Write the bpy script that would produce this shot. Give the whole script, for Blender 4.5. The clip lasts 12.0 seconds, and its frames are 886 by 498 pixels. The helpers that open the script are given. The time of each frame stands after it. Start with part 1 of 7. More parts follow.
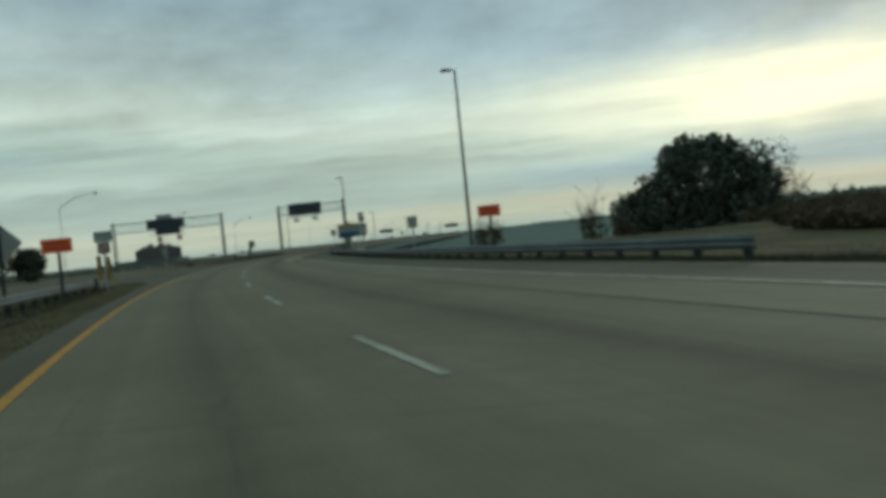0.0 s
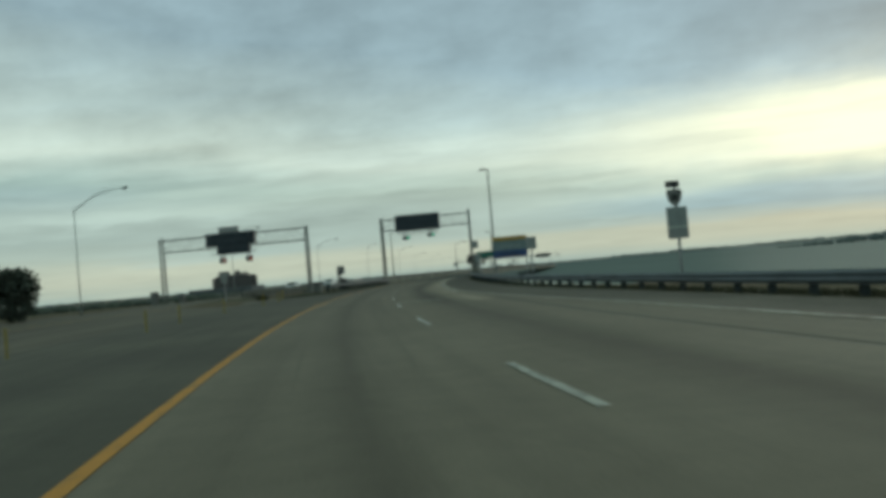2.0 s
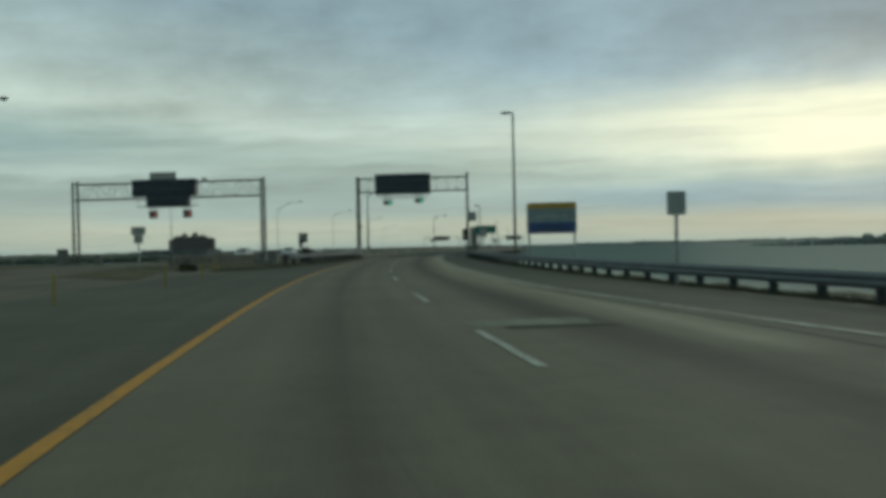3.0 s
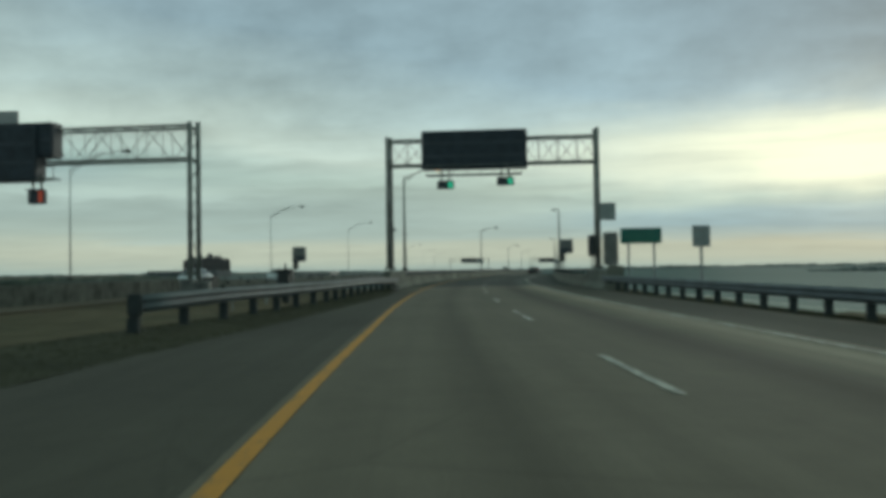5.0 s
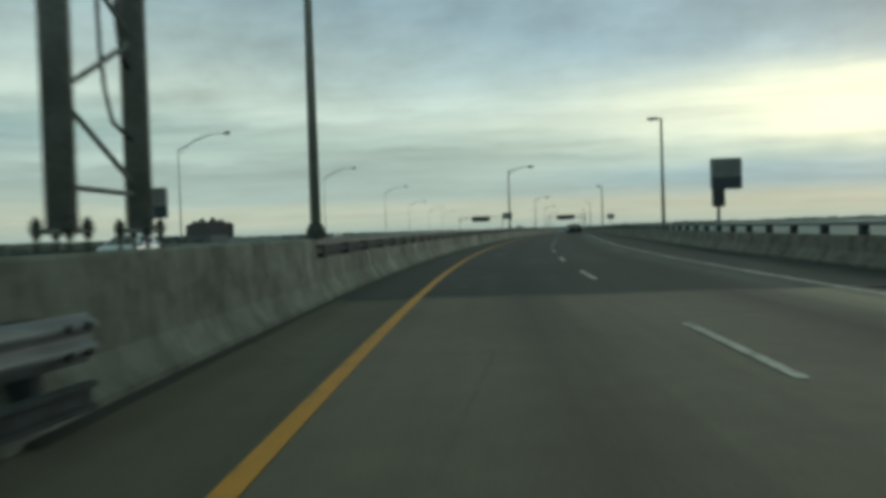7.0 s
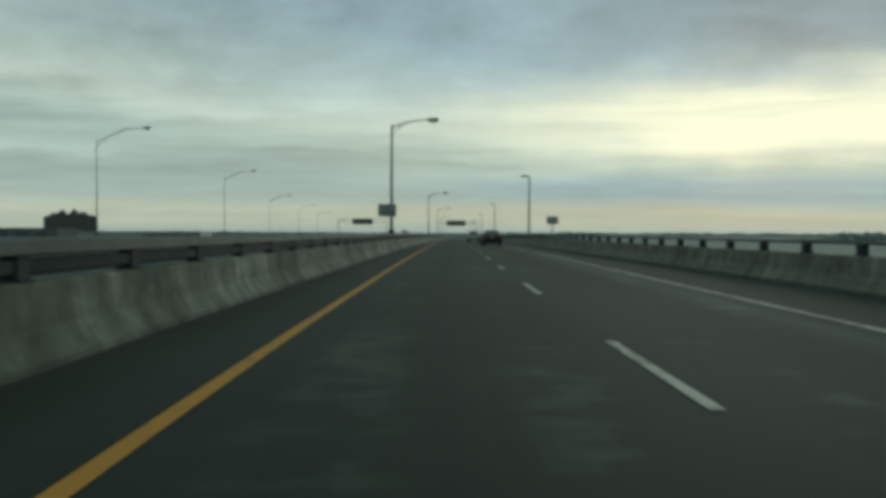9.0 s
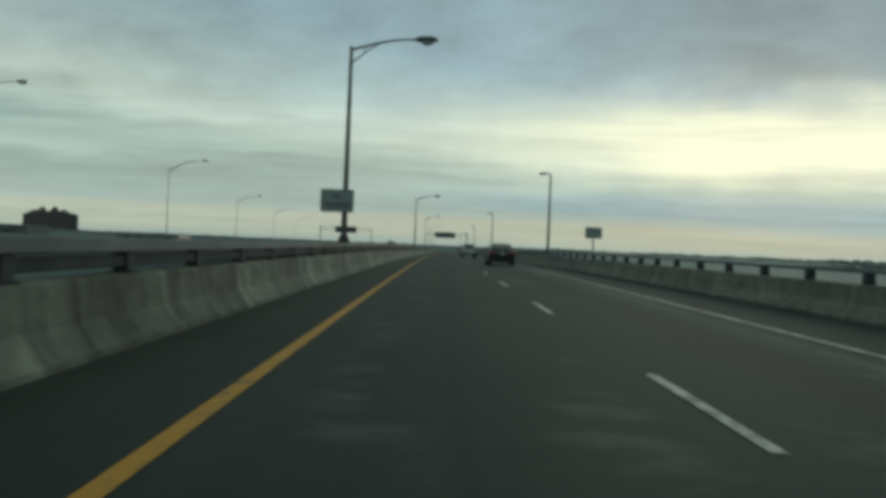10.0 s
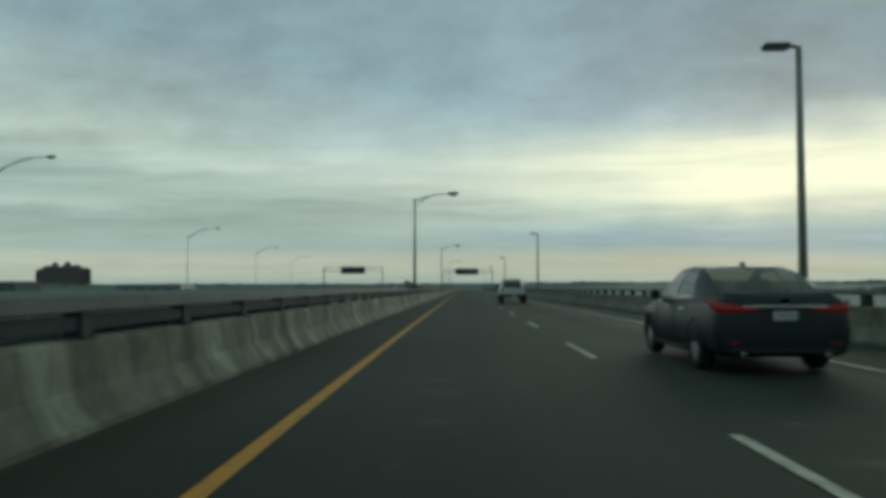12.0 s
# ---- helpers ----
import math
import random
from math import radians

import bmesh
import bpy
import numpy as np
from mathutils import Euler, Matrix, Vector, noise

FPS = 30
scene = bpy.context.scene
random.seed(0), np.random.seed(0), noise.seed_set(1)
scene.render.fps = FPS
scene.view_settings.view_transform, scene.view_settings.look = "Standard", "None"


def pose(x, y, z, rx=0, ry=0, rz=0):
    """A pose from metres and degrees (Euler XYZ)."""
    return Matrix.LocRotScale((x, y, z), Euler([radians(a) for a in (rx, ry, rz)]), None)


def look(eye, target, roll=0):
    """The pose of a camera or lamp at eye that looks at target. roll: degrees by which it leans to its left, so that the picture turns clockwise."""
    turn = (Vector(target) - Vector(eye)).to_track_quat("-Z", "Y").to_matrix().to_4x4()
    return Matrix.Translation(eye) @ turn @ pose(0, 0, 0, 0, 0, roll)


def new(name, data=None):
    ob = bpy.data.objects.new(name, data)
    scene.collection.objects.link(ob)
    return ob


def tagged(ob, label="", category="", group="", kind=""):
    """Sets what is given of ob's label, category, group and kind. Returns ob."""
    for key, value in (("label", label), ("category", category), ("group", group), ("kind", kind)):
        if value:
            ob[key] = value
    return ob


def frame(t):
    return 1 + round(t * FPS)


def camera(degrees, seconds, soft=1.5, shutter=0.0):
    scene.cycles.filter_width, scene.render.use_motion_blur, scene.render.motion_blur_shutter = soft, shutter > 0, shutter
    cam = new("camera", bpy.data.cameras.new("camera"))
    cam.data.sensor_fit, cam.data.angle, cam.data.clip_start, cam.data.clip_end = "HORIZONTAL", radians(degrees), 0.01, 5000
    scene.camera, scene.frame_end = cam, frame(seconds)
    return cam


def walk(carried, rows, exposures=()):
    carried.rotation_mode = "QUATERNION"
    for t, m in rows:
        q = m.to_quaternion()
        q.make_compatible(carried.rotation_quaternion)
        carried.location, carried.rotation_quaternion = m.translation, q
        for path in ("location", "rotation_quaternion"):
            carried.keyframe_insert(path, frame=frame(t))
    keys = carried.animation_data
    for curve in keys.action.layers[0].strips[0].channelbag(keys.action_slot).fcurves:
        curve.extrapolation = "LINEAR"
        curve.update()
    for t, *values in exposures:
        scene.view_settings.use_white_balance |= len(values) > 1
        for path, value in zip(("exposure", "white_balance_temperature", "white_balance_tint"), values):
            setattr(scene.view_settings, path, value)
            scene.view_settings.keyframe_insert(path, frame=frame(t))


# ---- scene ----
# ---------------------------------------------------------------- camera
cam = camera(56.56, 12.0, soft=4.6, shutter=0.15)
# seconds, x, y, z, yaw, pitch, roll
PATH = [
    (0.0, 38.882, 18.336, 1.21, 4.57, -1.17, 5.74),
    (0.5, 34.435, 28.628, 1.21, 10.23, 1.40, 7.83),
    (1.0, 30.249, 39.004, 1.21, 14.02, 3.37, 6.78),
    (1.5, 26.335, 49.485, 1.21, 12.35, 2.97, 5.17),
    (2.0, 22.684, 60.074, 1.21, 9.56, 1.51, 4.97),
    (2.5, 19.263, 70.751, 1.21, 4.24, 1.85, 4.18),
    (3.0, 16.055, 81.490, 1.21, 6.88, -0.21, 1.21),
    (3.5, 13.028, 92.252, 1.21, 8.89, -0.29, -0.18),
    (3.7, 11.883, 96.565, 1.21, 8.07, -0.28, 0.40),
    (4.1, 9.717, 105.197, 1.21, 8.07, 0.01, 0.47),
    (4.5, 7.727, 113.827, 1.21, 8.08, 0.65, 0.63),
    (4.9, 5.923, 122.434, 1.21, 8.09, 1.29, 0.79),
    (5.3, 4.293, 130.997, 1.21, 8.09, 1.58, 0.86),
    (5.5, 3.540, 135.261, 1.21, 9.17, 0.51, 2.1),
    (6.0, 1.837, 145.863, 1.21, 10.81, 0.43, 0.6),
    (6.5, 0.448, 156.440, 1.21, 10.04, -0.02, 1.85),
    (7.0, -0.718, 167.016, 1.21, 8.70, -1.35, 1.85),
    (7.4, -1.499, 175.496, 1.21, 7.89, -1.32, 1.4),
    (7.9, -2.306, 186.142, 1.21, 5.50, -1.23, 0.48),
    (8.4, -2.945, 196.854, 1.21, 3.12, -1.14, -0.20),
    (8.8, -3.351, 205.479, 1.21, 2.31, -1.10, -0.43),
    (9.0, -3.520, 209.812, 1.21, 0.73, -1.16, -0.28),
    (9.5, -3.847, 220.700, 1.21, 1.03, -1.65, -1.75),
    (10.0, -4.018, 231.664, 1.21, -0.14, -0.30, -2.41),
    (10.5, -4.046, 242.688, 1.21, 0.31, 0.19, -2.65),
    (10.7, -4.052, 247.115, 1.21, 1.33, 0.58, -2.88),
    (10.8, -4.055, 249.329, 1.21, 1.68, 0.80, -3.02),
    (11.0, -4.062, 253.767, 1.21, 1.55, 1.25, -3.27),
    (11.5, -4.080, 264.890, 1.21, 0.45, 1.72, -1.86),
    (12.0, -4.101, 276.040, 1.21, 1.36, 2.34, 0.19),
]
walk(cam, [(t, pose(x, y, z, 90 + pitch, roll, yaw)) for t, x, y, z, yaw, pitch, roll in PATH], [(0.0, 0.0, 6750, 11), (0.5, 0.08, 6750, 11), (1.5, 0.18, 6750, 11), (2.5, -0.13, 6650, 11), (3.0, -0.15, 6650, 11), (3.5, -0.02, 6650, 11), (5.5, -0.05, 6600, 10), (6.5, 0.05, 6650, 10), (7.2, -0.04, 6650, 10), (9.0, -0.14, 6750, 10), (10.0, -0.14, 6700, 10), (11.5, -0.21, 6600, 10), (12.0, -0.17, 6600, 10)])

# ---------------------------------------------------------------- sky and sun
SUN_AZ, SUN_EL = radians(22.0), radians(9.0)      # azimuth to the right of +y


def build_world():
    w = bpy.data.worlds.new("sky")
    w.use_nodes = True
    scene.world = w
    n, l = w.node_tree.nodes, w.node_tree.links
    n.clear()
    out, bg = n.new("ShaderNodeOutputWorld"), n.new("ShaderNodeBackground")
    sky = n.new("ShaderNodeTexSky")
    sky.sky_type, sky.sun_disc = "NISHITA", False
    sky.sun_elevation, sky.sun_rotation = SUN_EL, SUN_AZ
    sky.dust_density, sky.air_density = 3.0, 1.2
    tc = n.new("ShaderNodeTexCoord")

    def math_node(op, a, b=None, c=None, clamp=False):
        m = n.new("ShaderNodeMath")
        m.operation, m.use_clamp = op, clamp
        for i, v in enumerate((a, b, c)):
            if v is None:
                continue
            if isinstance(v, (int, float)):
                m.inputs[i].default_value = v
            else:
                l.new(v, m.inputs[i])
        return m.outputs[0]

    sep = n.new("ShaderNodeSeparateXYZ")
    l.new(tc.outputs["Generated"], sep.inputs[0])
    X, Y, Z = sep.outputs
    zc = math_node("MAXIMUM", Z, 0.0)
    lift = math_node("ADD", zc, 0.10)
    px, py = math_node("DIVIDE", X, lift), math_node("DIVIDE", Y, lift)
    plane = n.new("ShaderNodeCombineXYZ")
    l.new(px, plane.inputs[0])
    l.new(py, plane.inputs[1])

    def noise_tex(scale, detail, rough, sx, sy, turn=0.0, seed=0.0):
        mp = n.new("ShaderNodeMapping")
        mp.inputs["Scale"].default_value = (sx, sy, 1)
        mp.inputs["Rotation"].default_value = (0, 0, radians(turn))
        mp.inputs["Location"].default_value = (seed, seed * 0.7, seed)
        l.new(plane.outputs[0], mp.inputs[0])
        t = n.new("ShaderNodeTexNoise")
        t.inputs["Scale"].default_value, t.inputs["Detail"].default_value, t.inputs["Roughness"].default_value = scale, detail, rough
        l.new(mp.outputs[0], t.inputs["Vector"])
        return t.outputs["Fac"]

    broad = noise_tex(0.55, 3.0, 0.5, 0.55, 1.0, 14, 3.1)
    streak = noise_tex(1.1, 5.0, 0.55, 0.35, 1.0, 10, 7.7)
    puff = noise_tex(2.6, 6.0, 0.6, 0.8, 1.0, 20, 1.3)
    az, el = math_node("ARCTAN2", X, Y), math_node("ARCSINE", zc)

    def sky_noise(across, up, detail, rough, seed, bend=0.0):
        """Cloud forms in degrees of the compass and of height: thin layers low down, lumps higher up."""
        c = n.new("ShaderNodeCombineXYZ")
        l.new(math_node("MULTIPLY", az, across), c.inputs[0])
        l.new(math_node("MULTIPLY_ADD", math_node("ADD", el, math_node("MULTIPLY", math_node("SUBTRACT", puff, 0.5), bend)), up, seed), c.inputs[1])
        c.inputs[2].default_value = seed
        t = n.new("ShaderNodeTexNoise")
        t.inputs["Scale"].default_value, t.inputs["Detail"].default_value, t.inputs["Roughness"].default_value = 1.0, detail, rough
        l.new(c.outputs[0], t.inputs["Vector"])
        return t.outputs["Fac"]

    def rise(v, a, b):
        """0 below a, 1 above b, smooth between."""
        m = n.new("ShaderNodeMapRange")
        m.interpolation_type = "SMOOTHSTEP"
        l.new(v, m.inputs["Value"])
        m.inputs["From Min"].default_value, m.inputs["From Max"].default_value = a, b
        if a > b:
            m.inputs["From Min"].default_value, m.inputs["From Max"].default_value = b, a
            m.inputs["To Min"].default_value, m.inputs["To Max"].default_value = 1.0, 0.0
        return m.outputs["Result"]

    layers = sky_noise(1.7, 34.0, 5.0, 0.55, 2.3, 0.03)
    fine = sky_noise(5.0, 95.0, 4.0, 0.55, 5.9, 0.015)
    lumps = sky_noise(9.0, 15.0, 5.0, 0.58, 8.4, 0.05)
    ragged = sky_noise(7.0, 11.0, 4.0, 0.55, 4.1)
    # height in the sky, warped by the cloud forms
    warp = math_node("MULTIPLY_ADD", math_node("SUBTRACT", streak, 0.5), 0.05, math_node("MULTIPLY", math_node("SUBTRACT", broad, 0.5), 0.06))
    warp = math_node("MULTIPLY", warp, math_node("MULTIPLY_ADD", zc, 5.0, 0.35))
    tilt = math_node("MULTIPLY", math_node("MULTIPLY", X, zc), 0.55)
    h = math_node("ADD", math_node("ADD", zc, warp), tilt)
    ramp = n.new("ShaderNodeValToRGB")
    l.new(math_node("MULTIPLY", h, 2.5, clamp=True), ramp.inputs[0])
    stops = ((0.0, (0.32, 0.42, 0.375)), (0.03, (0.42, 0.485, 0.395)), (0.062, (0.435, 0.495, 0.40)), (0.092, (0.33, 0.46, 0.45)), (0.125, (0.245, 0.395, 0.435)), (0.165, (0.255, 0.405, 0.44)), (0.215, (0.34, 0.49, 0.46)),
             (0.29, (0.47, 0.59, 0.53)), (0.40, (0.35, 0.47, 0.46)), (0.55, (0.243, 0.360, 0.405)), (0.90, (0.222, 0.328, 0.380)), (1.0, (0.208, 0.335, 0.295)))
    while len(ramp.color_ramp.elements) < len(stops):
        ramp.color_ramp.elements.new(0.5)
    for e, (p, c) in zip(ramp.color_ramp.elements, stops):
        e.position, e.color = p, (*c, 1)
    # away from the sun the clear band above the horizon fills with pale grey cloud
    fill = n.new("ShaderNodeMix")
    fill.data_type = "RGBA"
    l.new(math_node("MULTIPLY", math_node("MULTIPLY", rise(az, 0.20, -0.12), rise(el, 0.02, 0.05)), math_node("MULTIPLY", rise(el, 0.14, 0.09), 0.75)), fill.inputs["Factor"])
    l.new(ramp.outputs[0], fill.inputs["A"])
    fill.inputs["B"].default_value = (0.355, 0.452, 0.395, 1)
    # streaks low down, lumps of the cloud sheet above
    low, high = math_node("MULTIPLY", rise(el, 0.19, 0.12), math_node("MULTIPLY_ADD", rise(el, 0.03, 0.10), 0.6, 0.4)), rise(el, 0.10, 0.18)
    tone = math_node("MULTIPLY", math_node("SUBTRACT", streak, 0.5), 0.55)
    tone = math_node("MULTIPLY_ADD", math_node("SUBTRACT", puff, 0.5), 0.45, tone)
    tone = math_node("MULTIPLY_ADD", math_node("SUBTRACT", broad, 0.5), 0.5, tone)
    tone = math_node("MULTIPLY", tone, math_node("MINIMUM", math_node("MULTIPLY_ADD", zc, 4.0, 0.30), 1.0))
    tone = math_node("MULTIPLY_ADD", math_node("MULTIPLY", math_node("SUBTRACT", layers, 0.5), low), 0.85, tone)
    tone = math_node("MULTIPLY_ADD", math_node("MULTIPLY", math_node("SUBTRACT", fine, 0.5), low), 0.35, tone)
    tone = math_node("MULTIPLY_ADD", math_node("MULTIPLY", math_node("SUBTRACT", lumps, 0.5), high), 0.65, tone)
    # the thick grey edge that hangs over the bright gap
    over = math_node("ADD", el, math_node("MULTIPLY", math_node("SUBTRACT", ragged, 0.5), 0.09))
    slab = math_node("MULTIPLY", math_node("MULTIPLY", rise(over, 0.185, 0.225), rise(el, 0.36, 0.27)), rise(az, 0.02, 0.30))
    tone = math_node("MULTIPLY_ADD", slab, -0.20, tone)
    thin = math_node("MULTIPLY", math_node("MULTIPLY", rise(az, -0.36, -0.10), rise(az, 0.36, 0.12)), rise(el, 0.06, 0.15))
    tone = math_node("MULTIPLY_ADD", thin, 0.13, tone)      # the sheet is thinner straight ahead
    tone = math_node("ADD", tone, 0.975)
    cloud = n.new("ShaderNodeVectorMath")
    cloud.operation = "SCALE"
    l.new(fill.outputs["Result"], cloud.inputs[0])
    l.new(tone, cloud.inputs["Scale"])
    # thin cloud round the veiled sun
    side = math_node("SUBTRACT", math_node("MULTIPLY", X, math.cos(SUN_AZ)), math_node("MULTIPLY", Y, math.sin(SUN_AZ)))
    ahead = math_node("ADD", math_node("MULTIPLY", X, math.sin(SUN_AZ)), math_node("MULTIPLY", Y, math.cos(SUN_AZ)))
    up = math_node("SUBTRACT", math_node("ADD", math_node("ADD", zc, warp), math_node("MULTIPLY", math_node("SUBTRACT", ragged, 0.5), 0.065)), 0.126)
    q = math_node("ADD", math_node("POWER", math_node("ABSOLUTE", math_node("DIVIDE", side, 0.32)), 2.0), math_node("POWER", math_node("MAXIMUM", math_node("DIVIDE", up, 0.066), math_node("DIVIDE", up, -0.046)), 2.0))
    glow = math_node("EXPONENT", math_node("MULTIPLY", math_node("POWER", q, 1.3), -1.0))
    glow = math_node("MULTIPLY", glow, math_node("GREATER_THAN", ahead, 0.0))
    veil = math_node("MULTIPLY_ADD", math_node("SUBTRACT", layers, 0.5), 1.2, math_node("MULTIPLY_ADD", math_node("SUBTRACT", fine, 0.5), 0.7, 1.08))
    glow = math_node("MULTIPLY", glow, veil, clamp=True)
    mix1 = n.new("ShaderNodeMix")
    mix1.data_type = "RGBA"
    l.new(glow, mix1.inputs["Factor"])
    l.new(cloud.outputs[0], mix1.inputs["A"])
    mix1.inputs["B"].default_value = (0.86, 0.93, 0.71, 1)
    # a little clear sky shows through the sheet
    skys = n.new("ShaderNodeVectorMath")
    skys.operation = "SCALE"
    l.new(sky.outputs[0], skys.inputs[0])
    skys.inputs["Scale"].default_value = 0.10
    mix2 = n.new("ShaderNodeMix")
    mix2.data_type = "RGBA"
    mix2.inputs["Factor"].default_value = 0.985
    l.new(skys.outputs[0], mix2.inputs["A"])
    l.new(mix1.outputs["Result"], mix2.inputs["B"])
    l.new(mix2.outputs["Result"], bg.inputs[0])
    bg.inputs[1].default_value = 1.17
    l.new(bg.outputs[0], out.inputs[0])


build_world()
sun_data = bpy.data.lights.new("sun", "SUN")
sun_data.energy, sun_data.angle, sun_data.color = 0.5, radians(25), (0.93, 0.96, 0.84)
sun_way = Vector((math.sin(SUN_AZ) * math.cos(SUN_EL), math.cos(SUN_AZ) * math.cos(SUN_EL), math.sin(SUN_EL)))
new("sun", sun_data).matrix_world = look(sun_way * 100, (0, 0, 0))

# ---------------------------------------------------------------- materials


class Nodes:
    """A small builder for one material."""

    def __init__(self, name, rough=0.6, metal=0.0, spec=0.5):
        self.m = bpy.data.materials.new(name)
        self.m.use_nodes = True
        self.t = self.m.node_tree
        self.b = self.t.nodes["Principled BSDF"]
        self.b.inputs["Roughness"].default_value, self.b.inputs["Metallic"].default_value = rough, metal
        self.b.inputs["Specular IOR Level"].default_value = spec
        self.coord = None

    def add(self, kind, **inputs):
        n = self.t.nodes.new("ShaderNode" + kind)
        for k, v in inputs.items():
            key = k.replace("_", " ")
            if isinstance(v, bpy.types.NodeSocket):
                self.t.links.new(v, n.inputs[key])
            else:
                n.inputs[key].default_value = v
        return n

    def vec(self, uv=False, scale=(1, 1, 1)):
        tc = self.t.nodes.new("ShaderNodeTexCoord")
        mp = self.add("Mapping", Vector=tc.outputs["UV" if uv else "Object"], Scale=scale)
        return mp.outputs[0]

    def noise(self, scale, detail=4, rough=0.55, vec=None):
        n = self.add("TexNoise", Scale=scale, Detail=detail, Roughness=rough)
        self.t.links.new(vec or self.vec(), n.inputs["Vector"])
        return n.outputs["Fac"]

    def ramp(self, fac, stops):
        r = self.t.nodes.new("ShaderNodeValToRGB")
        self.t.links.new(fac, r.inputs[0])
        while len(r.color_ramp.elements) < len(stops):
            r.color_ramp.elements.new(0.5)
        for e, (p, c) in zip(r.color_ramp.elements, stops):
            e.position, e.color = p, (*(c if isinstance(c, tuple) else (c, c, c)), 1)
        return r.outputs[0]

    def mul(self, a, b, fac=1.0, mode="MULTIPLY"):
        x = self.t.nodes.new("ShaderNodeMix")
        x.data_type, x.blend_type = "RGBA", mode
        for key, v in (("Factor", fac), ("A", a), ("B", b)):
            if isinstance(v, bpy.types.NodeSocket):
                self.t.links.new(v, x.inputs[key])
            elif key == "Factor":
                x.inputs[key].default_value = v
            else:
                x.inputs[key].default_value = (*v, 1)
        return x.outputs["Result"]

    def math(self, op, a, b=0.0):
        x = self.t.nodes.new("ShaderNodeMath")
        x.operation = op
        for i, v in enumerate((a, b)):
            if isinstance(v, bpy.types.NodeSocket):
                self.t.links.new(v, x.inputs[i])
            else:
                x.inputs[i].default_value = v
        return x.outputs[0]

    def color(self, c):
        if isinstance(c, tuple):
            self.b.inputs["Base Color"].default_value = (*c, 1)
        else:
            self.t.links.new(c, self.b.inputs["Base Color"])
        return self

    def bump(self, h, strength=0.3, dist=0.01):
        b = self.add("Bump", Height=h, Strength=strength, Distance=dist)
        self.t.links.new(b.outputs[0], self.b.inputs["Normal"])
        return self

    def rough(self, r):
        self.t.links.new(r, self.b.inputs["Roughness"])
        return self


def mat_plain(name, c, rough=0.55, metal=0.0, vary=0.18, scale=3.0, bump=0.0, spec=0.4):
    """Painted or bare surface with large and small variation."""
    n = Nodes(name, rough, metal, spec)
    a = n.ramp(n.noise(scale, 4), ((0.3, 1 - vary), (0.7, 1.0 + vary * 0.4)))
    b = n.ramp(n.noise(scale * 9, 5, 0.65), ((0.35, 1 - vary * 0.6), (0.65, 1.0)))
    n.color(n.mul(n.mul(c, a), b))
    if bump:
        n.bump(n.noise(scale * 14, 4), bump, 0.006)
    return n.m


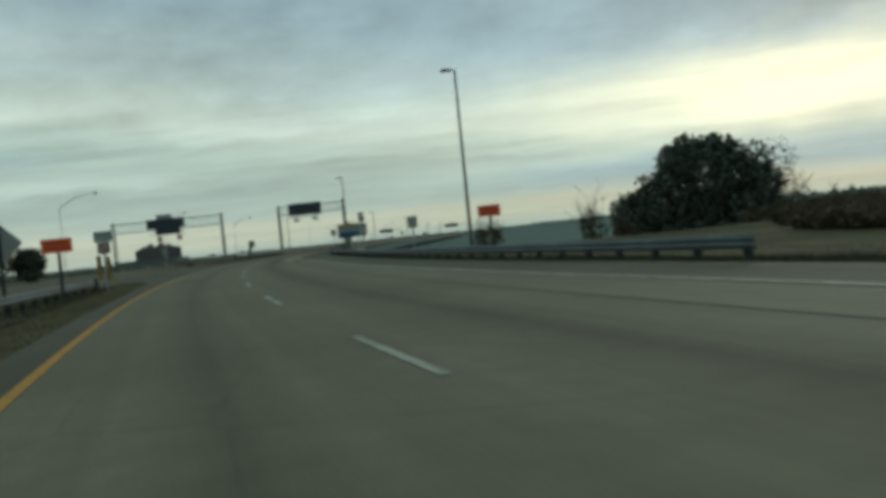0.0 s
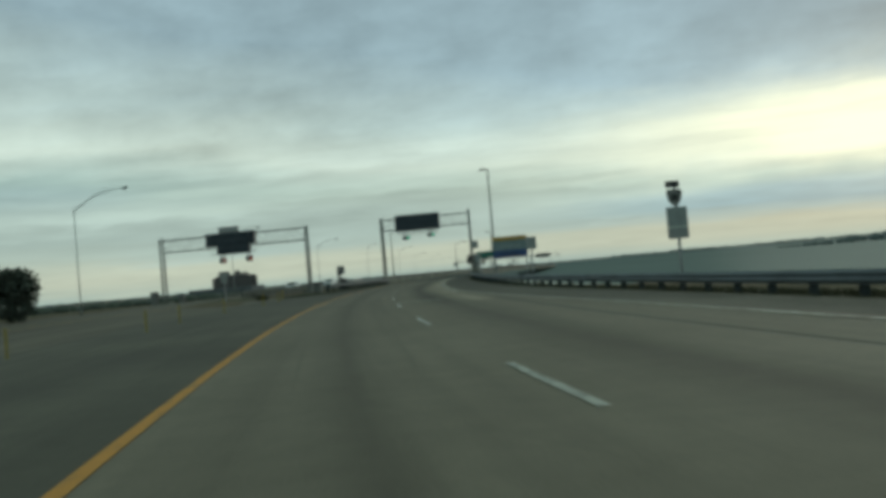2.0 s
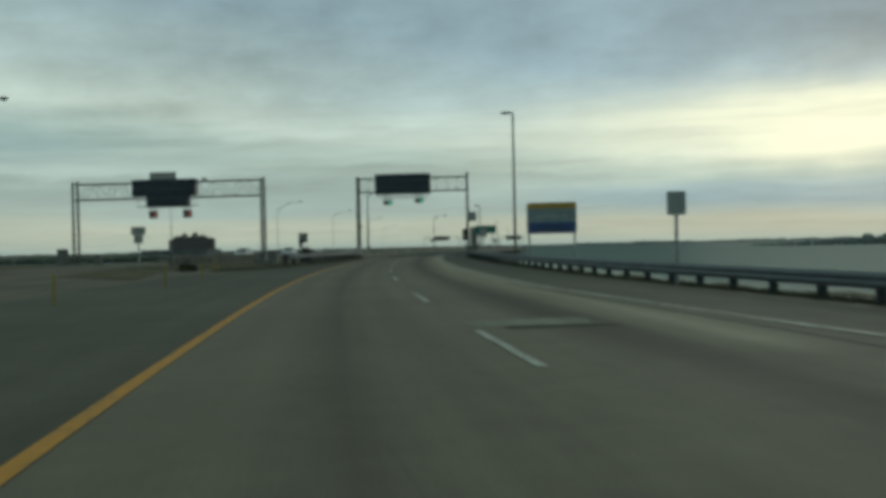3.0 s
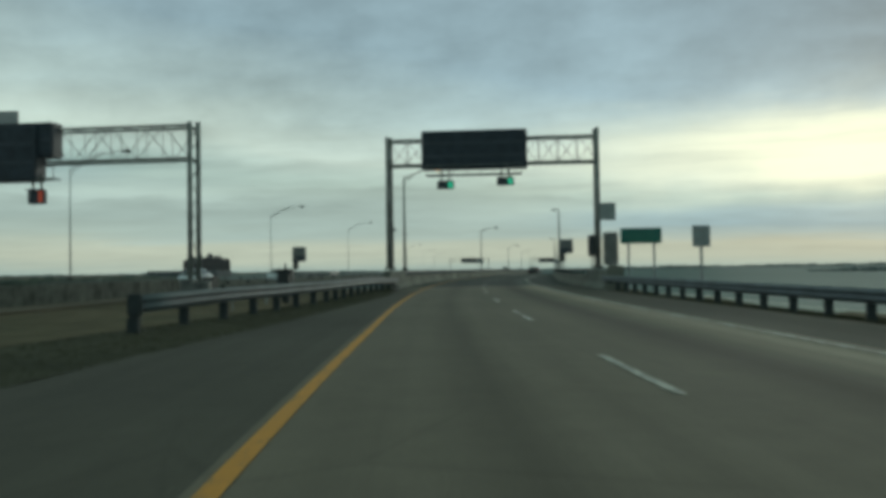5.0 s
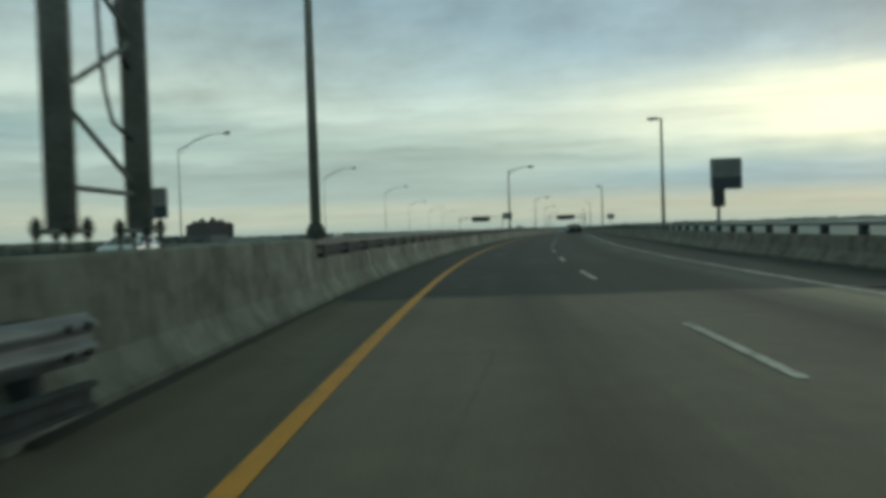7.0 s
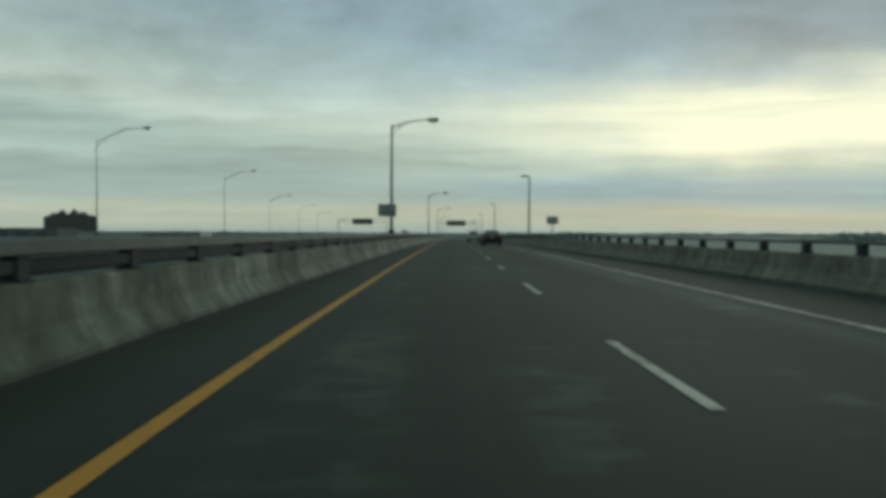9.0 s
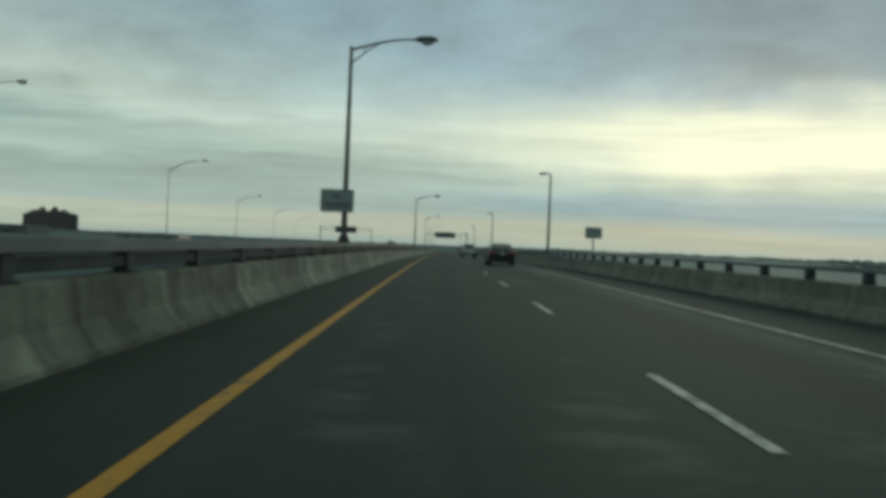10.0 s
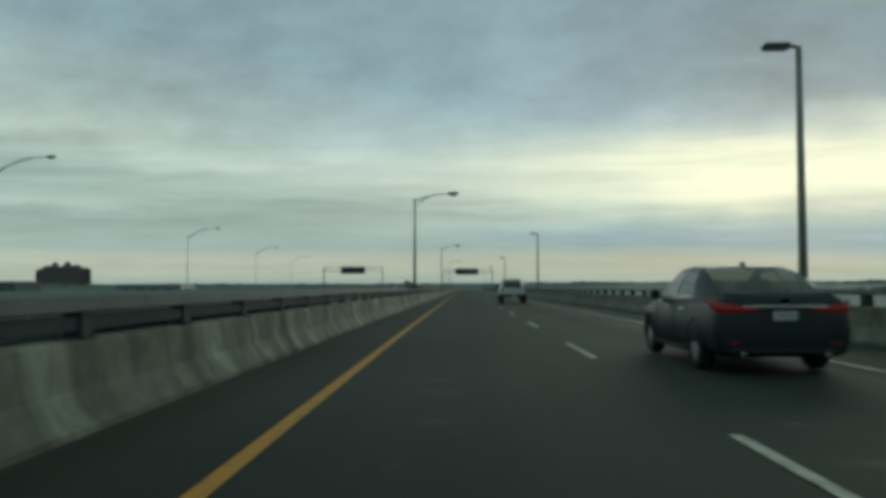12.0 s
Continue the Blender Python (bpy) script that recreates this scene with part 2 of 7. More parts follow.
def mat_road(name, base, light, streak, grain=0.3, centres=(), slab=0.0, rough=0.85, paler_start=None, spots=0.0):
    """Worn pavement; UV is (metres across, metres along)."""
    n = Nodes(name, rough, 0, 0.25)
    big = n.noise(0.16, 4, 0.55, n.vec(True))
    along = n.noise(1.0, 5, 0.6, n.vec(True, (1.4, 0.035, 1)))
    fine = n.noise(38, 3, 0.7, n.vec(True))
    mid = n.noise(2.2, 5, 0.6, n.vec(True))
    c = n.mul(n.ramp(big, ((0.3, base), (0.7, light))), n.ramp(along, ((0.3, 1 - streak), (0.7, 1.0))))
    c = n.mul(c, n.ramp(mid, ((0.3, 0.86), (0.7, 1.0))))
    c = n.mul(c, n.ramp(fine, ((0.3, 1 - grain), (0.7, 1.0 + grain * 0.5))))
    tc = n.t.nodes.new("ShaderNodeTexCoord")
    sep = n.add("SeparateXYZ", Vector=tc.outputs["UV"])
    for at, width, dark, *span in centres:              # oil drips along the lane's middle, polished wheel tracks; span: where they begin and end, and over how many metres they fade
        wob = n.math("ADD", sep.outputs[0], n.math("MULTIPLY", n.math("SUBTRACT", along, 0.5), 0.5))
        d = n.math("ABSOLUTE", n.math("SUBTRACT", wob, at))
        f = n.ramp(n.math("DIVIDE", d, width), ((0.0, dark), (0.45, (dark + 1) / 2), (1.0, 1.0)))
        strength = 1.0
        if span:
            a, b, fade = (*span, 18.0)[:3]
            strength = n.ramp(n.math("DIVIDE", sep.outputs[1], 200.0), ((0.0, 1.0 if a < 0 else 0.0), ((a if a > 0 else b) / 200, 1.0 if a < 0 else 0.0), ((a if a > 0 else b) / 200 + fade / 200, 0.0 if a < 0 else 1.0)))
        c = n.mul(c, f, strength)
    if paler_start:                                           # paler up to s0, back to the plain tone by s1
        s0, s1, pale = paler_start
        c = n.mul(c, n.ramp(n.math("DIVIDE", n.math("SUBTRACT", n.math("ADD", sep.outputs[1], n.math("MULTIPLY", big, 30.0)), s0), s1 - s0), ((0.0, pale), (1.0, 1.0))))
    if spots:                                           # the wheel paths have worn pale in broken cross streaks
        flecks = n.noise(1.0, 5, 0.62, n.vec(True, (1.1, 1.9, 1)))
        where = n.noise(1.0, 3, 0.55, n.vec(True, (0.45, 0.11, 1)))
        worn = n.math("ADD", flecks, n.math("MULTIPLY", n.math("SUBTRACT", where, 0.5), 1.1))
        worn = n.ramp(worn, ((0.59, 0.0), (0.64, 0.45), (0.76, 1.0)))
        path = n.math("ABSOLUTE", n.math("SUBTRACT", n.math("FRACT", n.math("DIVIDE", n.math("SUBTRACT", sep.outputs[0], 0.15), 1.78)), 0.5))
        worn = n.mul(worn, n.ramp(path, ((0.12, 1.0), (0.36, 0.0))))
        worn = n.mul(worn, n.ramp(n.math("DIVIDE", sep.outputs[0], 10.0), ((0.03, 0.0), (0.06, 1.0), (0.70, 1.0), (0.76, 0.0))))
        c = n.mul(c, (spots, spots, spots * 0.97), worn)
    h = fine
    if slab:                                            # sawn joints across the pavement
        k = n.math("ABSOLUTE", n.math("SUBTRACT", n.math("FRACT", n.math("DIVIDE", sep.outputs[1], slab)), 0.5))
        j = n.ramp(k, ((0.0, 0.72), (0.004, 0.78), (0.008, 1.0)))
        c = n.mul(c, j)
    crack = n.add("TexVoronoi", Scale=0.33)
    crack.feature = "DISTANCE_TO_EDGE"
    n.t.links.new(n.vec(True, (1, 0.45, 1)), crack.inputs["Vector"])
    cr = n.ramp(crack.outputs["Distance"], ((0.0, 0.55), (0.010, 1.0)))
    c = n.mul(c, cr, n.ramp(big, ((0.45, 0.0), (0.62, 0.32))))
    n.color(c).bump(h, 0.35, 0.006)
    return n.m


def mat_concrete(name, base, light, stain=0.55, uv=True, joint=0.0):
    """Cast concrete with run-down stains; UV is (height, metres along). joint: length of the cast sections, whose ends wear pale."""
    n = Nodes(name, 0.85, 0, 0.25)
    big = n.noise(0.33, 5, 0.65, n.vec(uv, (1, 1, 1)))
    runs = n.noise(1.0, 5, 0.65, n.vec(uv, (0.45, 1.7, 1)))
    blot = n.noise(5.0, 5, 0.65, n.vec(uv))
    fine = n.noise(45, 3, 0.6, n.vec(uv))
    cloudy = n.noise(1.7, 5, 0.62, n.vec(uv, (1.2, 0.8, 1)))
    c = n.mul(n.ramp(big, ((0.3, base), (0.7, light))), n.ramp(cloudy, ((0.34, 0.66), (0.5, 0.98), (0.66, 1.22))))
    c = n.mul(c, n.ramp(runs, ((0.36, 1 - stain), (0.5, 0.9), (0.60, 1.0), (0.70, 1.32))))
    c = n.mul(c, n.ramp(blot, ((0.3, 0.8), (0.65, 1.05))))
    c = n.mul(c, n.ramp(fine, ((0.3, 0.88), (0.7, 1.04))))
    if joint:                                           # each pour has its own tone; lime has run down beside the joints
        info = n.t.nodes.new("ShaderNodeObjectInfo")
        c = n.mul(c, n.ramp(info.outputs["Random"], ((0.0, (0.74, 0.75, 0.72)), (0.5, (0.94, 0.94, 0.92)), (1.0, (1.18, 1.18, 1.15)))))
        tc = n.t.nodes.new("ShaderNodeTexCoord")
        sep = n.add("SeparateXYZ", Vector=tc.outputs["UV"])
        v = n.math("ADD", sep.outputs[1], n.math("MULTIPLY", n.math("SUBTRACT", runs, 0.5), 1.1))
        k = n.math("FRACT", n.math("DIVIDE", n.math("SUBTRACT", v, 160.6), joint))
        c = n.mul(c, n.ramp(k, ((0.0, 1.18), (0.05, 1.2), (0.15, 1.0), (0.82, 1.0), (0.94, 0.86), (0.985, 0.90), (1.0, 1.06))))
        smear = n.noise(1.0, 3, 0.55, n.vec(uv, (0.30, 1.25, 1)))
        low = n.ramp(sep.outputs[0], ((0.0, 0.45), (0.6, 1.0)))
        c = n.mul(c, n.ramp(smear, ((0.38, 0.74), (0.47, 0.92), (0.56, 1.0), (0.62, 1.45))), low)
    n.color(c).bump(n.math("ADD", blot, fine), 0.25, 0.01)
    return n.m


def mat_paint(name, c, worn, wear=0.5):
    """Thermoplastic marking, worn through in places; UV is (metres across, metres along)."""
    n = Nodes(name, 0.7, 0, 0.3)
    a = n.noise(7, 5, 0.7, n.vec(True, (1, 0.4, 1)))
    b = n.noise(0.5, 3, 0.5, n.vec(True))
    f = n.ramp(n.math("ADD", a, n.math("MULTIPLY", n.math("SUBTRACT", b, 0.5), 0.5)), ((wear - 0.12, 1.0), (wear + 0.08, 0.0)))
    n.color(n.mul(n.mul(c, n.ramp(a, ((0.3, 0.85), (0.7, 1.0)))), worn, f, "MIX")).bump(a, 0.2, 0.003)
    return n.m


M = {}
M["lane"] = mat_road("worn_concrete_pavement", (0.163, 0.134, 0.101), (0.217, 0.180, 0.139), 0.22, 0.25, ((1.83, 0.75, 0.68), (5.35, 0.85, 0.50, 66, 0, 6), (5.7, 1.15, 0.58, -1, 70), (0.85, 0.5, 0.93), (2.85, 0.5, 0.93), (6.90, 0.85, 1.95, 66.4, 0, 1.6)), slab=0.0, paler_start=(60.0, 130.0, 1.28))
M["deck"] = mat_road("dark_bridge_asphalt", (0.026, 0.031, 0.027), (0.043, 0.050, 0.044), 0.25, 0.35, spots=2.3, centres=((1.83, 0.5, 0.8), (5.45, 0.85, 0.68), (6.72, 0.70, 2.1), (-0.8, 0.5, 1.15)))
M["shoulder"] = mat_road("dark_shoulder_asphalt", (0.070, 0.061, 0.048), (0.112, 0.098, 0.076), 0.3, 0.35, paler_start=(92.0, 132.0, 1.5))
M["slab"] = mat_road("approach_slab_concrete", (0.118, 0.105, 0.078), (0.160, 0.143, 0.108), 0.3, 0.3)
M["crossing"] = mat_road("grey_crossing_asphalt", (0.136, 0.110, 0.083), (0.224, 0.184, 0.139), 0.45, 0.3)
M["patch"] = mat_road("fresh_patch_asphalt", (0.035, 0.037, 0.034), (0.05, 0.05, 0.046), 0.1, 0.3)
M["scar"] = mat_road("scraped_pale_asphalt", (0.080, 0.087, 0.079), (0.118, 0.127, 0.115), 0.2, 0.5)
M["patch_pale"] = mat_road("pale_patch_concrete", (0.235, 0.22, 0.172), (0.30, 0.284, 0.225), 0.4, 0.2)
M["yellow"] = mat_paint("yellow_road_paint", (0.62, 0.262, 0.033), (0.20, 0.14, 0.07), 0.38)
M["white"] = mat_paint("white_road_paint", (0.50, 0.47, 0.43), (0.17, 0.160, 0.14), 0.47)
M["white_worn"] = mat_paint("worn_white_road_paint", (0.50, 0.50, 0.46), (0.20, 0.165, 0.14), 0.53)
M["barrier"] = mat_concrete("stained_barrier_concrete", (0.178, 0.180, 0.152), (0.285, 0.287, 0.245), 0.36, joint=3.05)
M["barrier_brown"] = mat_concrete("brown_stained_barrier_concrete", (0.155, 0.150, 0.122), (0.235, 0.226, 0.19), 0.35)
M["barrier_old"] = mat_concrete("dark_weathered_concrete", (0.10, 0.108, 0.098), (0.15, 0.158, 0.14))
M["block"] = mat_concrete("end_block_concrete", (0.162, 0.170, 0.146), (0.258, 0.264, 0.228), 0.36)
M["galv"] = mat_plain("weathered_galvanised_steel", (0.36, 0.38, 0.39), 0.42, 0.75, 0.25, 2.0)
M["rail_dark"] = mat_plain("grimy_top_rail_steel", (0.125, 0.142, 0.146), 0.65, 0.0, 0.3, 1.2, spec=0.25)
M["rail"] = mat_plain("dull_rail_steel", (0.128, 0.156, 0.172), 0.58, 0.15, 0.3, 1.2)
# rail steel with the shade under the top rail put into its colour
M["top_rail"] = mat_plain("dull_shaded_rail_steel", (0.060, 0.073, 0.079), 0.8, 0.0, 0.3, 1.2, spec=0.12)
M["post"] = mat_plain("dark_rail_post_steel", (0.055, 0.066, 0.071), 0.75, 0.0, 0.3, 4.0, spec=0.15)
M["timber"] = mat_plain("weathered_timber", (0.09, 0.085, 0.075), 0.85, 0, 0.35, 5.0, 0.3)
M["steel"] = mat_plain("dark_gantry_steel", (0.27, 0.285, 0.275), 0.65, 0.0, 0.4, 2.0)
M["pole"] = mat_plain("lamp_pole_steel", (0.25, 0.265, 0.245), 0.65, 0.0, 0.2, 2.5)
# lamp steel with the haze of distance put into its base colour
M["pole_pale"] = mat_plain("hazed_galvanised_lamp_steel", (0.48, 0.52, 0.51), 0.6, 0.1, 0.2, 2.5)
M["lamp_base"] = mat_plain("dark_lamp_base_casting", (0.085, 0.088, 0.082), 0.75, 0.0, 0.35, 5.0, 0.2, spec=0.2)
M["lamp_head"] = mat_plain("lamp_head_paint", (0.10, 0.105, 0.105), 0.5, 0.2, 0.15, 4.0)
M["board_row"] = mat_plain("unlit_display_glass", (0.045, 0.060, 0.078), 0.5, 0.0, 0.3, 2.0, spec=0.2)
M["board"] = mat_plain("dark_message_board", (0.050, 0.066, 0.086), 0.55, 0.0, 0.3, 1.5)
M["sign_back"] = mat_plain("bare_aluminium_sign_back", (0.30, 0.32, 0.32), 0.45, 0.5, 0.2, 2.0)
M["sign_white"] = mat_plain("faded_white_sign", (0.52, 0.54, 0.52), 0.45, 0, 0.15, 3.0)
M["sign_grey"] = mat_plain("grey_sign_face", (0.30, 0.34, 0.345), 0.45, 0, 0.2, 3.0)
M["ink"] = mat_plain("black_sign_ink", (0.03, 0.03, 0.033), 0.5, 0, 0.15, 5.0)
M["orange"] = mat_plain("fluorescent_orange_sign", (0.80, 0.10, 0.030), 0.5, 0, 0.12, 2.5)
M["green"] = mat_plain("green_highway_sign", (0.010, 0.155, 0.125), 0.4, 0, 0.15, 2.0)
M["blue"] = mat_plain("blue_sign_panel", (0.025, 0.075, 0.22), 0.4, 0, 0.2, 2.0)
M["gold"] = mat_plain("golden_sign_band", (0.42, 0.26, 0.05), 0.45, 0, 0.2, 2.0)
M["sky_panel"] = mat_plain("pale_blue_sign_panel", (0.20, 0.27, 0.29), 0.45, 0, 0.25, 1.5)
M["sign_ink"] = mat_plain("weathered_dark_sign_ink", (0.075, 0.085, 0.09), 0.55, 0, 0.45, 9.0)
M["red"] = mat_plain("red_sign_ring", (0.42, 0.05, 0.05), 0.45, 0, 0.15, 4.0)
M["marker_yellow"] = mat_plain("yellow_marker_sheeting", (0.60, 0.35, 0.04), 0.5, 0, 0.15, 5.0)
M["faded_yellow"] = mat_plain("faded_yellow_plastic", (0.36, 0.27, 0.06), 0.6, 0, 0.25, 5.0)
M["cabinet"] = mat_plain("grey_cabinet_paint", (0.20, 0.21, 0.205), 0.5, 0.2, 0.25, 2.0)
M["cabinet_dark"] = mat_plain("dark_cabinet_paint", (0.048, 0.054, 0.058), 0.6, 0.1, 0.25, 2.0)
M["bark"] = mat_plain("grey_brown_bark", (0.07, 0.058, 0.045), 0.9, 0, 0.4, 4.0, 0.5)
M["paint_dark"] = mat_plain("dark_blue_car_paint", (0.020, 0.027, 0.035), 0.38, 0.0, 0.08, 2.0, spec=0.2)
M["paint_silver"] = mat_plain("pale_silver_car_paint", (0.50, 0.53, 0.56), 0.28, 0.1, 0.08, 2.0, spec=0.6)
M["tyre"] = mat_plain("tyre_rubber", (0.022, 0.022, 0.023), 0.85, 0, 0.2, 8.0)
M["alloy"] = mat_plain("alloy_wheel_metal", (0.60, 0.61, 0.62), 0.35, 0.4, 0.15, 6.0)
M["chrome"] = mat_plain("chrome_trim", (0.70, 0.71, 0.72), 0.15, 1.0, 0.05, 6.0)
M["chrome_dull"] = mat_plain("dull_chrome_trim", (0.45, 0.46, 0.47), 0.35, 0.8, 0.05, 6.0)
M["tail_red"] = mat_plain("red_lamp_lens", (0.36, 0.022, 0.016), 0.25, 0, 0.15, 8.0)
M["plastic"] = mat_plain("black_plastic", (0.02, 0.02, 0.021), 0.6, 0, 0.2, 6.0)
M["plate"] = mat_plain("pale_number_plate", (0.42, 0.43, 0.43), 0.5, 0, 0.1, 6.0)
M["brick"] = mat_plain("far_brick_wall", (0.108, 0.098, 0.102), 0.85, 0, 0.2, 0.2)
M["roof_far"] = mat_plain("far_grey_roof", (0.12, 0.13, 0.14), 0.8, 0, 0.2, 0.2)
M["window_far"] = mat_plain("far_window_glass", (0.05, 0.06, 0.07), 0.2, 0, 0.1, 0.5)


def mat_foliage(name, dark, light):
    n = Nodes(name, 0.75, 0, 0.2)
    g = n.t.nodes.new("ShaderNodeNewGeometry")
    c = n.ramp(g.outputs["Random Per Island"], ((0.0, dark), (0.6, tuple((a + b) / 2 for a, b in zip(dark, light))), (1.0, light)))
    n.color(n.mul(c, n.ramp(n.noise(0.5, 3), ((0.3, 0.75), (0.7, 1.1)))))
    return n.m


M["leaf"] = mat_foliage("dark_evergreen_leaves", (0.066, 0.080, 0.070), (0.115, 0.128, 0.104))
M["twig"] = mat_foliage("bare_winter_twigs", (0.045, 0.035, 0.025), (0.10, 0.075, 0.05))
M["brush"] = mat_foliage("dry_brown_brush", (0.05, 0.035, 0.02), (0.13, 0.085, 0.04))
# both far tree colours have the haze of distance mixed in
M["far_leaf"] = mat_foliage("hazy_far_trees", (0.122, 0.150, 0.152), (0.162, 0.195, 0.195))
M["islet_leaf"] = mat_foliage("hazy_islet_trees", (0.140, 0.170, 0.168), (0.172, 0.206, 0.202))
M["grass"] = mat_foliage("dry_winter_grass", (0.14, 0.118, 0.066), (0.21, 0.17, 0.095))
M["weed"] = mat_foliage("dark_green_weeds", (0.055, 0.056, 0.034), (0.105, 0.095, 0.058))
M["thicket"] = mat_foliage("dark_reddish_thicket", (0.085, 0.066, 0.048), (0.16, 0.118, 0.080))


def mat_ground(name, tones, relief=0.05, grain=14):
    n = Nodes(name, 0.95, 0, 0.15)
    a, b, c = n.noise(0.05, 4), n.noise(0.6, 5, 0.65), n.noise(grain, 4, 0.7)
    col = n.ramp(a, ((0.32, tones[0]), (0.5, tones[1]), (0.68, tones[2])))
    col = n.mul(col, n.ramp(b, ((0.3, 0.6), (0.7, 1.15))))
    col = n.mul(col, n.ramp(c, ((0.3, 0.7), (0.7, 1.1))))
    n.color(col).bump(n.math("ADD", b, c), 0.6, relief)
    return n.m


def mat_water():
    """Choppy grey water: mostly the silt's own colour, part rough reflection."""
    n = Nodes("grey_bay_water", 0.9, 0, 0.0)
    w = n.noise(0.35, 6, 0.6, n.vec(False, (1, 1, 1)))
    n.color(n.ramp(n.noise(0.004, 4), ((0.3, (0.095, 0.128, 0.124)), (0.7, (0.125, 0.160, 0.153)))))
    n.bump(w, 0.5, 0.35)
    gl = n.add("BsdfGlossy", Roughness=0.45, Color=(0.8, 0.85, 0.85, 1))
    mx = n.add("MixShader", Fac=0.09)
    n.t.links.new(n.b.outputs[0], mx.inputs[1])
    n.t.links.new(gl.outputs[0], mx.inputs[2])
    out = [k for k in n.t.nodes if k.type == "OUTPUT_MATERIAL"][0]
    n.t.links.new(mx.outputs[0], out.inputs[0])
    return n.m


M["ground"] = mat_ground("dry_winter_turf", ((0.112, 0.090, 0.056), (0.160, 0.122, 0.076), (0.085, 0.084, 0.050)))
M["turf"] = mat_ground("dark_green_verge_turf", ((0.060, 0.062, 0.038), (0.076, 0.071, 0.046), (0.050, 0.056, 0.034)), 0.015, 22)
# kept pale to stand for the brightness in the gaps under the rail
M["gravel"] = mat_ground("added_pale_ground", ((0.42, 0.42, 0.38), (0.52, 0.52, 0.47), (0.36, 0.36, 0.33)))
M["water"] = mat_water()


def mat_glow(name, c, strength, base):
    n = Nodes(name, 0.4)
    n.color(base)
    n.b.inputs["Emission Color"].default_value = (*c, 1)
    n.b.inputs["Emission Strength"].default_value = strength
    return n.m


M["glow_green"] = mat_glow("green_signal_glow", (0.02, 0.8, 0.45), 0.45, (0.02, 0.2, 0.12))
M["glow_red"] = mat_glow("red_signal_glow", (1.0, 0.16, 0.07), 0.16, (0.22, 0.04, 0.025))
M["glow_sodium"] = mat_glow("sodium_lamp_glow", (1.0, 0.42, 0.08), 1.6, (0.5, 0.3, 0.1))

# ---------------------------------------------------------------- the road's line
# (metres along, heading in degrees to the left of +y): a long right-hand bend that straightens out
BEND = ((-400, 43.0), (-80, 33.1), (0, 23.15), (60, 15.66), (110, 9.49), (160, 5.47), (200, 0.56), (240, 0.0), (4000, 0.0))
START = (33.94, 26.01)


def heading(s):
    for (a, ha), (b, hb) in zip(BEND, BEND[1:]):
        if s <= b:
            return radians(ha + (hb - ha) * (s - a) / (b - a))
    return 0.0


def build_line():
    rows, step = {0: START}, 0.5
    for way in (1, -1):
        x, y = START
        for i in range(0, 2200 if way > 0 else 700):
            s = i * step * way
            h = heading(s + way * step / 2)
            x, y = x - math.sin(h) * step * way, y + math.cos(h) * step * way
            rows[(i + 1) * way] = (x, y)
    return rows


LINE = build_line()


def grade(s):
    """The bridge falls away gently past its first spans."""
    u = max(0.0, s - 245.0)
    return -0.0065 * (u * u / 80 if u < 40 else u - 20)


def at(s, d, z=0.0):
    """The place s metres along the yellow line, d metres to its right, z above the road."""
    i = math.floor(s / 0.5)
    x, y = LINE[i]
    h = heading(s)
    r = s - i * 0.5
    return Vector((x - math.sin(h) * r + d * math.cos(h), y + math.cos(h) * r + d * math.sin(h), z + grade(s)))


def turn_at(s, d, z=0.0, turn=0.0):
    p = at(s, d, z)
    return Matrix.Translation(p) @ Matrix.Rotation(heading(s) + radians(turn), 4, "Z")


# ---------------------------------------------------------------- mesh helpers
def finish(name, bm, mat, smooth=False):
    me = bpy.data.meshes.new(name)
    bmesh.ops.recalc_face_normals(bm, faces=bm.faces)
    if smooth:
        for f in bm.faces:
            f.smooth = True
    bm.to_mesh(me)
    bm.free()
    for m in (mat if isinstance(mat, (list, tuple)) else (mat,)):
        me.materials.append(M[m] if isinstance(m, str) else m)
    return me


def part(name, bm, mat, parent=None, label="", smooth=False, m=None):
    """Links a bmesh as one mesh object under a thing or a part."""
    ob = new(name, finish(name, bm, mat, smooth))
    if parent is not None:
        ob.parent = parent
    if m is not None:
        ob.matrix_basis = m
    if label:
        ob["label"] = label
    return ob


def share(name, me, parent, m):
    """One more part on a mesh that is already there."""
    ob = new(name, me)
    ob.parent, ob.matrix_basis = parent, m
    return ob


def thing(name, m, label, category, group="", kind=""):
    ob = new(name)
    ob.empty_display_size = 0.3
    ob.matrix_basis = m
    return tagged(ob, label, category, group, kind)


def box(bm, x0, x1, y0, y1, z0, z1, bevel=0.0, m=None):
    r = bmesh.ops.create_cube(bm, size=1.0)
    vs = r["verts"]
    for v in vs:
        v.co = Vector((x0 + (v.co.x + 0.5) * (x1 - x0), y0 + (v.co.y + 0.5) * (y1 - y0), z0 + (v.co.z + 0.5) * (z1 - z0)))
        if m is not None:
            v.co = m @ v.co
    if bevel:
        es = list({e for v in vs for e in v.link_edges})
        bmesh.ops.bevel(bm, geom=es, offset=bevel, segments=2, affect="EDGES", clamp_overlap=True)
    return bm


def boxes(*args, bevel=0.0):
    bm = bmesh.new()
    for a in args:
        box(bm, *a, bevel=bevel)
    return bm


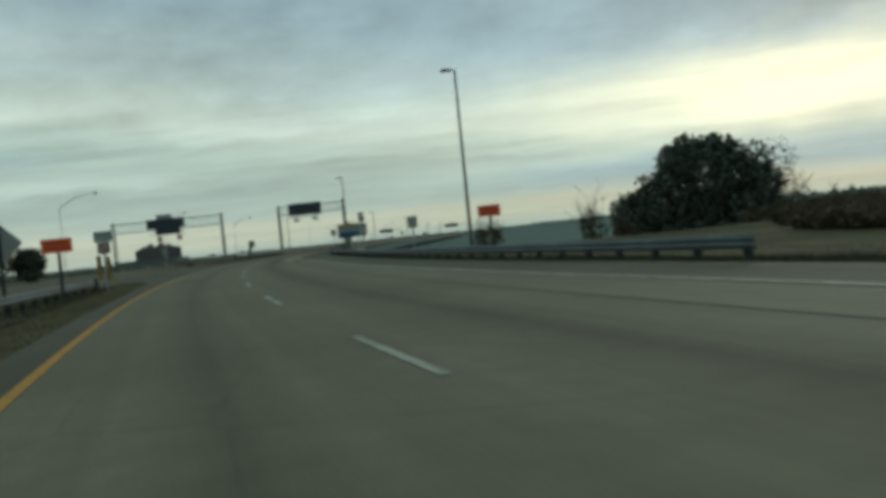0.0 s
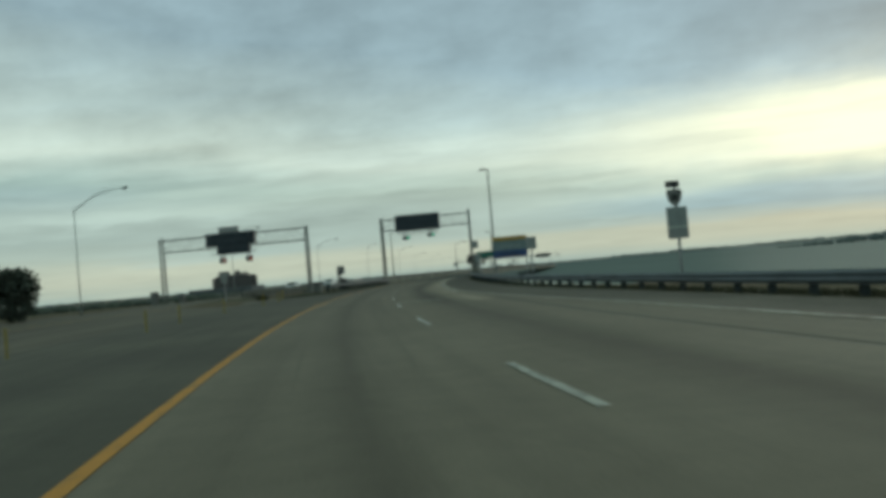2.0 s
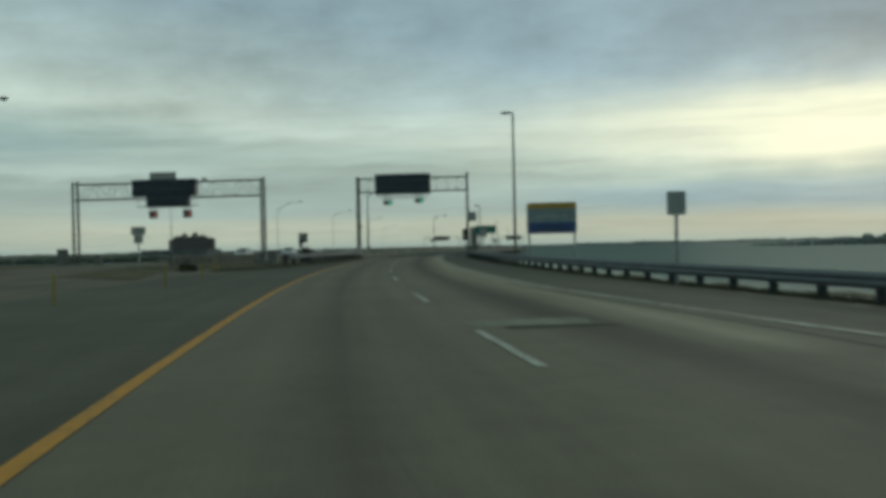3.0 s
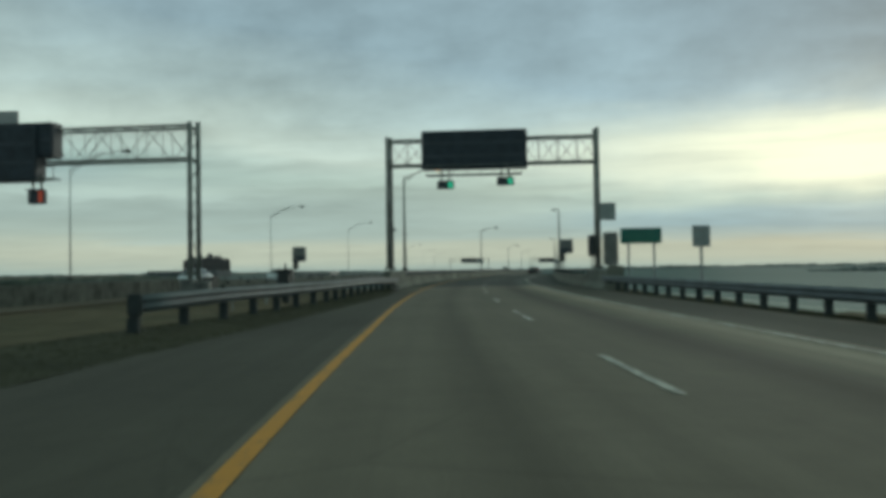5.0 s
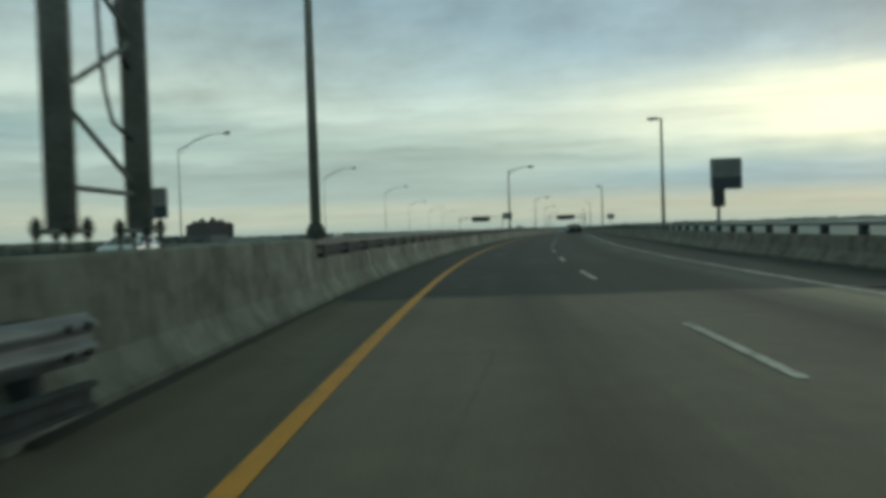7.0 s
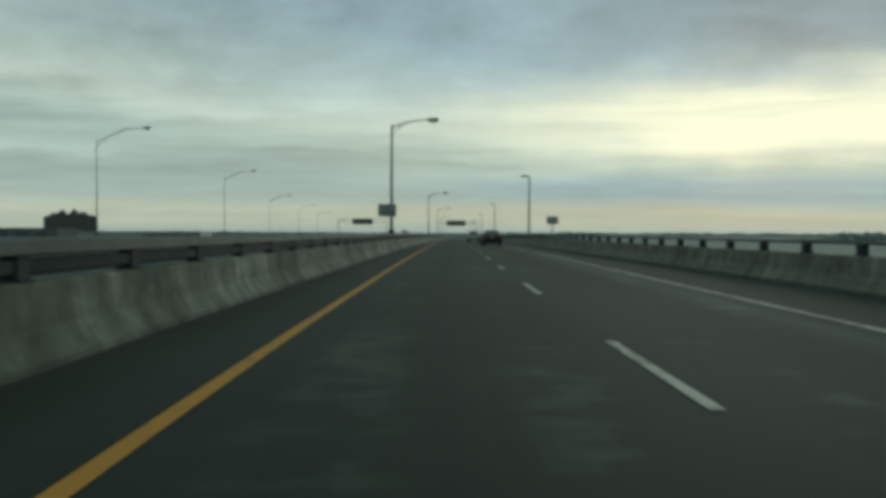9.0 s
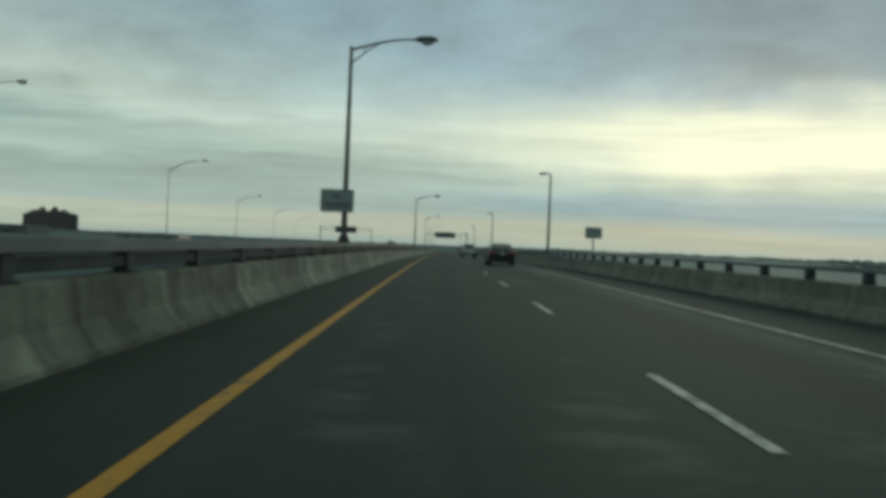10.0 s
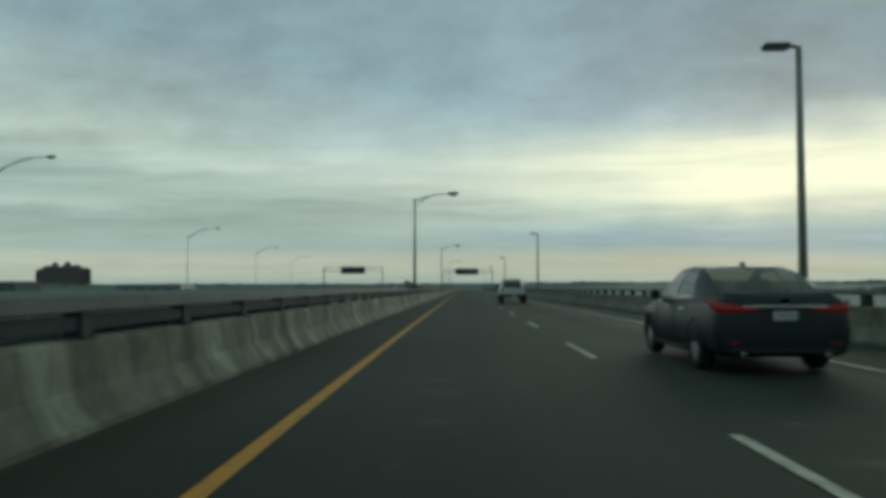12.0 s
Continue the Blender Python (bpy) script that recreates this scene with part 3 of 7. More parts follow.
def tube(bm, a, b, r0, r1=None, seg=10, caps=True):
    a, b = Vector(a), Vector(b)
    r1 = r0 if r1 is None else r1
    q = (b - a).to_track_quat("Z", "Y")
    rings = []
    for p, r in ((a, r0), (b, r1)):
        rings.append([bm.verts.new(p + q @ Vector((math.cos(t) * r, math.sin(t) * r, 0))) for t in (2 * math.pi * i / seg for i in range(seg))])
    for i in range(seg):
        bm.faces.new((rings[0][i], rings[0][(i + 1) % seg], rings[1][(i + 1) % seg], rings[1][i]))
    if caps:
        bm.faces.new(rings[0][::-1])
        bm.faces.new(rings[1])
    return bm


def pipe(bm, pts, radii, seg=10):
    """A bent tube through points."""
    pts = [Vector(p) for p in pts]
    if isinstance(radii, (int, float)):
        radii = [radii] * len(pts)
    rings = []
    for i, p in enumerate(pts):
        way = (pts[min(i + 1, len(pts) - 1)] - pts[max(i - 1, 0)]).normalized()
        q = way.to_track_quat("Z", "Y")
        rings.append([bm.verts.new(p + q @ Vector((math.cos(t) * radii[i], math.sin(t) * radii[i], 0))) for t in (2 * math.pi * k / seg for k in range(seg))])
    for a, b in zip(rings, rings[1:]):
        for k in range(seg):
            bm.faces.new((a[k], a[(k + 1) % seg], b[(k + 1) % seg], b[k]))
    bm.faces.new(rings[0][::-1])
    bm.faces.new(rings[-1])
    return bm


def sweep(profile, s0, s1, step=4.0, shift=None, closed=True, local=None, lift=None):
    """Draws a cross-section [(d, z), ...] along the road. UV: metres round the section, metres along. shift(s): more d."""
    bm = bmesh.new()
    uv = bm.loops.layers.uv.new("UVMap")
    count = max(1, math.ceil((s1 - s0) / step))
    ss = [s0 + (s1 - s0) * i / count for i in range(count + 1)]
    girth = [0.0]
    ring = list(profile) + ([profile[0]] if closed else [])
    for (a, b), (c, d) in zip(ring, ring[1:]):
        girth.append(girth[-1] + math.hypot(c - a, d - b))
    flat = not closed
    inv = local.inverted() if local is not None else Matrix()
    rows = [[bm.verts.new(inv @ at(s, d + (shift(s) if shift else 0.0), z + (lift(s) if lift else 0.0))) for d, z in profile] for s in ss]
    n = len(profile)
    for i in range(count):
        for k in range(n if closed else n - 1):
            k2 = (k + 1) % n
            f = bm.faces.new((rows[i][k], rows[i][k2], rows[i + 1][k2], rows[i + 1][k]))
            g = [girth[k], girth[k + 1]] if not flat else [profile[k][0], profile[k2][0]]
            for loop, (u, v) in zip(f.loops, ((g[0], ss[i]), (g[1], ss[i]), (g[1], ss[i + 1]), (g[0], ss[i + 1]))):
                loop[uv].uv = (u, v)
    if closed:
        bm.faces.new(rows[0][::-1])
        bm.faces.new(rows[-1])
    return bm


def structure(name, bm, mat, label, category, smooth=False):
    return tagged(part(name, bm, mat, smooth=smooth), label, category, kind="structure")


def lerp_table(table):
    def f(s):
        if s <= table[0][0]:
            return table[0][1]
        for (a, va), (b, vb) in zip(table, table[1:]):
            if s <= b:
                return va + (vb - va) * (s - a) / (b - a)
        return table[-1][1]
    return f


# ---------------------------------------------------------------- ground, water, pavement
LAND_END = 158.0        # where the causeway stops and the bridge begins
WATER_Z = -3.0


def smooth_step(a, b, x):
    u = min(1.0, max(0.0, (x - a) / (b - a)))
    return u * u * (3 - 2 * u)


def nearest(x, y):
    """Road coordinates of a place, near enough for the lie of the land."""
    s = y - 21.0
    for _ in range(6):
        s = min(900.0, max(-330.0, s))
        p, h = at(s, 0), heading(s)
        s += -(x - p.x) * math.sin(h) + (y - p.y) * math.cos(h)
    s = min(900.0, max(-330.0, s))
    p, h = at(s, 0), heading(s)
    return s, (x - p.x) * math.cos(h) + (y - p.y) * math.sin(h)


def land_height(x, y):
    if x * x + y * y > 600 ** 2:
        base = -7.0
    else:
        s, d = nearest(x, y)
        k = smooth_step(-50, -20, -s)
        j = smooth_step(55, 82, s)
        bank = 16.2 - 0.025 * s
        right = smooth_step((19 + 45 * k) * (1 - j) + bank * j, (52 + 60 * k) * (1 - j) + (bank + 9) * j, d)
        left = smooth_step(60, 120, -d)
        end = smooth_step(LAND_END + 6, LAND_END + 24, s + 0.15 * abs(d))
        bumps = 0.18 * noise.noise(Vector((x * 0.09, y * 0.09, 0))) * smooth_step(3, 9, max(d - 9, -d - 2, 0))
        base = -0.13 + 0.085 * smooth_step(32, 40, s) * (1 - smooth_step(47, 52, s)) * smooth_step(-0.5, 0.5, -d) + bumps - 0.03 * smooth_step(8, 13, d) * (1 - smooth_step(90, 140, s)) - 0.15 * smooth_step(2, 4, -d) * (1 - smooth_step(14, 32, s)) - 4.6 * right - 4.5 * left - 7.0 * end
    # the far shore off to the left
    far = smooth_step(260, 520, -x) * smooth_step(-200, 300, y)
    return max(base, -7.0 + 4.8 * far)


def build_ground():
    xs = sorted({*[-4600, -3000, -2000, -1300, -900, -700, -560, -440, -340, -260, -200, -160, -130], *range(-110, -14, 4), *range(-14, 50, 2), *range(50, 110, 4), *[120, 140, 170, 220, 320, 520, 900, 1500, 2600, 4600]})
    ys = sorted({*[-4600, -2600, -1400, -700, -400, -250, -160, -110], *range(-80, 240, 4), *[260, 300, 360, 440, 560, 760, 1000, 1300, 1700, 2300, 3200, 4600]})
    bm = bmesh.new()
    g = [[bm.verts.new((x, y, land_height(x, y))) for x in xs] for y in ys]
    for j in range(len(ys) - 1):
        for i in range(len(xs) - 1):
            bm.faces.new((g[j][i], g[j][i + 1], g[j + 1][i + 1], g[j + 1][i]))
    structure("ground", bm, "ground", "dry brown winter turf along the causeway", "ground", True)
    bm = bmesh.new()
    v = [bm.verts.new((x, y, WATER_Z)) for x, y in ((-4700, -4700), (4700, -4700), (4700, 4700), (-4700, 4700))]
    bm.faces.new(v)
    structure("water", bm, "water", "pale grey rippled bay water under cloud", "water")


build_ground()

# lanes: yellow line at d = 0, lane line at 3.66, edge line about 7.4, wider before the taper
left_edge = lerp_table(((-330, -0.95), (27, -0.9), (36, -1.4), (40, -1.3), (46, -2.6), (56, -7.0), (100, -7.0), (112, -3.4), (123, -2.3), (131, -1.75), (141, -1.28), (150, -1.55), (161, -1.6)))
edge_line = lerp_table(((-330, 10.2), (0, 9.9), (57, 9.2), (70, 8.2), (82, 7.45), (130, 7.25), (160, 7.3), (1000, 7.45)))
wall_left = lerp_table(((150, -1.57), (165, -1.6), (206, -1.60), (240, -1.52), (300, -1.42), (1000, -1.42)))
wall_right = lerp_table(((150, 9.85), (165, 10.0), (183, 10.3), (202, 10.4), (240, 9.95), (276, 9.68), (1000, 9.68)))


def strip(d0, d1, s0, s1, z, step=2.0, fall=None):
    """A pavement strip between two edges that may wander with s."""
    bm = bmesh.new()
    uv = bm.loops.layers.uv.new("UVMap")
    count = math.ceil((s1 - s0) / step)
    ss = [s0 + (s1 - s0) * i / count for i in range(count + 1)]
    f0, f1 = [(q if callable(q) else (lambda s, q=q: q)) for q in (d0, d1)]
    rows = []
    for s in ss:
        a, b = f0(s), f1(s)
        rows.append([(bm.verts.new(at(s, d, z - dz)), d) for d, dz in ((a, 0.35), (a, 0), (b, -(fall(s) if fall else 0.0)), (b, 0.35 - (fall(s) if fall else 0.0)))])
    for i in range(count):
        for k in range(3):
            f = bm.faces.new((rows[i][k][0], rows[i][k + 1][0], rows[i + 1][k + 1][0], rows[i + 1][k][0]))
            for loop, (u, v) in zip(f.loops, ((rows[i][k][1], ss[i]), (rows[i][k + 1][1], ss[i]), (rows[i + 1][k + 1][1], ss[i + 1]), (rows[i + 1][k][1], ss[i + 1]))):
                loop[uv].uv = (u, v)
    return bm


structure("road", strip(-0.13, lambda s: edge_line(s) + 0.35, -330, 160.6, 0.0), "lane", "two worn tan-grey concrete traffic lanes", "road")
structure("road_bridge", strip(-2.1, lambda s: wall_right(s) + 0.1, 160.6, 1000, 0.0, 3.0), "deck", "dark asphalt bridge deck with faint pale wear", "road")
structure("pavement_slab", strip(left_edge, -0.13, 149.2, 160.6, -0.006), "slab", "worn tan-grey concrete approach slab beside the yellow line", "shoulder")
structure("pavement_left", strip(left_edge, -0.13, -330, 149.2, -0.006), "shoulder", "dark asphalt shoulder beside the yellow line", "shoulder")
right_edge = lerp_table(((-330, 13.45), (6, 13.4), (30, 12.9), (65, 12.3), (88, 11.18), (120, 10.5), (150, 9.92), (161, 9.95)))
verge = lerp_table(((-330, -0.08), (60, -0.07), (100, -0.04), (140, 0.0), (1000, 0.0)))
rail_sink = lerp_table(((-330, -0.26), (60, -0.25), (100, -0.14), (140, 0.0), (1000, 0.0)))
structure("pavement_right", strip(lambda s: edge_line(s) + 0.35, right_edge, -330, 160.6, -0.02, 2.0, verge), "shoulder", "grey asphalt shoulder inside the guardrail", "shoulder")

# the other carriageway swings away to the left
opp = lerp_table(((-330, -30.0), (40, -24.0), (140, -21.5), (250, -24.0), (330, -28.0), (560, -41.7), (1000, -50.0)))
structure("road_opposite", strip(lambda s: opp(s) - 8.6, lambda s: opp(s) + 8.6, -330, LAND_END + 4, -0.02, 4.0), "crossing", "grey asphalt of the opposite carriageway", "road")
structure("road_opposite_bridge", strip(lambda s: opp(s) - 7.0, lambda s: opp(s) + 7.0, LAND_END + 4, 1000, -0.41, 4.0), "deck", "dark asphalt deck of the opposite bridge", "road")
structure("road_crossing", strip(lambda s: opp(s) + 8.0, left_edge, 46, 112, -0.012), "crossing", "wide grey asphalt turnaround in the median", "road")

# markings
structure("marking_yellow_line", sweep(((-0.075, 0.008), (0.075, 0.008)), -200, 1000, 2.0, shift=lerp_table(((-200, -0.1), (45, -0.1), (58, -0.09), (70, -0.04), (82, -0.05), (110, 0.03), (119, 0.07), (128, 0.02), (142, -0.05), (175, 0.02), (1000, 0.04))), closed=False), "yellow", "worn yellow left edge line", "road marking")
structure("marking_edge_line", sweep(((-0.08, 0.014), (0.08, 0.014)), -200, 1000, 2.0, shift=edge_line, closed=False), "white_worn", "worn white right edge line", "road marking")
structure("marking_opposite_line", sweep(((0.0, 0.001), (0.15, 0.001)), 60, 160, 4.0, shift=lambda s: opp(s) + 5.4, closed=False), "yellow", "worn yellow line on the opposite carriageway", "road marking")


dash_at = lerp_table(((-6, -70.9), (0, -2.35), (1, 9.3), (2, 20.4), (3, 31.4), (4, 42.4), (5, 54.6), (6, 66.3), (7, 76.3), (8, 88.2), (11, 121.9), (12, 132.8), (13, 144.4), (14, 152.2), (15, 164.4), (18, 194.5), (19, 205.1), (20, 215.9), (21, 226.3), (22, 236.2), (23, 247.2), (24, 258.9), (25, 268.9), (26, 279.2), (60, 646.7)))


lane_line = lerp_table(((-300, 3.64), (18, 3.66), (31, 3.78), (43, 3.86), (56, 3.84), (78, 3.76), (95, 3.66), (133, 3.59), (160, 3.60), (195, 3.68), (228, 3.76), (272, 3.74), (1000, 3.70)))


def build_dashes():
    for k in range(-4, 58):
        s = dash_at(k)
        e = s + {19: 3.4, 20: 3.1, 21: 3.1, 22: 3.2, 23: 2.8, 24: 3.0}.get(k, 3.6)
        for a, b in ((s, s + 2.1), (s + 2.65, s + 4.6)) if k == 11 else ((s, e),):       # one dash is worn through in its middle
            bm = sweep(((-0.059, 0.009), (0.059, 0.009)), a, b, 0.45, shift=lane_line, closed=False)
            tagged(part("lane_marking", bm, "white"), "worn white dashed lane marking on the road", "road marking", "lane markings between the two lanes")


build_dashes()


def patch(name, s0, s1, d0, d1, mat, label):
    """A ragged repair in the road surface."""
    bm = bmesh.new()
    uv = bm.loops.layers.uv.new("UVMap")
    n, ring = 14, []
    jit = min(0.10, 0.22 * (d1 - d0))
    for i in range(n):
        ring.append((s0 + (s1 - s0) * i / (n - 1) + random.uniform(-jit, jit), d0 + random.uniform(-jit, jit)))
    for i in range(n):
        ring.append((s1 - (s1 - s0) * i / (n - 1) + random.uniform(-jit, jit), d1 + random.uniform(-jit, jit)))
    f = bm.faces.new([bm.verts.new(at(s, d, 0.005)) for s, d in ring])
    for loop, (s, d) in zip(f.loops, ring):
        loop[uv].uv = (d, s)
    bmesh.ops.triangulate(bm, faces=[f])
    structure(name, bm, mat, label, "road patch")


def deck_scars():
    """Pale scraped streaks across the wheel paths of the bridge deck."""
    bm = bmesh.new()
    uv = bm.loops.layers.uv.new("UVMap")
    rng = random.Random(41)
    for s, d, wide, count in ((237.2, 0.95, 0.32, 2), (237.25, 2.55, 0.38, 3), (236.4, 2.72, 0.12, 1), (242.7, 2.4, 0.26, 6), (240.9, 2.25, 0.16, 3), (239.5, 2.6, 0.18, 2), (238.3, 0.88, 0.08, 1), (240.6, 0.74, 0.08, 1), (250.3, 0.85, 0.28, 3), (166.6, 1.35, 0.40, 5), (166.4, 2.75, 0.30, 4), (163.6, 0.95, 0.30, 4), (164.3, 2.75, 0.28, 4)):
        for i in range(count):
            a, b = s + (i - (count - 1) / 2) * 0.46 + rng.uniform(-0.08, 0.08), d + rng.uniform(-0.9, 0.9) * wide
            half, thick = wide * rng.uniform(0.25, 0.95), rng.uniform(0.04, 0.11)
            tilt = rng.uniform(-0.1, 0.1)
            ring = []
            for k in range(16):
                t = 2 * math.pi * k / 16
                r = rng.uniform(0.6, 1.15)
                ring.append((a + math.sin(t) * thick * r + tilt * math.cos(t) * half, b + math.cos(t) * half * min(1.05, r + 0.15)))
            f = bm.faces.new([bm.verts.new(at(q, e, 0.005)) for q, e in ring])
            for loop, (q, e) in zip(f.loops, ring):
                loop[uv].uv = (e, q)
    bmesh.ops.triangulate(bm, faces=bm.faces)
    structure("road_scars", bm, "scar", "pale scraped streaks in the wheel paths of the bridge deck", "road patch")


deck_scars()
patch("patch_dark", 33.0, 34.3, 0.75, 1.55, "patch", "dark asphalt patch in the lane")
patch("patch_seam", 33.5, 33.62, 0.3, 1.9, "crossing", "thin dark tar seam across the lane")
patch("patch_seam", 136.9, 137.02, 3.3, 6.2, "patch", "thin dark crack across the outer lane")
patch("patch_dark", 136.2, 136.8, 3.05, 3.35, "patch", "small dark asphalt patch at a lane marking")
patch("patch_pale", 70.4, 71.4, 3.85, 5.75, "patch_pale", "pale concrete repair in the outer lane")
patch("patch_seam", 70.0, 70.25, 4.3, 5.9, "patch", "dark tar seam along a pale concrete repair")
structure("trim_seam", sweep(((-0.045, 0.004), (0.045, 0.004)), -120, 84, 2.0, shift=lerp_table(((-120, 7.9), (54, 7.62), (69, 7.75), (84, 6.9))), closed=False), "patch", "dark tar seam along the right lane", "road seam")
structure("trim_joint", sweep(((-1.55, 0.005), (9.75, 0.005)), 160.45, 160.75, 0.3, closed=False), "post", "steel expansion joint across the bridge approach", "expansion joint")

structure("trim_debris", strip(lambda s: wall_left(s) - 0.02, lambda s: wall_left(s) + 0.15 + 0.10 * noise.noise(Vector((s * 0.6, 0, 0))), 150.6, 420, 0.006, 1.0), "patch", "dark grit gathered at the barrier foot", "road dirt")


# ---------------------------------------------------------------- guardrails
W_BEAM = ((0.0, 0.42), (-0.012, 0.46), (-0.075, 0.50), (-0.075, 0.535), (-0.005, 0.575), (-0.005, 0.605), (-0.075, 0.645), (-0.075, 0.68), (-0.012, 0.72), (0.0, 0.745),
          (0.008, 0.745), (-0.002, 0.718), (-0.065, 0.678), (-0.065, 0.648), (0.005, 0.605), (0.005, 0.575), (-0.065, 0.533), (-0.065, 0.502), (-0.002, 0.46), (0.008, 0.42))
POST_MESH = finish("post", boxes((-0.09, 0.09, -0.075, 0.075, -0.5, 0.72), bevel=0.012), "post")
BLOCK_MESH = finish("blockout", boxes((-0.095, 0.095, -0.075, 0.075, 0.42, 0.735), bevel=0.012), "timber")


def guardrail(label, s0, s1, dist, face, first=0.6, gap=1.905, ends=(True, True), lift=lambda s: 0.0):
    """A W-beam rail on posts. face: -1 faces the lane on its left, 1 the lane on its right."""
    base = turn_at(s0, dist(s0))
    g = thing("guardrail", base, label, "guardrail", "guardrails along the causeway")
    prof = [(-x * face, zz) for x, zz in W_BEAM]
    part("rail", sweep(prof, s0, s1, 1.5, shift=dist, local=base, lift=lift), "rail", g, "galvanised W-shaped rail", True)
    s = s0 + first
    while s < s1 - 0.3:
        m = base.inverted() @ turn_at(s, dist(s) + (0.24 if face < 0 else -0.24), lift(s))
        share("post", POST_MESH, g, m)
        share("blockout", BLOCK_MESH, g, base.inverted() @ turn_at(s, dist(s) + (0.11 if face < 0 else -0.11), lift(s)))
        s += gap
    for here, se, sign in ((ends[0], s0, -1), (ends[1], s1, 1)):
        if here:
            bm = bmesh.new()
            box(bm, -0.10, 0.16, -0.06, 0.10, 0.36, 0.78, 0.04)
            box(bm, -0.10, 0.10, -0.06, 0.08, -0.4, 0.34, 0.01)
            part("end_terminal", bm, "post", g, "dark blunt rail end", m=base.inverted() @ turn_at(se, dist(se), lift(se)))
    return g


guardrail("weathered steel guardrail ending in the grass median", -60, 37.5, lerp_table(((-60, -5.2), (24, -4.1), (38, -3.75))), 1, ends=(False, True), lift=lambda s: -0.2)
median_rail = lerp_table(((108, -6.0), (118, -4.1), (123, -3.2), (131, -2.3), (141, -1.98), (147, -1.72), (151.2, -1.40)))
median_lift = lerp_table(((118, 0.06), (122, 0.12), (142, 0.12), (151.2, 0.0)))


def berm_height(s, d):
    """The turf heaped up along the median guardrail."""
    edge = left_edge(s)
    ridge = min(median_rail(s), edge - 0.25)
    if d > ridge:
        u = (d - ridge) / max(0.05, edge + 0.06 - ridge)
        z = 0.12 * (1 - smooth_step(0, 1, u)) - 0.005
    else:
        z = 0.115 - 0.35 * smooth_step(0.6, 2.4, ridge - d)
    return (z + 0.025 * noise.noise(Vector((s * 1.3, d * 1.7, 0))) + 0.012 * noise.noise(Vector((s * 5, d * 5, 2)))) * smooth_step(104, 109, s) - 0.20 * (1 - smooth_step(104, 109, s))


def build_berm():
    bm = bmesh.new()
    rows = []
    for i in range(int((150.4 - 104) / 0.4) + 1):
        s = 104 + i * 0.4
        hi, lo = left_edge(s) + 0.07 + 0.10 * noise.noise(Vector((s * 0.9, 0, 3))), min(median_rail(s), left_edge(s) - 0.25) - 2.4
        rows.append([bm.verts.new(at(s, d, berm_height(s, d))) for d in [hi + (lo - hi) * k / 14 for k in range(15)]])
    for a, b in zip(rows, rows[1:]):
        for k in range(14):
            bm.faces.new((a[k], b[k], b[k + 1], a[k + 1]))
    bmesh.ops.recalc_face_normals(bm, faces=bm.faces)
    structure("verge", bm, "turf", "dark rough turf heaped along the median guardrail", "ground", True)


build_berm()


def build_island():
    """A low tongue of brown grass between the turnaround and the opposite lanes."""
    bm = bmesh.new()
    rows = []
    for i in range(41):
        s = 94 + i * 0.8
        lo = -6.9 - 0.20 * (s - 94) + 0.35 * noise.noise(Vector((s * 0.3, 1, 0)))
        hi = lo - min(0.55 * (s - 94) + 0.3, 5.5)
        rows.append([bm.verts.new(at(s, lo + (hi - lo) * k / 8, -0.03 + min(1.0, (s - 94) / 8) * (0.17 * math.sin(math.pi * k / 8) + 0.03 * noise.noise(Vector((s, k, 0)))) * (0 < k < 8))) for k in range(9)])
    for a, b in zip(rows, rows[1:]):
        for k in range(8):
            bm.faces.new((a[k], b[k], b[k + 1], a[k + 1]))
    structure("verge_island", bm, "ground", "low tongue of brown grass beside the turnaround", "ground", True)


build_island()
near_rail = guardrail("long weathered steel guardrail along the median edge", 118.0, 151.2, median_rail, 1, first=0.5, ends=(True, False), lift=median_lift)
near_base = turn_at(118.0, median_rail(118.0))
part("rub_rail", sweep(((0.0, 0.10), (0.06, 0.11), (0.06, 0.14), (0.012, 0.15), (0.012, 0.25), (0.06, 0.26), (0.06, 0.29), (0.0, 0.30)), 148.6, 151.2, 1.0, shift=median_rail, local=near_base, lift=median_lift), "post", near_rail, "low dark steel rub rail under the main rail")
for ds, z in ((0.12, 0.50), (0.12, 0.67), (0.34, 0.50), (0.34, 0.67)):
    bm = bmesh.new()
    tube(bm, (0.0, 0, 0), (0.05, 0, 0), 0.028, 0.022, 8)
    part("bolt", bm, "plastic", near_rail, m=near_base.inverted() @ turn_at(151.2 - ds, median_rail(151.2 - ds) + 0.055, z))
water_rail = lerp_table(((6, 13.6), (30, 13.1), (65, 12.5), (88, 11.35), (120, 10.7), (148.6, 10.05)))
guardrail("long weathered steel guardrail beside the water", 6.0, 148.6, water_rail, -1, ends=(False, False), lift=rail_sink)
# added strip: the brightness under the rail is put into its colour
structure("ground_gravel", strip(lambda s: water_rail(s) + 0.9 + 0.25 * noise.noise(Vector((s * 0.4, 0, 5))), lambda s: water_rail(s) + 4.2 + 0.5 * noise.noise(Vector((s * 0.3, 3, 5))), 58, 147, -0.12, 1.5, lambda s: verge(s) - 0.12), "gravel", "pale strip added behind the waterside guardrail to brighten its gaps", "gravel")
guardrail("distant weathered steel guardrail beyond the median", -40, 44, lambda s: opp(s) + 9.6 + 0 * s, -1, ends=(True, True))

# ---------------------------------------------------------------- bridge parapets
JERSEY = ((0.0, -0.45), (0.0, 0.07), (-0.055, 0.10), (-0.20, 0.34), (-0.25, 0.72), (-0.28, 0.75), (-0.485, 0.75), (-0.51, 0.72), (-0.51, -0.45))
TOP_POST = finish("post", boxes((-0.13, 0.13, -0.15, 0.15, 0.75, 0.765), (-0.085, 0.085, -0.12, 0.12, 0.765, 0.985), bevel=0.01), "post")
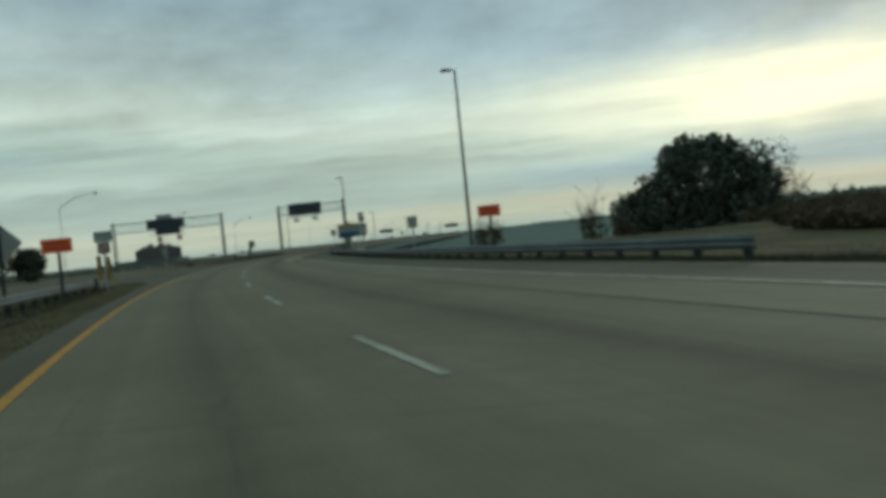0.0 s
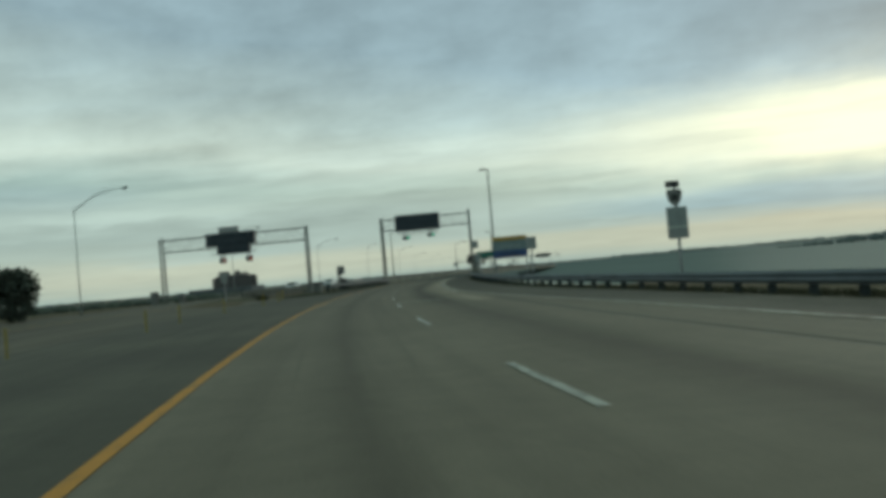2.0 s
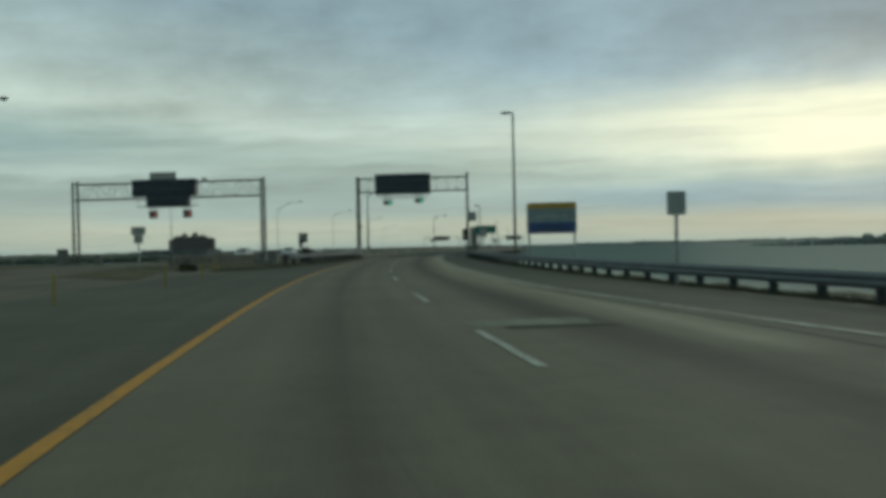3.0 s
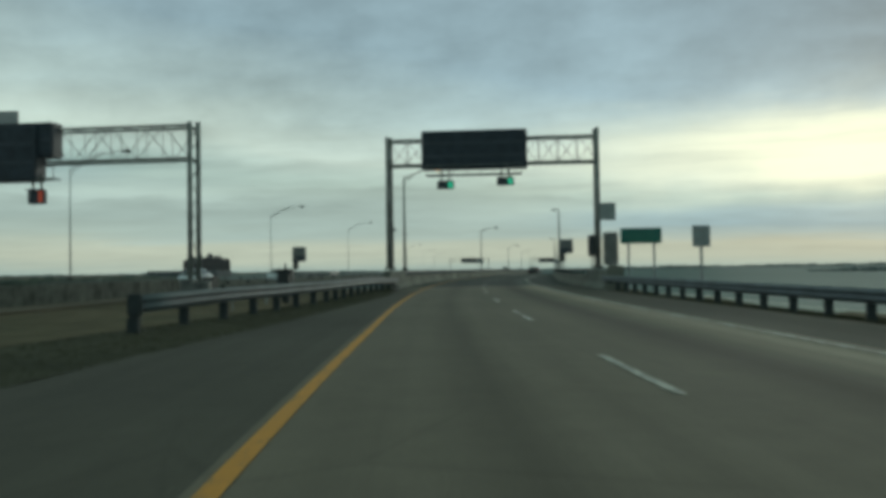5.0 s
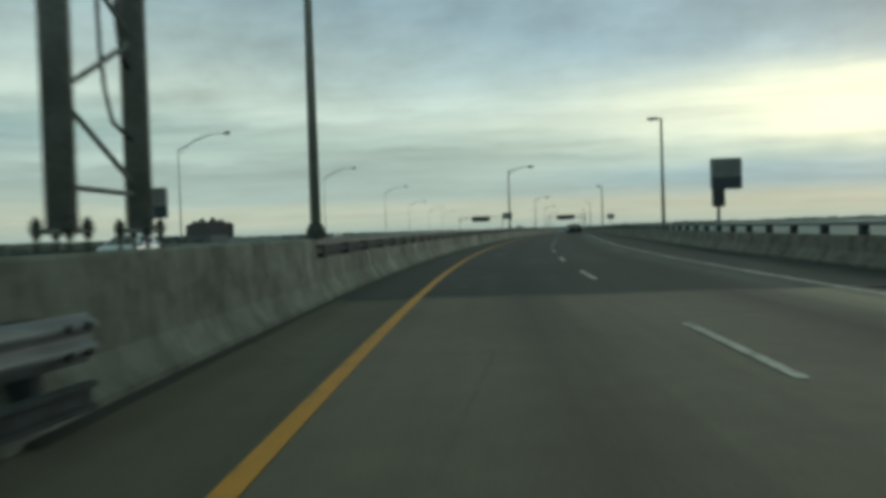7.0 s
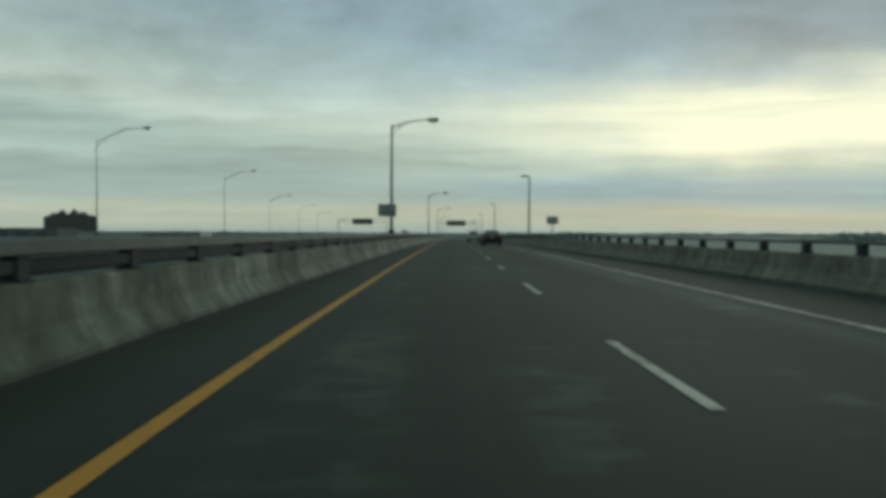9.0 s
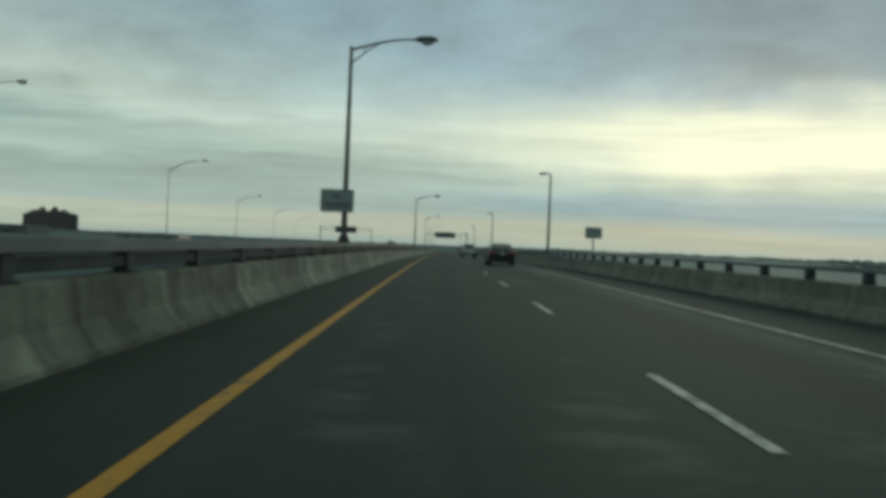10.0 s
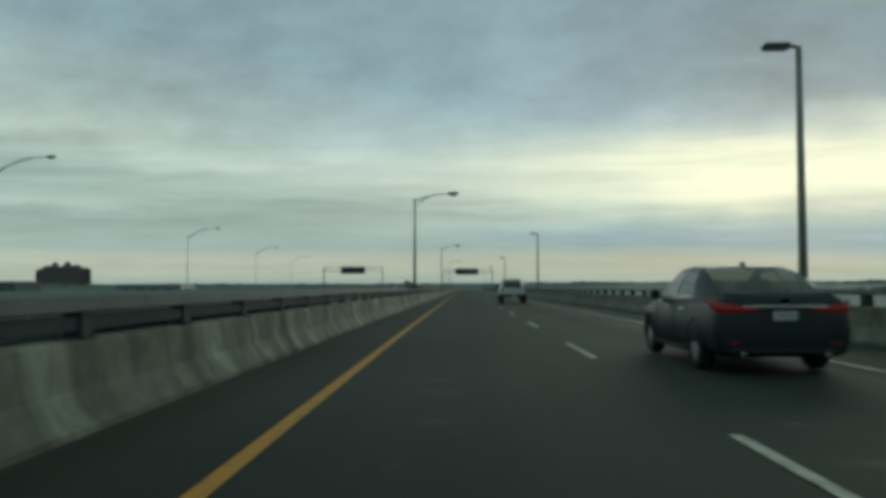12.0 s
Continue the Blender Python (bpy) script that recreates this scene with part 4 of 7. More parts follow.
RAIL_TUBE = ((-0.11, 0.985), (-0.125, 1.0), (-0.125, 1.12), (-0.11, 1.135), (0.11, 1.135), (0.125, 1.12), (0.125, 1.0), (0.11, 0.985))
SLIM_TUBE = ((-0.09, 0.985), (-0.10, 1.0), (-0.10, 1.05), (-0.09, 1.065), (0.09, 1.065), (0.10, 1.05), (0.10, 1.0), (0.09, 0.985))
LOW_TUBE = ((-0.05, 0.82), (-0.06, 0.83), (-0.06, 0.94), (-0.05, 0.95), (0.05, 0.95), (0.06, 0.94), (0.06, 0.83), (0.05, 0.82))


def parapet(label, s0, s1, face_d, side, first=1.2, gap=2.65, section=6.1, shift=None, low=True, dz=0.0, mat="barrier"):
    """Concrete barrier sections with a steel rail on posts along the top. side: -1 stands left of its face, 1 right of it."""
    base = turn_at(s0, face_d)
    g = thing("bridge_parapet", base, label, "bridge barrier", "parapets of the bridges")
    prof = [(face_d + (x if side < 0 else -x), z + dz) for x, z in JERSEY]
    mid = face_d + side * 0.385
    s = s0
    while s < s1 - 0.5:
        e = min(s1, s + section)
        part("barrier_section", sweep(prof, s + 0.012, e - 0.012, 3.2, shift=shift, local=base), mat, g)
        s = e
    part("rail", sweep([(mid + x, z + dz) for x, z in (RAIL_TUBE if low else SLIM_TUBE)], s0, s1, 3.0, shift=shift, local=base), "rail_dark", g, "dull grey steel box rail")
    # the lower rail's steel is darkened to carry the top rail's shade
    if low:
        part("lower_rail", sweep([(mid + x, z) for x, z in LOW_TUBE], s0, s1, 3.0, shift=shift, local=base), "top_rail", g, "lower rail darkened for the shade under the top rail")
    s, n = s0 + first, 0
    while s < s1 - 0.3 and n < 190:
        share("post", TOP_POST, g, base.inverted() @ turn_at(s, mid + (shift(s) if shift else 0.0), dz))
        s += gap
        n += 1
    return g


parapet("stained concrete bridge barrier with a steel top rail", 160.6, 620, 0.0, -1, section=3.05, shift=wall_left)
parapet("brown-stained concrete bridge barrier beside the water", 155.0, 620, 0.0, 1, section=6.1, shift=wall_right, low=False, mat="barrier_brown")
parapet("distant concrete barrier of the opposite bridge", LAND_END + 4, 560, 0.0, 1, gap=5.3, section=24.0, low=False, dz=-0.4, mat="barrier_old", shift=lambda s: opp(s) + 6.4)
parapet("far concrete barrier of the opposite bridge", LAND_END + 4, 560, 0.0, -1, gap=5.3, section=24.0, low=False, dz=-0.4, mat="barrier_old", shift=lambda s: opp(s) - 6.4)

structure("wall_median", sweep(((0.0, -0.45), (0.0, 0.78), (-0.03, 0.82), (-0.22, 0.82), (-0.25, 0.78), (-0.25, -0.45)), 128, LAND_END + 3.9, 3.0, shift=lambda s: opp(s) + 6.6), "barrier_old", "dark weathered concrete wall along the opposite carriageway", "concrete wall")


def end_block(label, s0, s1, face_d, side, top, snout=0.9):
    """The tall wall at the end of a parapet, with its sloping nose."""
    base = turn_at(s0, face_d)
    g = thing("barrier_end_block", base, label, "concrete wall", "end blocks of the bridge barriers")
    prof = [(face_d + (x if side < 0 else -x), z) for x, z in ((0.0, -0.45), (0.0, 0.07), (-0.05, 0.10), (-0.19, 0.34), (-0.24, top - 0.03), (-0.27, top), (-0.62, top), (-0.65, top - 0.03), (-0.65, -0.45))]
    part("wall_block", sweep(prof, s0, s1, 2.0, local=base), "block", g)
    nose = [(face_d + (x if side < 0 else -x), z) for x, z in ((0.05, -0.3), (0.05, 0.10), (-0.02, 0.24), (-0.10, 0.27), (-0.5, 0.27), (-0.5, -0.3))]
    part("nose", sweep(nose, s0 - snout, s0 - 0.004, 0.5, local=base), "block", g, "low pale concrete nose")
    return g


end_block("tall weathered concrete end wall under the gantry", 150.6, 160.55, -1.57, -1, 1.12, 0.2)
end_block("concrete end wall under the gantry cabinets", 147.6, 154.95, 9.88, 1, 1.05)

# ---------------------------------------------------------------- overhead gantries
def lattice_post(parent, x, y0, z0, z1, depth, r=0.122, bay=0.70):
    """Two round chords, one behind the other, on stand-off bolts, with zigzag bracing."""
    for k, y in enumerate((y0 - depth / 2, y0 + depth / 2)):
        bm = bmesh.new()
        tube(bm, (x, y, z0), (x, y, z1 + (0.15 if k else 0.0)), r, None, 14)
        tube(bm, (x, y, z0 - 0.01), (x, y, z0 + 0.03), r * 1.15, None, 14)
        chord = part("post", bm, "steel", parent, "dark tubular gantry post", True)
        for bx in (-1, 1):
            for by in (-1, 1):
                b2 = bmesh.new()
                px, py = x + bx * 0.135, y + by * 0.135
                tube(b2, (px, py, z0 - 0.22), (px, py, z0 + 0.13), 0.018, None, 8)
                tube(b2, (px, py, z0 - 0.05), (px, py, z0 + 0.03), 0.026, 0.055, 8)
                tube(b2, (px, py, z0 + 0.03), (px, py, z0 + 0.10), 0.055, 0.035, 8)
                part("anchor_bolt", b2, "lamp_base", chord)
        bm = bmesh.new()
        box(bm, x - 0.16, x + 0.16, y - 0.16, y + 0.16, z0 + 0.0, z0 + 0.025, 0.006)
        part("base_plate", bm, "steel", chord)
    z, flip = z0 + 0.40, -1
    while z < z1 - 0.7:
        bm = bmesh.new()
        tube(bm, (x, y0 - flip * depth / 2, z), (x, y0 + flip * depth / 2, z + bay), 0.026, None, 6)
        part("brace", bm, "steel", parent)
        z, flip = z + bay, -flip
    bm = bmesh.new()
    tube(bm, (x, y0 - depth / 2, z0 + 0.37), (x, y0 + depth / 2, z0 + 0.35), 0.026, None, 6)
    part("brace", bm, "steel", parent)


def truss(parent, x0, x1, y0, z0, z1, depth, bay=1.1):
    for y in (y0 - depth / 2, y0 + depth / 2):
        for z in (z0, z1):
            bm = bmesh.new()
            tube(bm, (x0, y, z), (x1, y, z), 0.065, None, 8)
            part("chord", bm, "steel", parent)
    n = max(2, round((x1 - x0) / bay))
    for i in range(n):
        a, b = x0 + (x1 - x0) * i / n, x0 + (x1 - x0) * (i + 1) / n
        for k, y in enumerate((y0 - depth / 2, y0 + depth / 2)):
            bm = bmesh.new()
            lo, hi = (z0, z1) if (i + k) % 2 else (z1, z0)
            tube(bm, (a, y, lo), (b, y, hi), 0.02, None, 6)
            part("web", bm, "steel", parent)
            bm = bmesh.new()
            tube(bm, (a, y, z0), (a, y, z1), 0.018, None, 6)
            part("web", bm, "steel", parent)
        bm = bmesh.new()
        tube(bm, (a, y0 - depth / 2, z1), (b, y0 + depth / 2, z1), 0.018, None, 6)
        part("web", bm, "steel", parent)


def lane_signal(parent, x, y, z, glow, w=1.0, h=0.46):
    """A lane-use signal: a dark box with its lit half, hung on two straps."""
    bm = bmesh.new()
    box(bm, x - w / 2, x + w / 2, y - 0.14, y + 0.14, z - h / 2, z + h / 2, 0.03)
    s = part("signal", bm, "board", parent, "dark box of a lane signal")
    bm = bmesh.new()
    box(bm, x + w * 0.16, x + w * 0.42, y - 0.152, y - 0.139, z - h * 0.40, z + h * 0.40, 0.004)
    part("lens", bm, glow, s)
    for dx in (-0.22, 0.22):
        bm = bmesh.new()
        box(bm, x + dx - 0.05, x + dx + 0.05, y - 0.04, y + 0.04, z + h / 2, z + h / 2 + 0.75, 0.01)
        part("hanger", bm, "steel", s)
    for dx in (-0.25, 0.25):                            # hood over each face
        bm = bmesh.new()
        box(bm, x + dx - 0.22, x + dx + 0.22, y - 0.30, y - 0.14, z + h / 2 - 0.02, z + h / 2 + 0.012, 0.004)
        part("visor", bm, "board", s)


def message_board(parent, x0, x1, y, z0, z1, rows=3):
    bm = bmesh.new()
    box(bm, x0, x1, y - 0.45, y + 0.45, z0, z1, 0.05)
    b = part("message_board", bm, "board", parent, "unlit dark message board")
    for i in range(rows):
        bm = bmesh.new()
        h = (z1 - z0) / rows
        box(bm, x0 + 0.12, x1 - 0.12, y - 0.468, y - 0.448, z0 + h * i + 0.09, z0 + h * (i + 1) - 0.09, 0.006)
        part("display_panel", bm, "board_row", b)
    return b


def catwalk(parent, x0, x1, y, z):
    bm = bmesh.new()
    for yy in (y - 0.3, y + 0.3):
        tube(bm, (x0, yy, z), (x1, yy, z), 0.04, None, 6)
    tube(bm, (x0, y - 0.3, z + 0.55), (x1, y - 0.3, z + 0.55), 0.02, None, 6)
    n = 7
    for i in range(n + 1):
        x = x0 + (x1 - x0) * i / n
        tube(bm, (x, y - 0.3, z), (x, y - 0.3, z + 0.6), 0.02, None, 6)
        tube(bm, (x, y - 0.3, z), (x, y + 0.3, z), 0.025, None, 6)
    part("catwalk", bm, "steel", parent, "narrow steel service walk")


def gantry_near():
    base = turn_at(152.8, 0.0, 0.0, -3.0)
    g = thing("overhead_gantry", base, "dark steel gantry with an unlit message board", "gantry")
    xl, xr = -2.05, 10.4
    lattice_post(g, xl, 0.0, 1.28, 9.18, 1.32)
    lattice_post(g, xr, 0.0, 1.22, 9.42, 1.32)
    truss(g, xl, xr, 0.0, 7.50, 9.0, 0.95)
    message_board(g, 0.05, 6.30, -0.55, 7.15, 9.44)
    catwalk(g, 0.35, 5.95, -0.9, 6.78)
    lane_signal(g, 1.45, -0.7, 6.22, "glow_green")
    lane_signal(g, 5.0, -0.7, 6.36, "glow_green")
    # camera housing on the rear chord
    bm = bmesh.new()
    box(bm, xl + 0.12, xl + 0.30, 0.45, 0.65, 3.6, 3.74, 0.03)
    part("camera_box", bm, "cabinet_dark", g)
    # cable loops down the post
    for k, (z0, z1, r) in enumerate(((8.4, 2.12, 0.36), (8.0, 2.75, 0.17))):
        bm = bmesh.new()
        pipe(bm, [(xl, 0.60 - r * 1.6 * (1 if i < 6 else (1 - ((i - 6) / 4) ** 2) ** 0.5), (z0 + (z1 + 1.1 - z0) * i / 6) if i < 6 else z1 + 1.1 * (1 - (i - 6) / 4) ** 1.5) for i in range(11)], 0.02, 6)
        part("cable", bm, "plastic", g)
    # small sign on the right-hand post
    bm = bmesh.new()
    box(bm, xr - 0.05, xr + 1.0, -0.70, -0.66, 3.95, 4.97, 0.01)
    sb = part("side_sign", bm, "sign_grey", g, "plain grey rectangular sign")
    bm = bmesh.new()
    box(bm, xr + 0.1, xr + 0.2, -0.66, -0.58, 4.1, 4.9)
    part("bracket", bm, "steel", sb)


gantry_near()


def gantry_far_side():
    p = Vector((-22.3, 162.3, 0.0))
    base = Matrix.Translation(p) @ Matrix.Rotation(radians(1.5), 4, "Z")
    g = thing("overhead_gantry", base, "dark steel gantry with stacked boards over the opposite lanes", "gantry")
    xl, xr = -9.8, 10.2
    lattice_post(g, xl, 0.0, 0.35, 8.6, 1.0)
    lattice_post(g, xr, 0.0, 0.35, 8.5, 1.0)
    truss(g, xl, xr, 0.0, 6.75, 8.35, 1.0, 1.3)
    message_board(g, -3.1, 3.6, -0.75, 6.9, 8.6, 2)
    message_board(g, -1.5, 2.85, -0.95, 5.75, 8.45, 3)
    bm = bmesh.new()
    box(bm, -1.6, 1.2, -0.3, -0.2, 8.5, 9.4, 0.02)
    part("top_panel", bm, "sign_back", g, "bare metal panel on the boards")
    catwalk(g, -2.5, 3.7, -1.0, 5.85)
    lane_signal(g, -0.95, -0.95, 5.0, "glow_red", 0.85, 0.7)
    lane_signal(g, 2.65, -0.95, 5.0, "glow_red", 0.85, 0.7)
    for x in (xl, xr):
        bm = bmesh.new()
        box(bm, x - 0.8, x + 0.8, -0.9, 0.9, -0.4, 0.33, 0.05)
        part("footing", bm, "block", g, "grey concrete footing")
    for x, w, h in ((xl - 1.2, 0.9, 1.7), (xl + 2.6, 0.7, 1.0), (xr + 1.0, 0.55, 1.0)):
        bm = bmesh.new()
        box(bm, x - w / 2, x + w / 2, -0.9, -0.2, -0.3, h, 0.03)
        cb = tagged(part("equipment_cabinet", bm, "cabinet_dark", m=base.copy()), "dark metal roadside cabinet at a gantry foot", "cabinet", "roadside cabinets")
        bm = bmesh.new()
        box(bm, x - w / 2 + 0.05, x + w / 2 - 0.05, -0.925, -0.898, -0.05, h - 0.08, 0.006)
        part("door", bm, "cabinet", cb)


gantry_far_side()


def gantry_distant(x, y, z, half, top, board0, board1, low):
    base = Matrix.Translation((x, y, z))
    g = thing("overhead_gantry", base, "distant dark gantry over the bridge", "gantry", "distant gantries")
    for sx in (-half, half):
        lattice_post(g, sx, 0.0, 0.9, top, 1.0)
    truss(g, -half, half, 0.0, top - 1.5, top - 0.1, 1.0, 2.4)
    message_board(g, board0, board1, -0.7, low, top + 0.15, 2)


gantry_distant(-43.6, 573, grade(552), 10.6, 8.8, -4.4, 4.4, 6.4)
gantry_distant(-1.6, 616, grade(595), 9.8, 9.0, -5.4, 4.0, 6.6)

# ---------------------------------------------------------------- street lamps
def cobra_head(parent, p, way, glow=False, L=0.75):
    """A cobra-head lantern; way is its direction, level."""
    bm = bmesh.new()
    rings, seg = [], 10
    for u, w, h, dz in ((0.0, 0.05, 0.05, 0.0), (0.12, 0.09, 0.08, 0.01), (0.35, 0.15, 0.10, 0.02), (0.7, 0.17, 0.10, 0.015), (0.92, 0.12, 0.07, 0.0), (1.0, 0.04, 0.03, -0.01)):
        rings.append([bm.verts.new((u * L, math.cos(t) * w, dz + math.sin(t) * h)) for t in (2 * math.pi * k / seg for k in range(seg))])
    for a, b in zip(rings, rings[1:]):
        for k in range(seg):
            bm.faces.new((a[k], a[(k + 1) % seg], b[(k + 1) % seg], b[k]))
    bm.faces.new(rings[0][::-1])
    bm.faces.new(rings[-1])
    q = Vector(way).to_track_quat("X", "Z").to_matrix().to_4x4()
    head = part("lantern", bm, "lamp_head", parent, "dark cobra-head lantern", True, Matrix.Translation(p) @ q)
    bm = bmesh.new()
    bmesh.ops.create_uvsphere(bm, u_segments=12, v_segments=8, radius=0.14)
    for v in bm.verts:
        v.co = Vector((v.co.x * 1.5 + L * 0.55, v.co.y, v.co.z * 0.8 - 0.07))
    part("refractor", bm, "glow_sodium" if glow else "sign_grey", head, "lit orange glass" if glow else "", True)


def arm_lamp(m, height, reach, rise, label, foot=0.0, lit=False, group="street lamps on the bridge", r=0.10, steel="pole"):
    """A tapered pole with a trussed, upswept arm and a cobra head; the arm points to +x."""
    g = thing("street_lamp", m, label, "street lamp", group)
    bm = bmesh.new()
    tube(bm, (0, 0, foot + 0.25), (0, 0, height), r, r * 0.62, 12)
    tube(bm, (0, 0, height), (0, 0, height + 0.08), r * 0.75, r * 0.3, 12)
    pole = part("pole", bm, steel, g, "tapered grey metal pole", True)
    bm = bmesh.new()
    box(bm, -0.19, 0.19, -0.19, 0.19, foot, foot + 0.03, 0.01)
    tube(bm, (0, 0, foot + 0.03), (0, 0, foot + 0.15), 0.185, 0.18, 8)
    tube(bm, (0, 0, foot + 0.15), (0, 0, foot + 0.28), 0.18, r * 1.15, 8)
    part("base", bm, "lamp_base", g, "dark flared eight-sided base")
    for k in range(4):
        bm = bmesh.new()
        bx, by = math.copysign(0.16, (k & 1) - 0.5), math.copysign(0.16, (k >> 1) - 0.5)
        tube(bm, (bx, by, foot + 0.02), (bx, by, foot + 0.07), 0.022, None, 6)
        part("anchor_nut", bm, "lamp_base", g)
    up = [(reach * (i / 8), 0, height - 0.05 + rise * math.sin(i / 8 * math.pi / 2)) for i in range(9)]
    bm = bmesh.new()
    pipe(bm, up, [0.045 - 0.012 * i / 8 for i in range(9)], 8)
    arm = part("arm", bm, steel, g, "", True)
    bm = bmesh.new()
    low = [(reach * 0.72 * (i / 6), 0, height - 0.5 + (rise + 0.42) * math.sin(i / 6 * math.pi / 2)) for i in range(7)]
    pipe(bm, low, 0.025, 6)
    part("lower_arm", bm, steel, arm, "", True)
    for u in (0.22, 0.5):
        bm = bmesh.new()
        tube(bm, (reach * u, 0, height - 0.05 + rise * math.sin(u * math.pi / 2)), (reach * u * 0.92, 0, height - 0.5 + (rise + 0.42) * math.sin(min(1, u * 0.92 / 0.72) * math.pi / 2)), 0.018, None, 6)
        part("strut", bm, steel, arm)
    cobra_head(g, (reach, 0, height - 0.05 + rise), (1, 0, 0.03), lit)
    return g


def box_lamp(m, height, label, foot=0.0, reach=0.22, group="box-head lamps beside the water"):
    """A straight pole with a short level arm and a flat box head towards -x."""
    g = thing("street_lamp", m, label, "street lamp", group)
    bm = bmesh.new()
    tube(bm, (0, 0, foot + 0.2), (0, 0, height), 0.115, 0.075, 12)
    part("pole", bm, "pole", g, "tapered grey metal pole", True)
    bm = bmesh.new()
    box(bm, -0.2, 0.2, -0.2, 0.2, foot, foot + 0.05, 0.01)
    tube(bm, (0, 0, foot + 0.05), (0, 0, foot + 0.3), 0.17, 0.13, 12)
    part("base", bm, "pole", g)
    bm = bmesh.new()
    pipe(bm, [(0, 0, height - 0.12), (-0.03, 0, height - 0.03), (-0.12, 0, height + 0.01), (-reach - 0.05, 0, height + 0.01)], 0.055, 8)
    part("arm", bm, "pole", g, "", True)
    bm = bmesh.new()
    box(bm, -reach - 0.68, -reach, -0.19, 0.19, height - 0.075, height + 0.075, 0.045)
    head = part("lantern", bm, "lamp_head", g, "flat dark box lantern")
    bm = bmesh.new()
    box(bm, -reach - 0.60, -reach - 0.1, -0.14, 0.14, height - 0.088, height - 0.073, 0.004)
    part("lens", bm, "sign_grey", head)
    return g


# the same lamps from s = 300 on take the haze-lightened steel
for s, d, h, lit in ((160.9, -1.87, 7.66, True), (237.6, -1.52, 7.45, False), (307.3, -1.45, 6.75, False), (380, -1.6, 7.2, False), (453, -1.6, 7.2, False), (526, -1.6, 7.2, False)):
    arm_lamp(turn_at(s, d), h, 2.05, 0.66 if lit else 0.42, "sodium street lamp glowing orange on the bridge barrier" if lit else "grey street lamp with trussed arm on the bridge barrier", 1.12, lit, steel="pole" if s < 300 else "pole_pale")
for s, d, h, f in ((40.2, 17.62, 11.05, -0.12), (121.1, 12.77, 11.2, -0.12), (202.0, 10.95, 8.05, 0.76), (276.1, 10.12, 7.25, 0.76), (349, 10.12, 7.3, 0.76), (422, 10.12, 7.3, 0.76), (495, 10.12, 7.3, 0.76), (568, 10.12, 7.3, 0.76)):
    box_lamp(turn_at(s, d), h, "tall grey lamp with a flat box head", f)
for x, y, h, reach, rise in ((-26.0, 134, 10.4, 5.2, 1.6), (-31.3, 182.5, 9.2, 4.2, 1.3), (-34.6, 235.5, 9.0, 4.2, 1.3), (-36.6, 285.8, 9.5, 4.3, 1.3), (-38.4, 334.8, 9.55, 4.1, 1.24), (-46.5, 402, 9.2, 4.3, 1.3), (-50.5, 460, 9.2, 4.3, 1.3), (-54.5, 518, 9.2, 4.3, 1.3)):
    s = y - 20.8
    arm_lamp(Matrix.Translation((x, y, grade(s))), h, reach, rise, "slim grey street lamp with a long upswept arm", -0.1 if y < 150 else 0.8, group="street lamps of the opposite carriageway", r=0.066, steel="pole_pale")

# ---------------------------------------------------------------- signs
def plate(bm, x0, x1, z0, z1, y, t=0.02, r=0.05):
    """A flat panel with rounded corners, its face towards -y."""
    ring = []
    for cx, cz, a0 in ((x1 - r, z1 - r, 0), (x0 + r, z1 - r, 90), (x0 + r, z0 + r, 180), (x1 - r, z0 + r, 270)):
        for k in range(4):
            a = radians(a0 + 30 * k)
            ring.append((cx + math.cos(a) * r, cz + math.sin(a) * r))
    front = [bm.verts.new((x, y, z)) for x, z in ring]
    back = [bm.verts.new((x, y + t, z)) for x, z in ring]
    bm.faces.new(front)
    bm.faces.new(back[::-1])
    n = len(ring)
    for i in range(n):
        bm.faces.new((front[i], front[(i + 1) % n], back[(i + 1) % n], back[i]))
    return bm


def panel(parent, x0, x1, z0, z1, y, mat, name="panel", label="", r=0.05):
    return part(name, plate(bmesh.new(), x0, x1, z0, z1, y, 0.02, r), mat, parent, label)


def legs(parent, xs, z0, z1, y=0.05, w=0.045, mat="galv"):
    for x in xs:
        bm = bmesh.new()
        box(bm, x - w, x + w, y - w * 0.7, y + w * 0.7, z0, z1, 0.008)
        part("post", bm, mat, parent)


def bars(parent, x0, x1, zs, y, mat, h=0.05):
    for z, a, b in zs:
        bm = bmesh.new()
        box(bm, x0 + (x1 - x0) * a, x0 + (x1 - x0) * b, y - 0.006, y - 0.002, z - h / 2, z + h / 2)
        part("lettering_bar", bm, mat, parent)


def lettering(parent, words, x, z, y, height, width, mat):
    """Painted capitals on a face towards -y, centred on x, standing on z, of a given height and width."""
    cu = bpy.data.curves.new("lettering", "FONT")
    cu.body, cu.extrude, cu.offset = words, 0.002, 0.022
    ob = bpy.data.objects.new("lettering", cu)
    me = bpy.data.meshes.new_from_object(ob)
    bpy.data.objects.remove(ob)
    bm = bmesh.new()
    bm.from_mesh(me)
    xs, ys = [v.co.x for v in bm.verts], [v.co.y for v in bm.verts]
    for v in bm.verts:
        v.co = Vector((x + ((v.co.x - min(xs)) / (max(xs) - min(xs)) - 0.5) * width, y - v.co.z, z + (v.co.y - min(ys)) / (max(ys) - min(ys)) * height))
    part("lettering", bm, mat, parent, "dark painted capitals")


def facing(x, y, turn=0.0, z=-0.12):
    return Matrix.Translation((x, y, z)) @ Matrix.Rotation(radians(turn), 4, "Z")


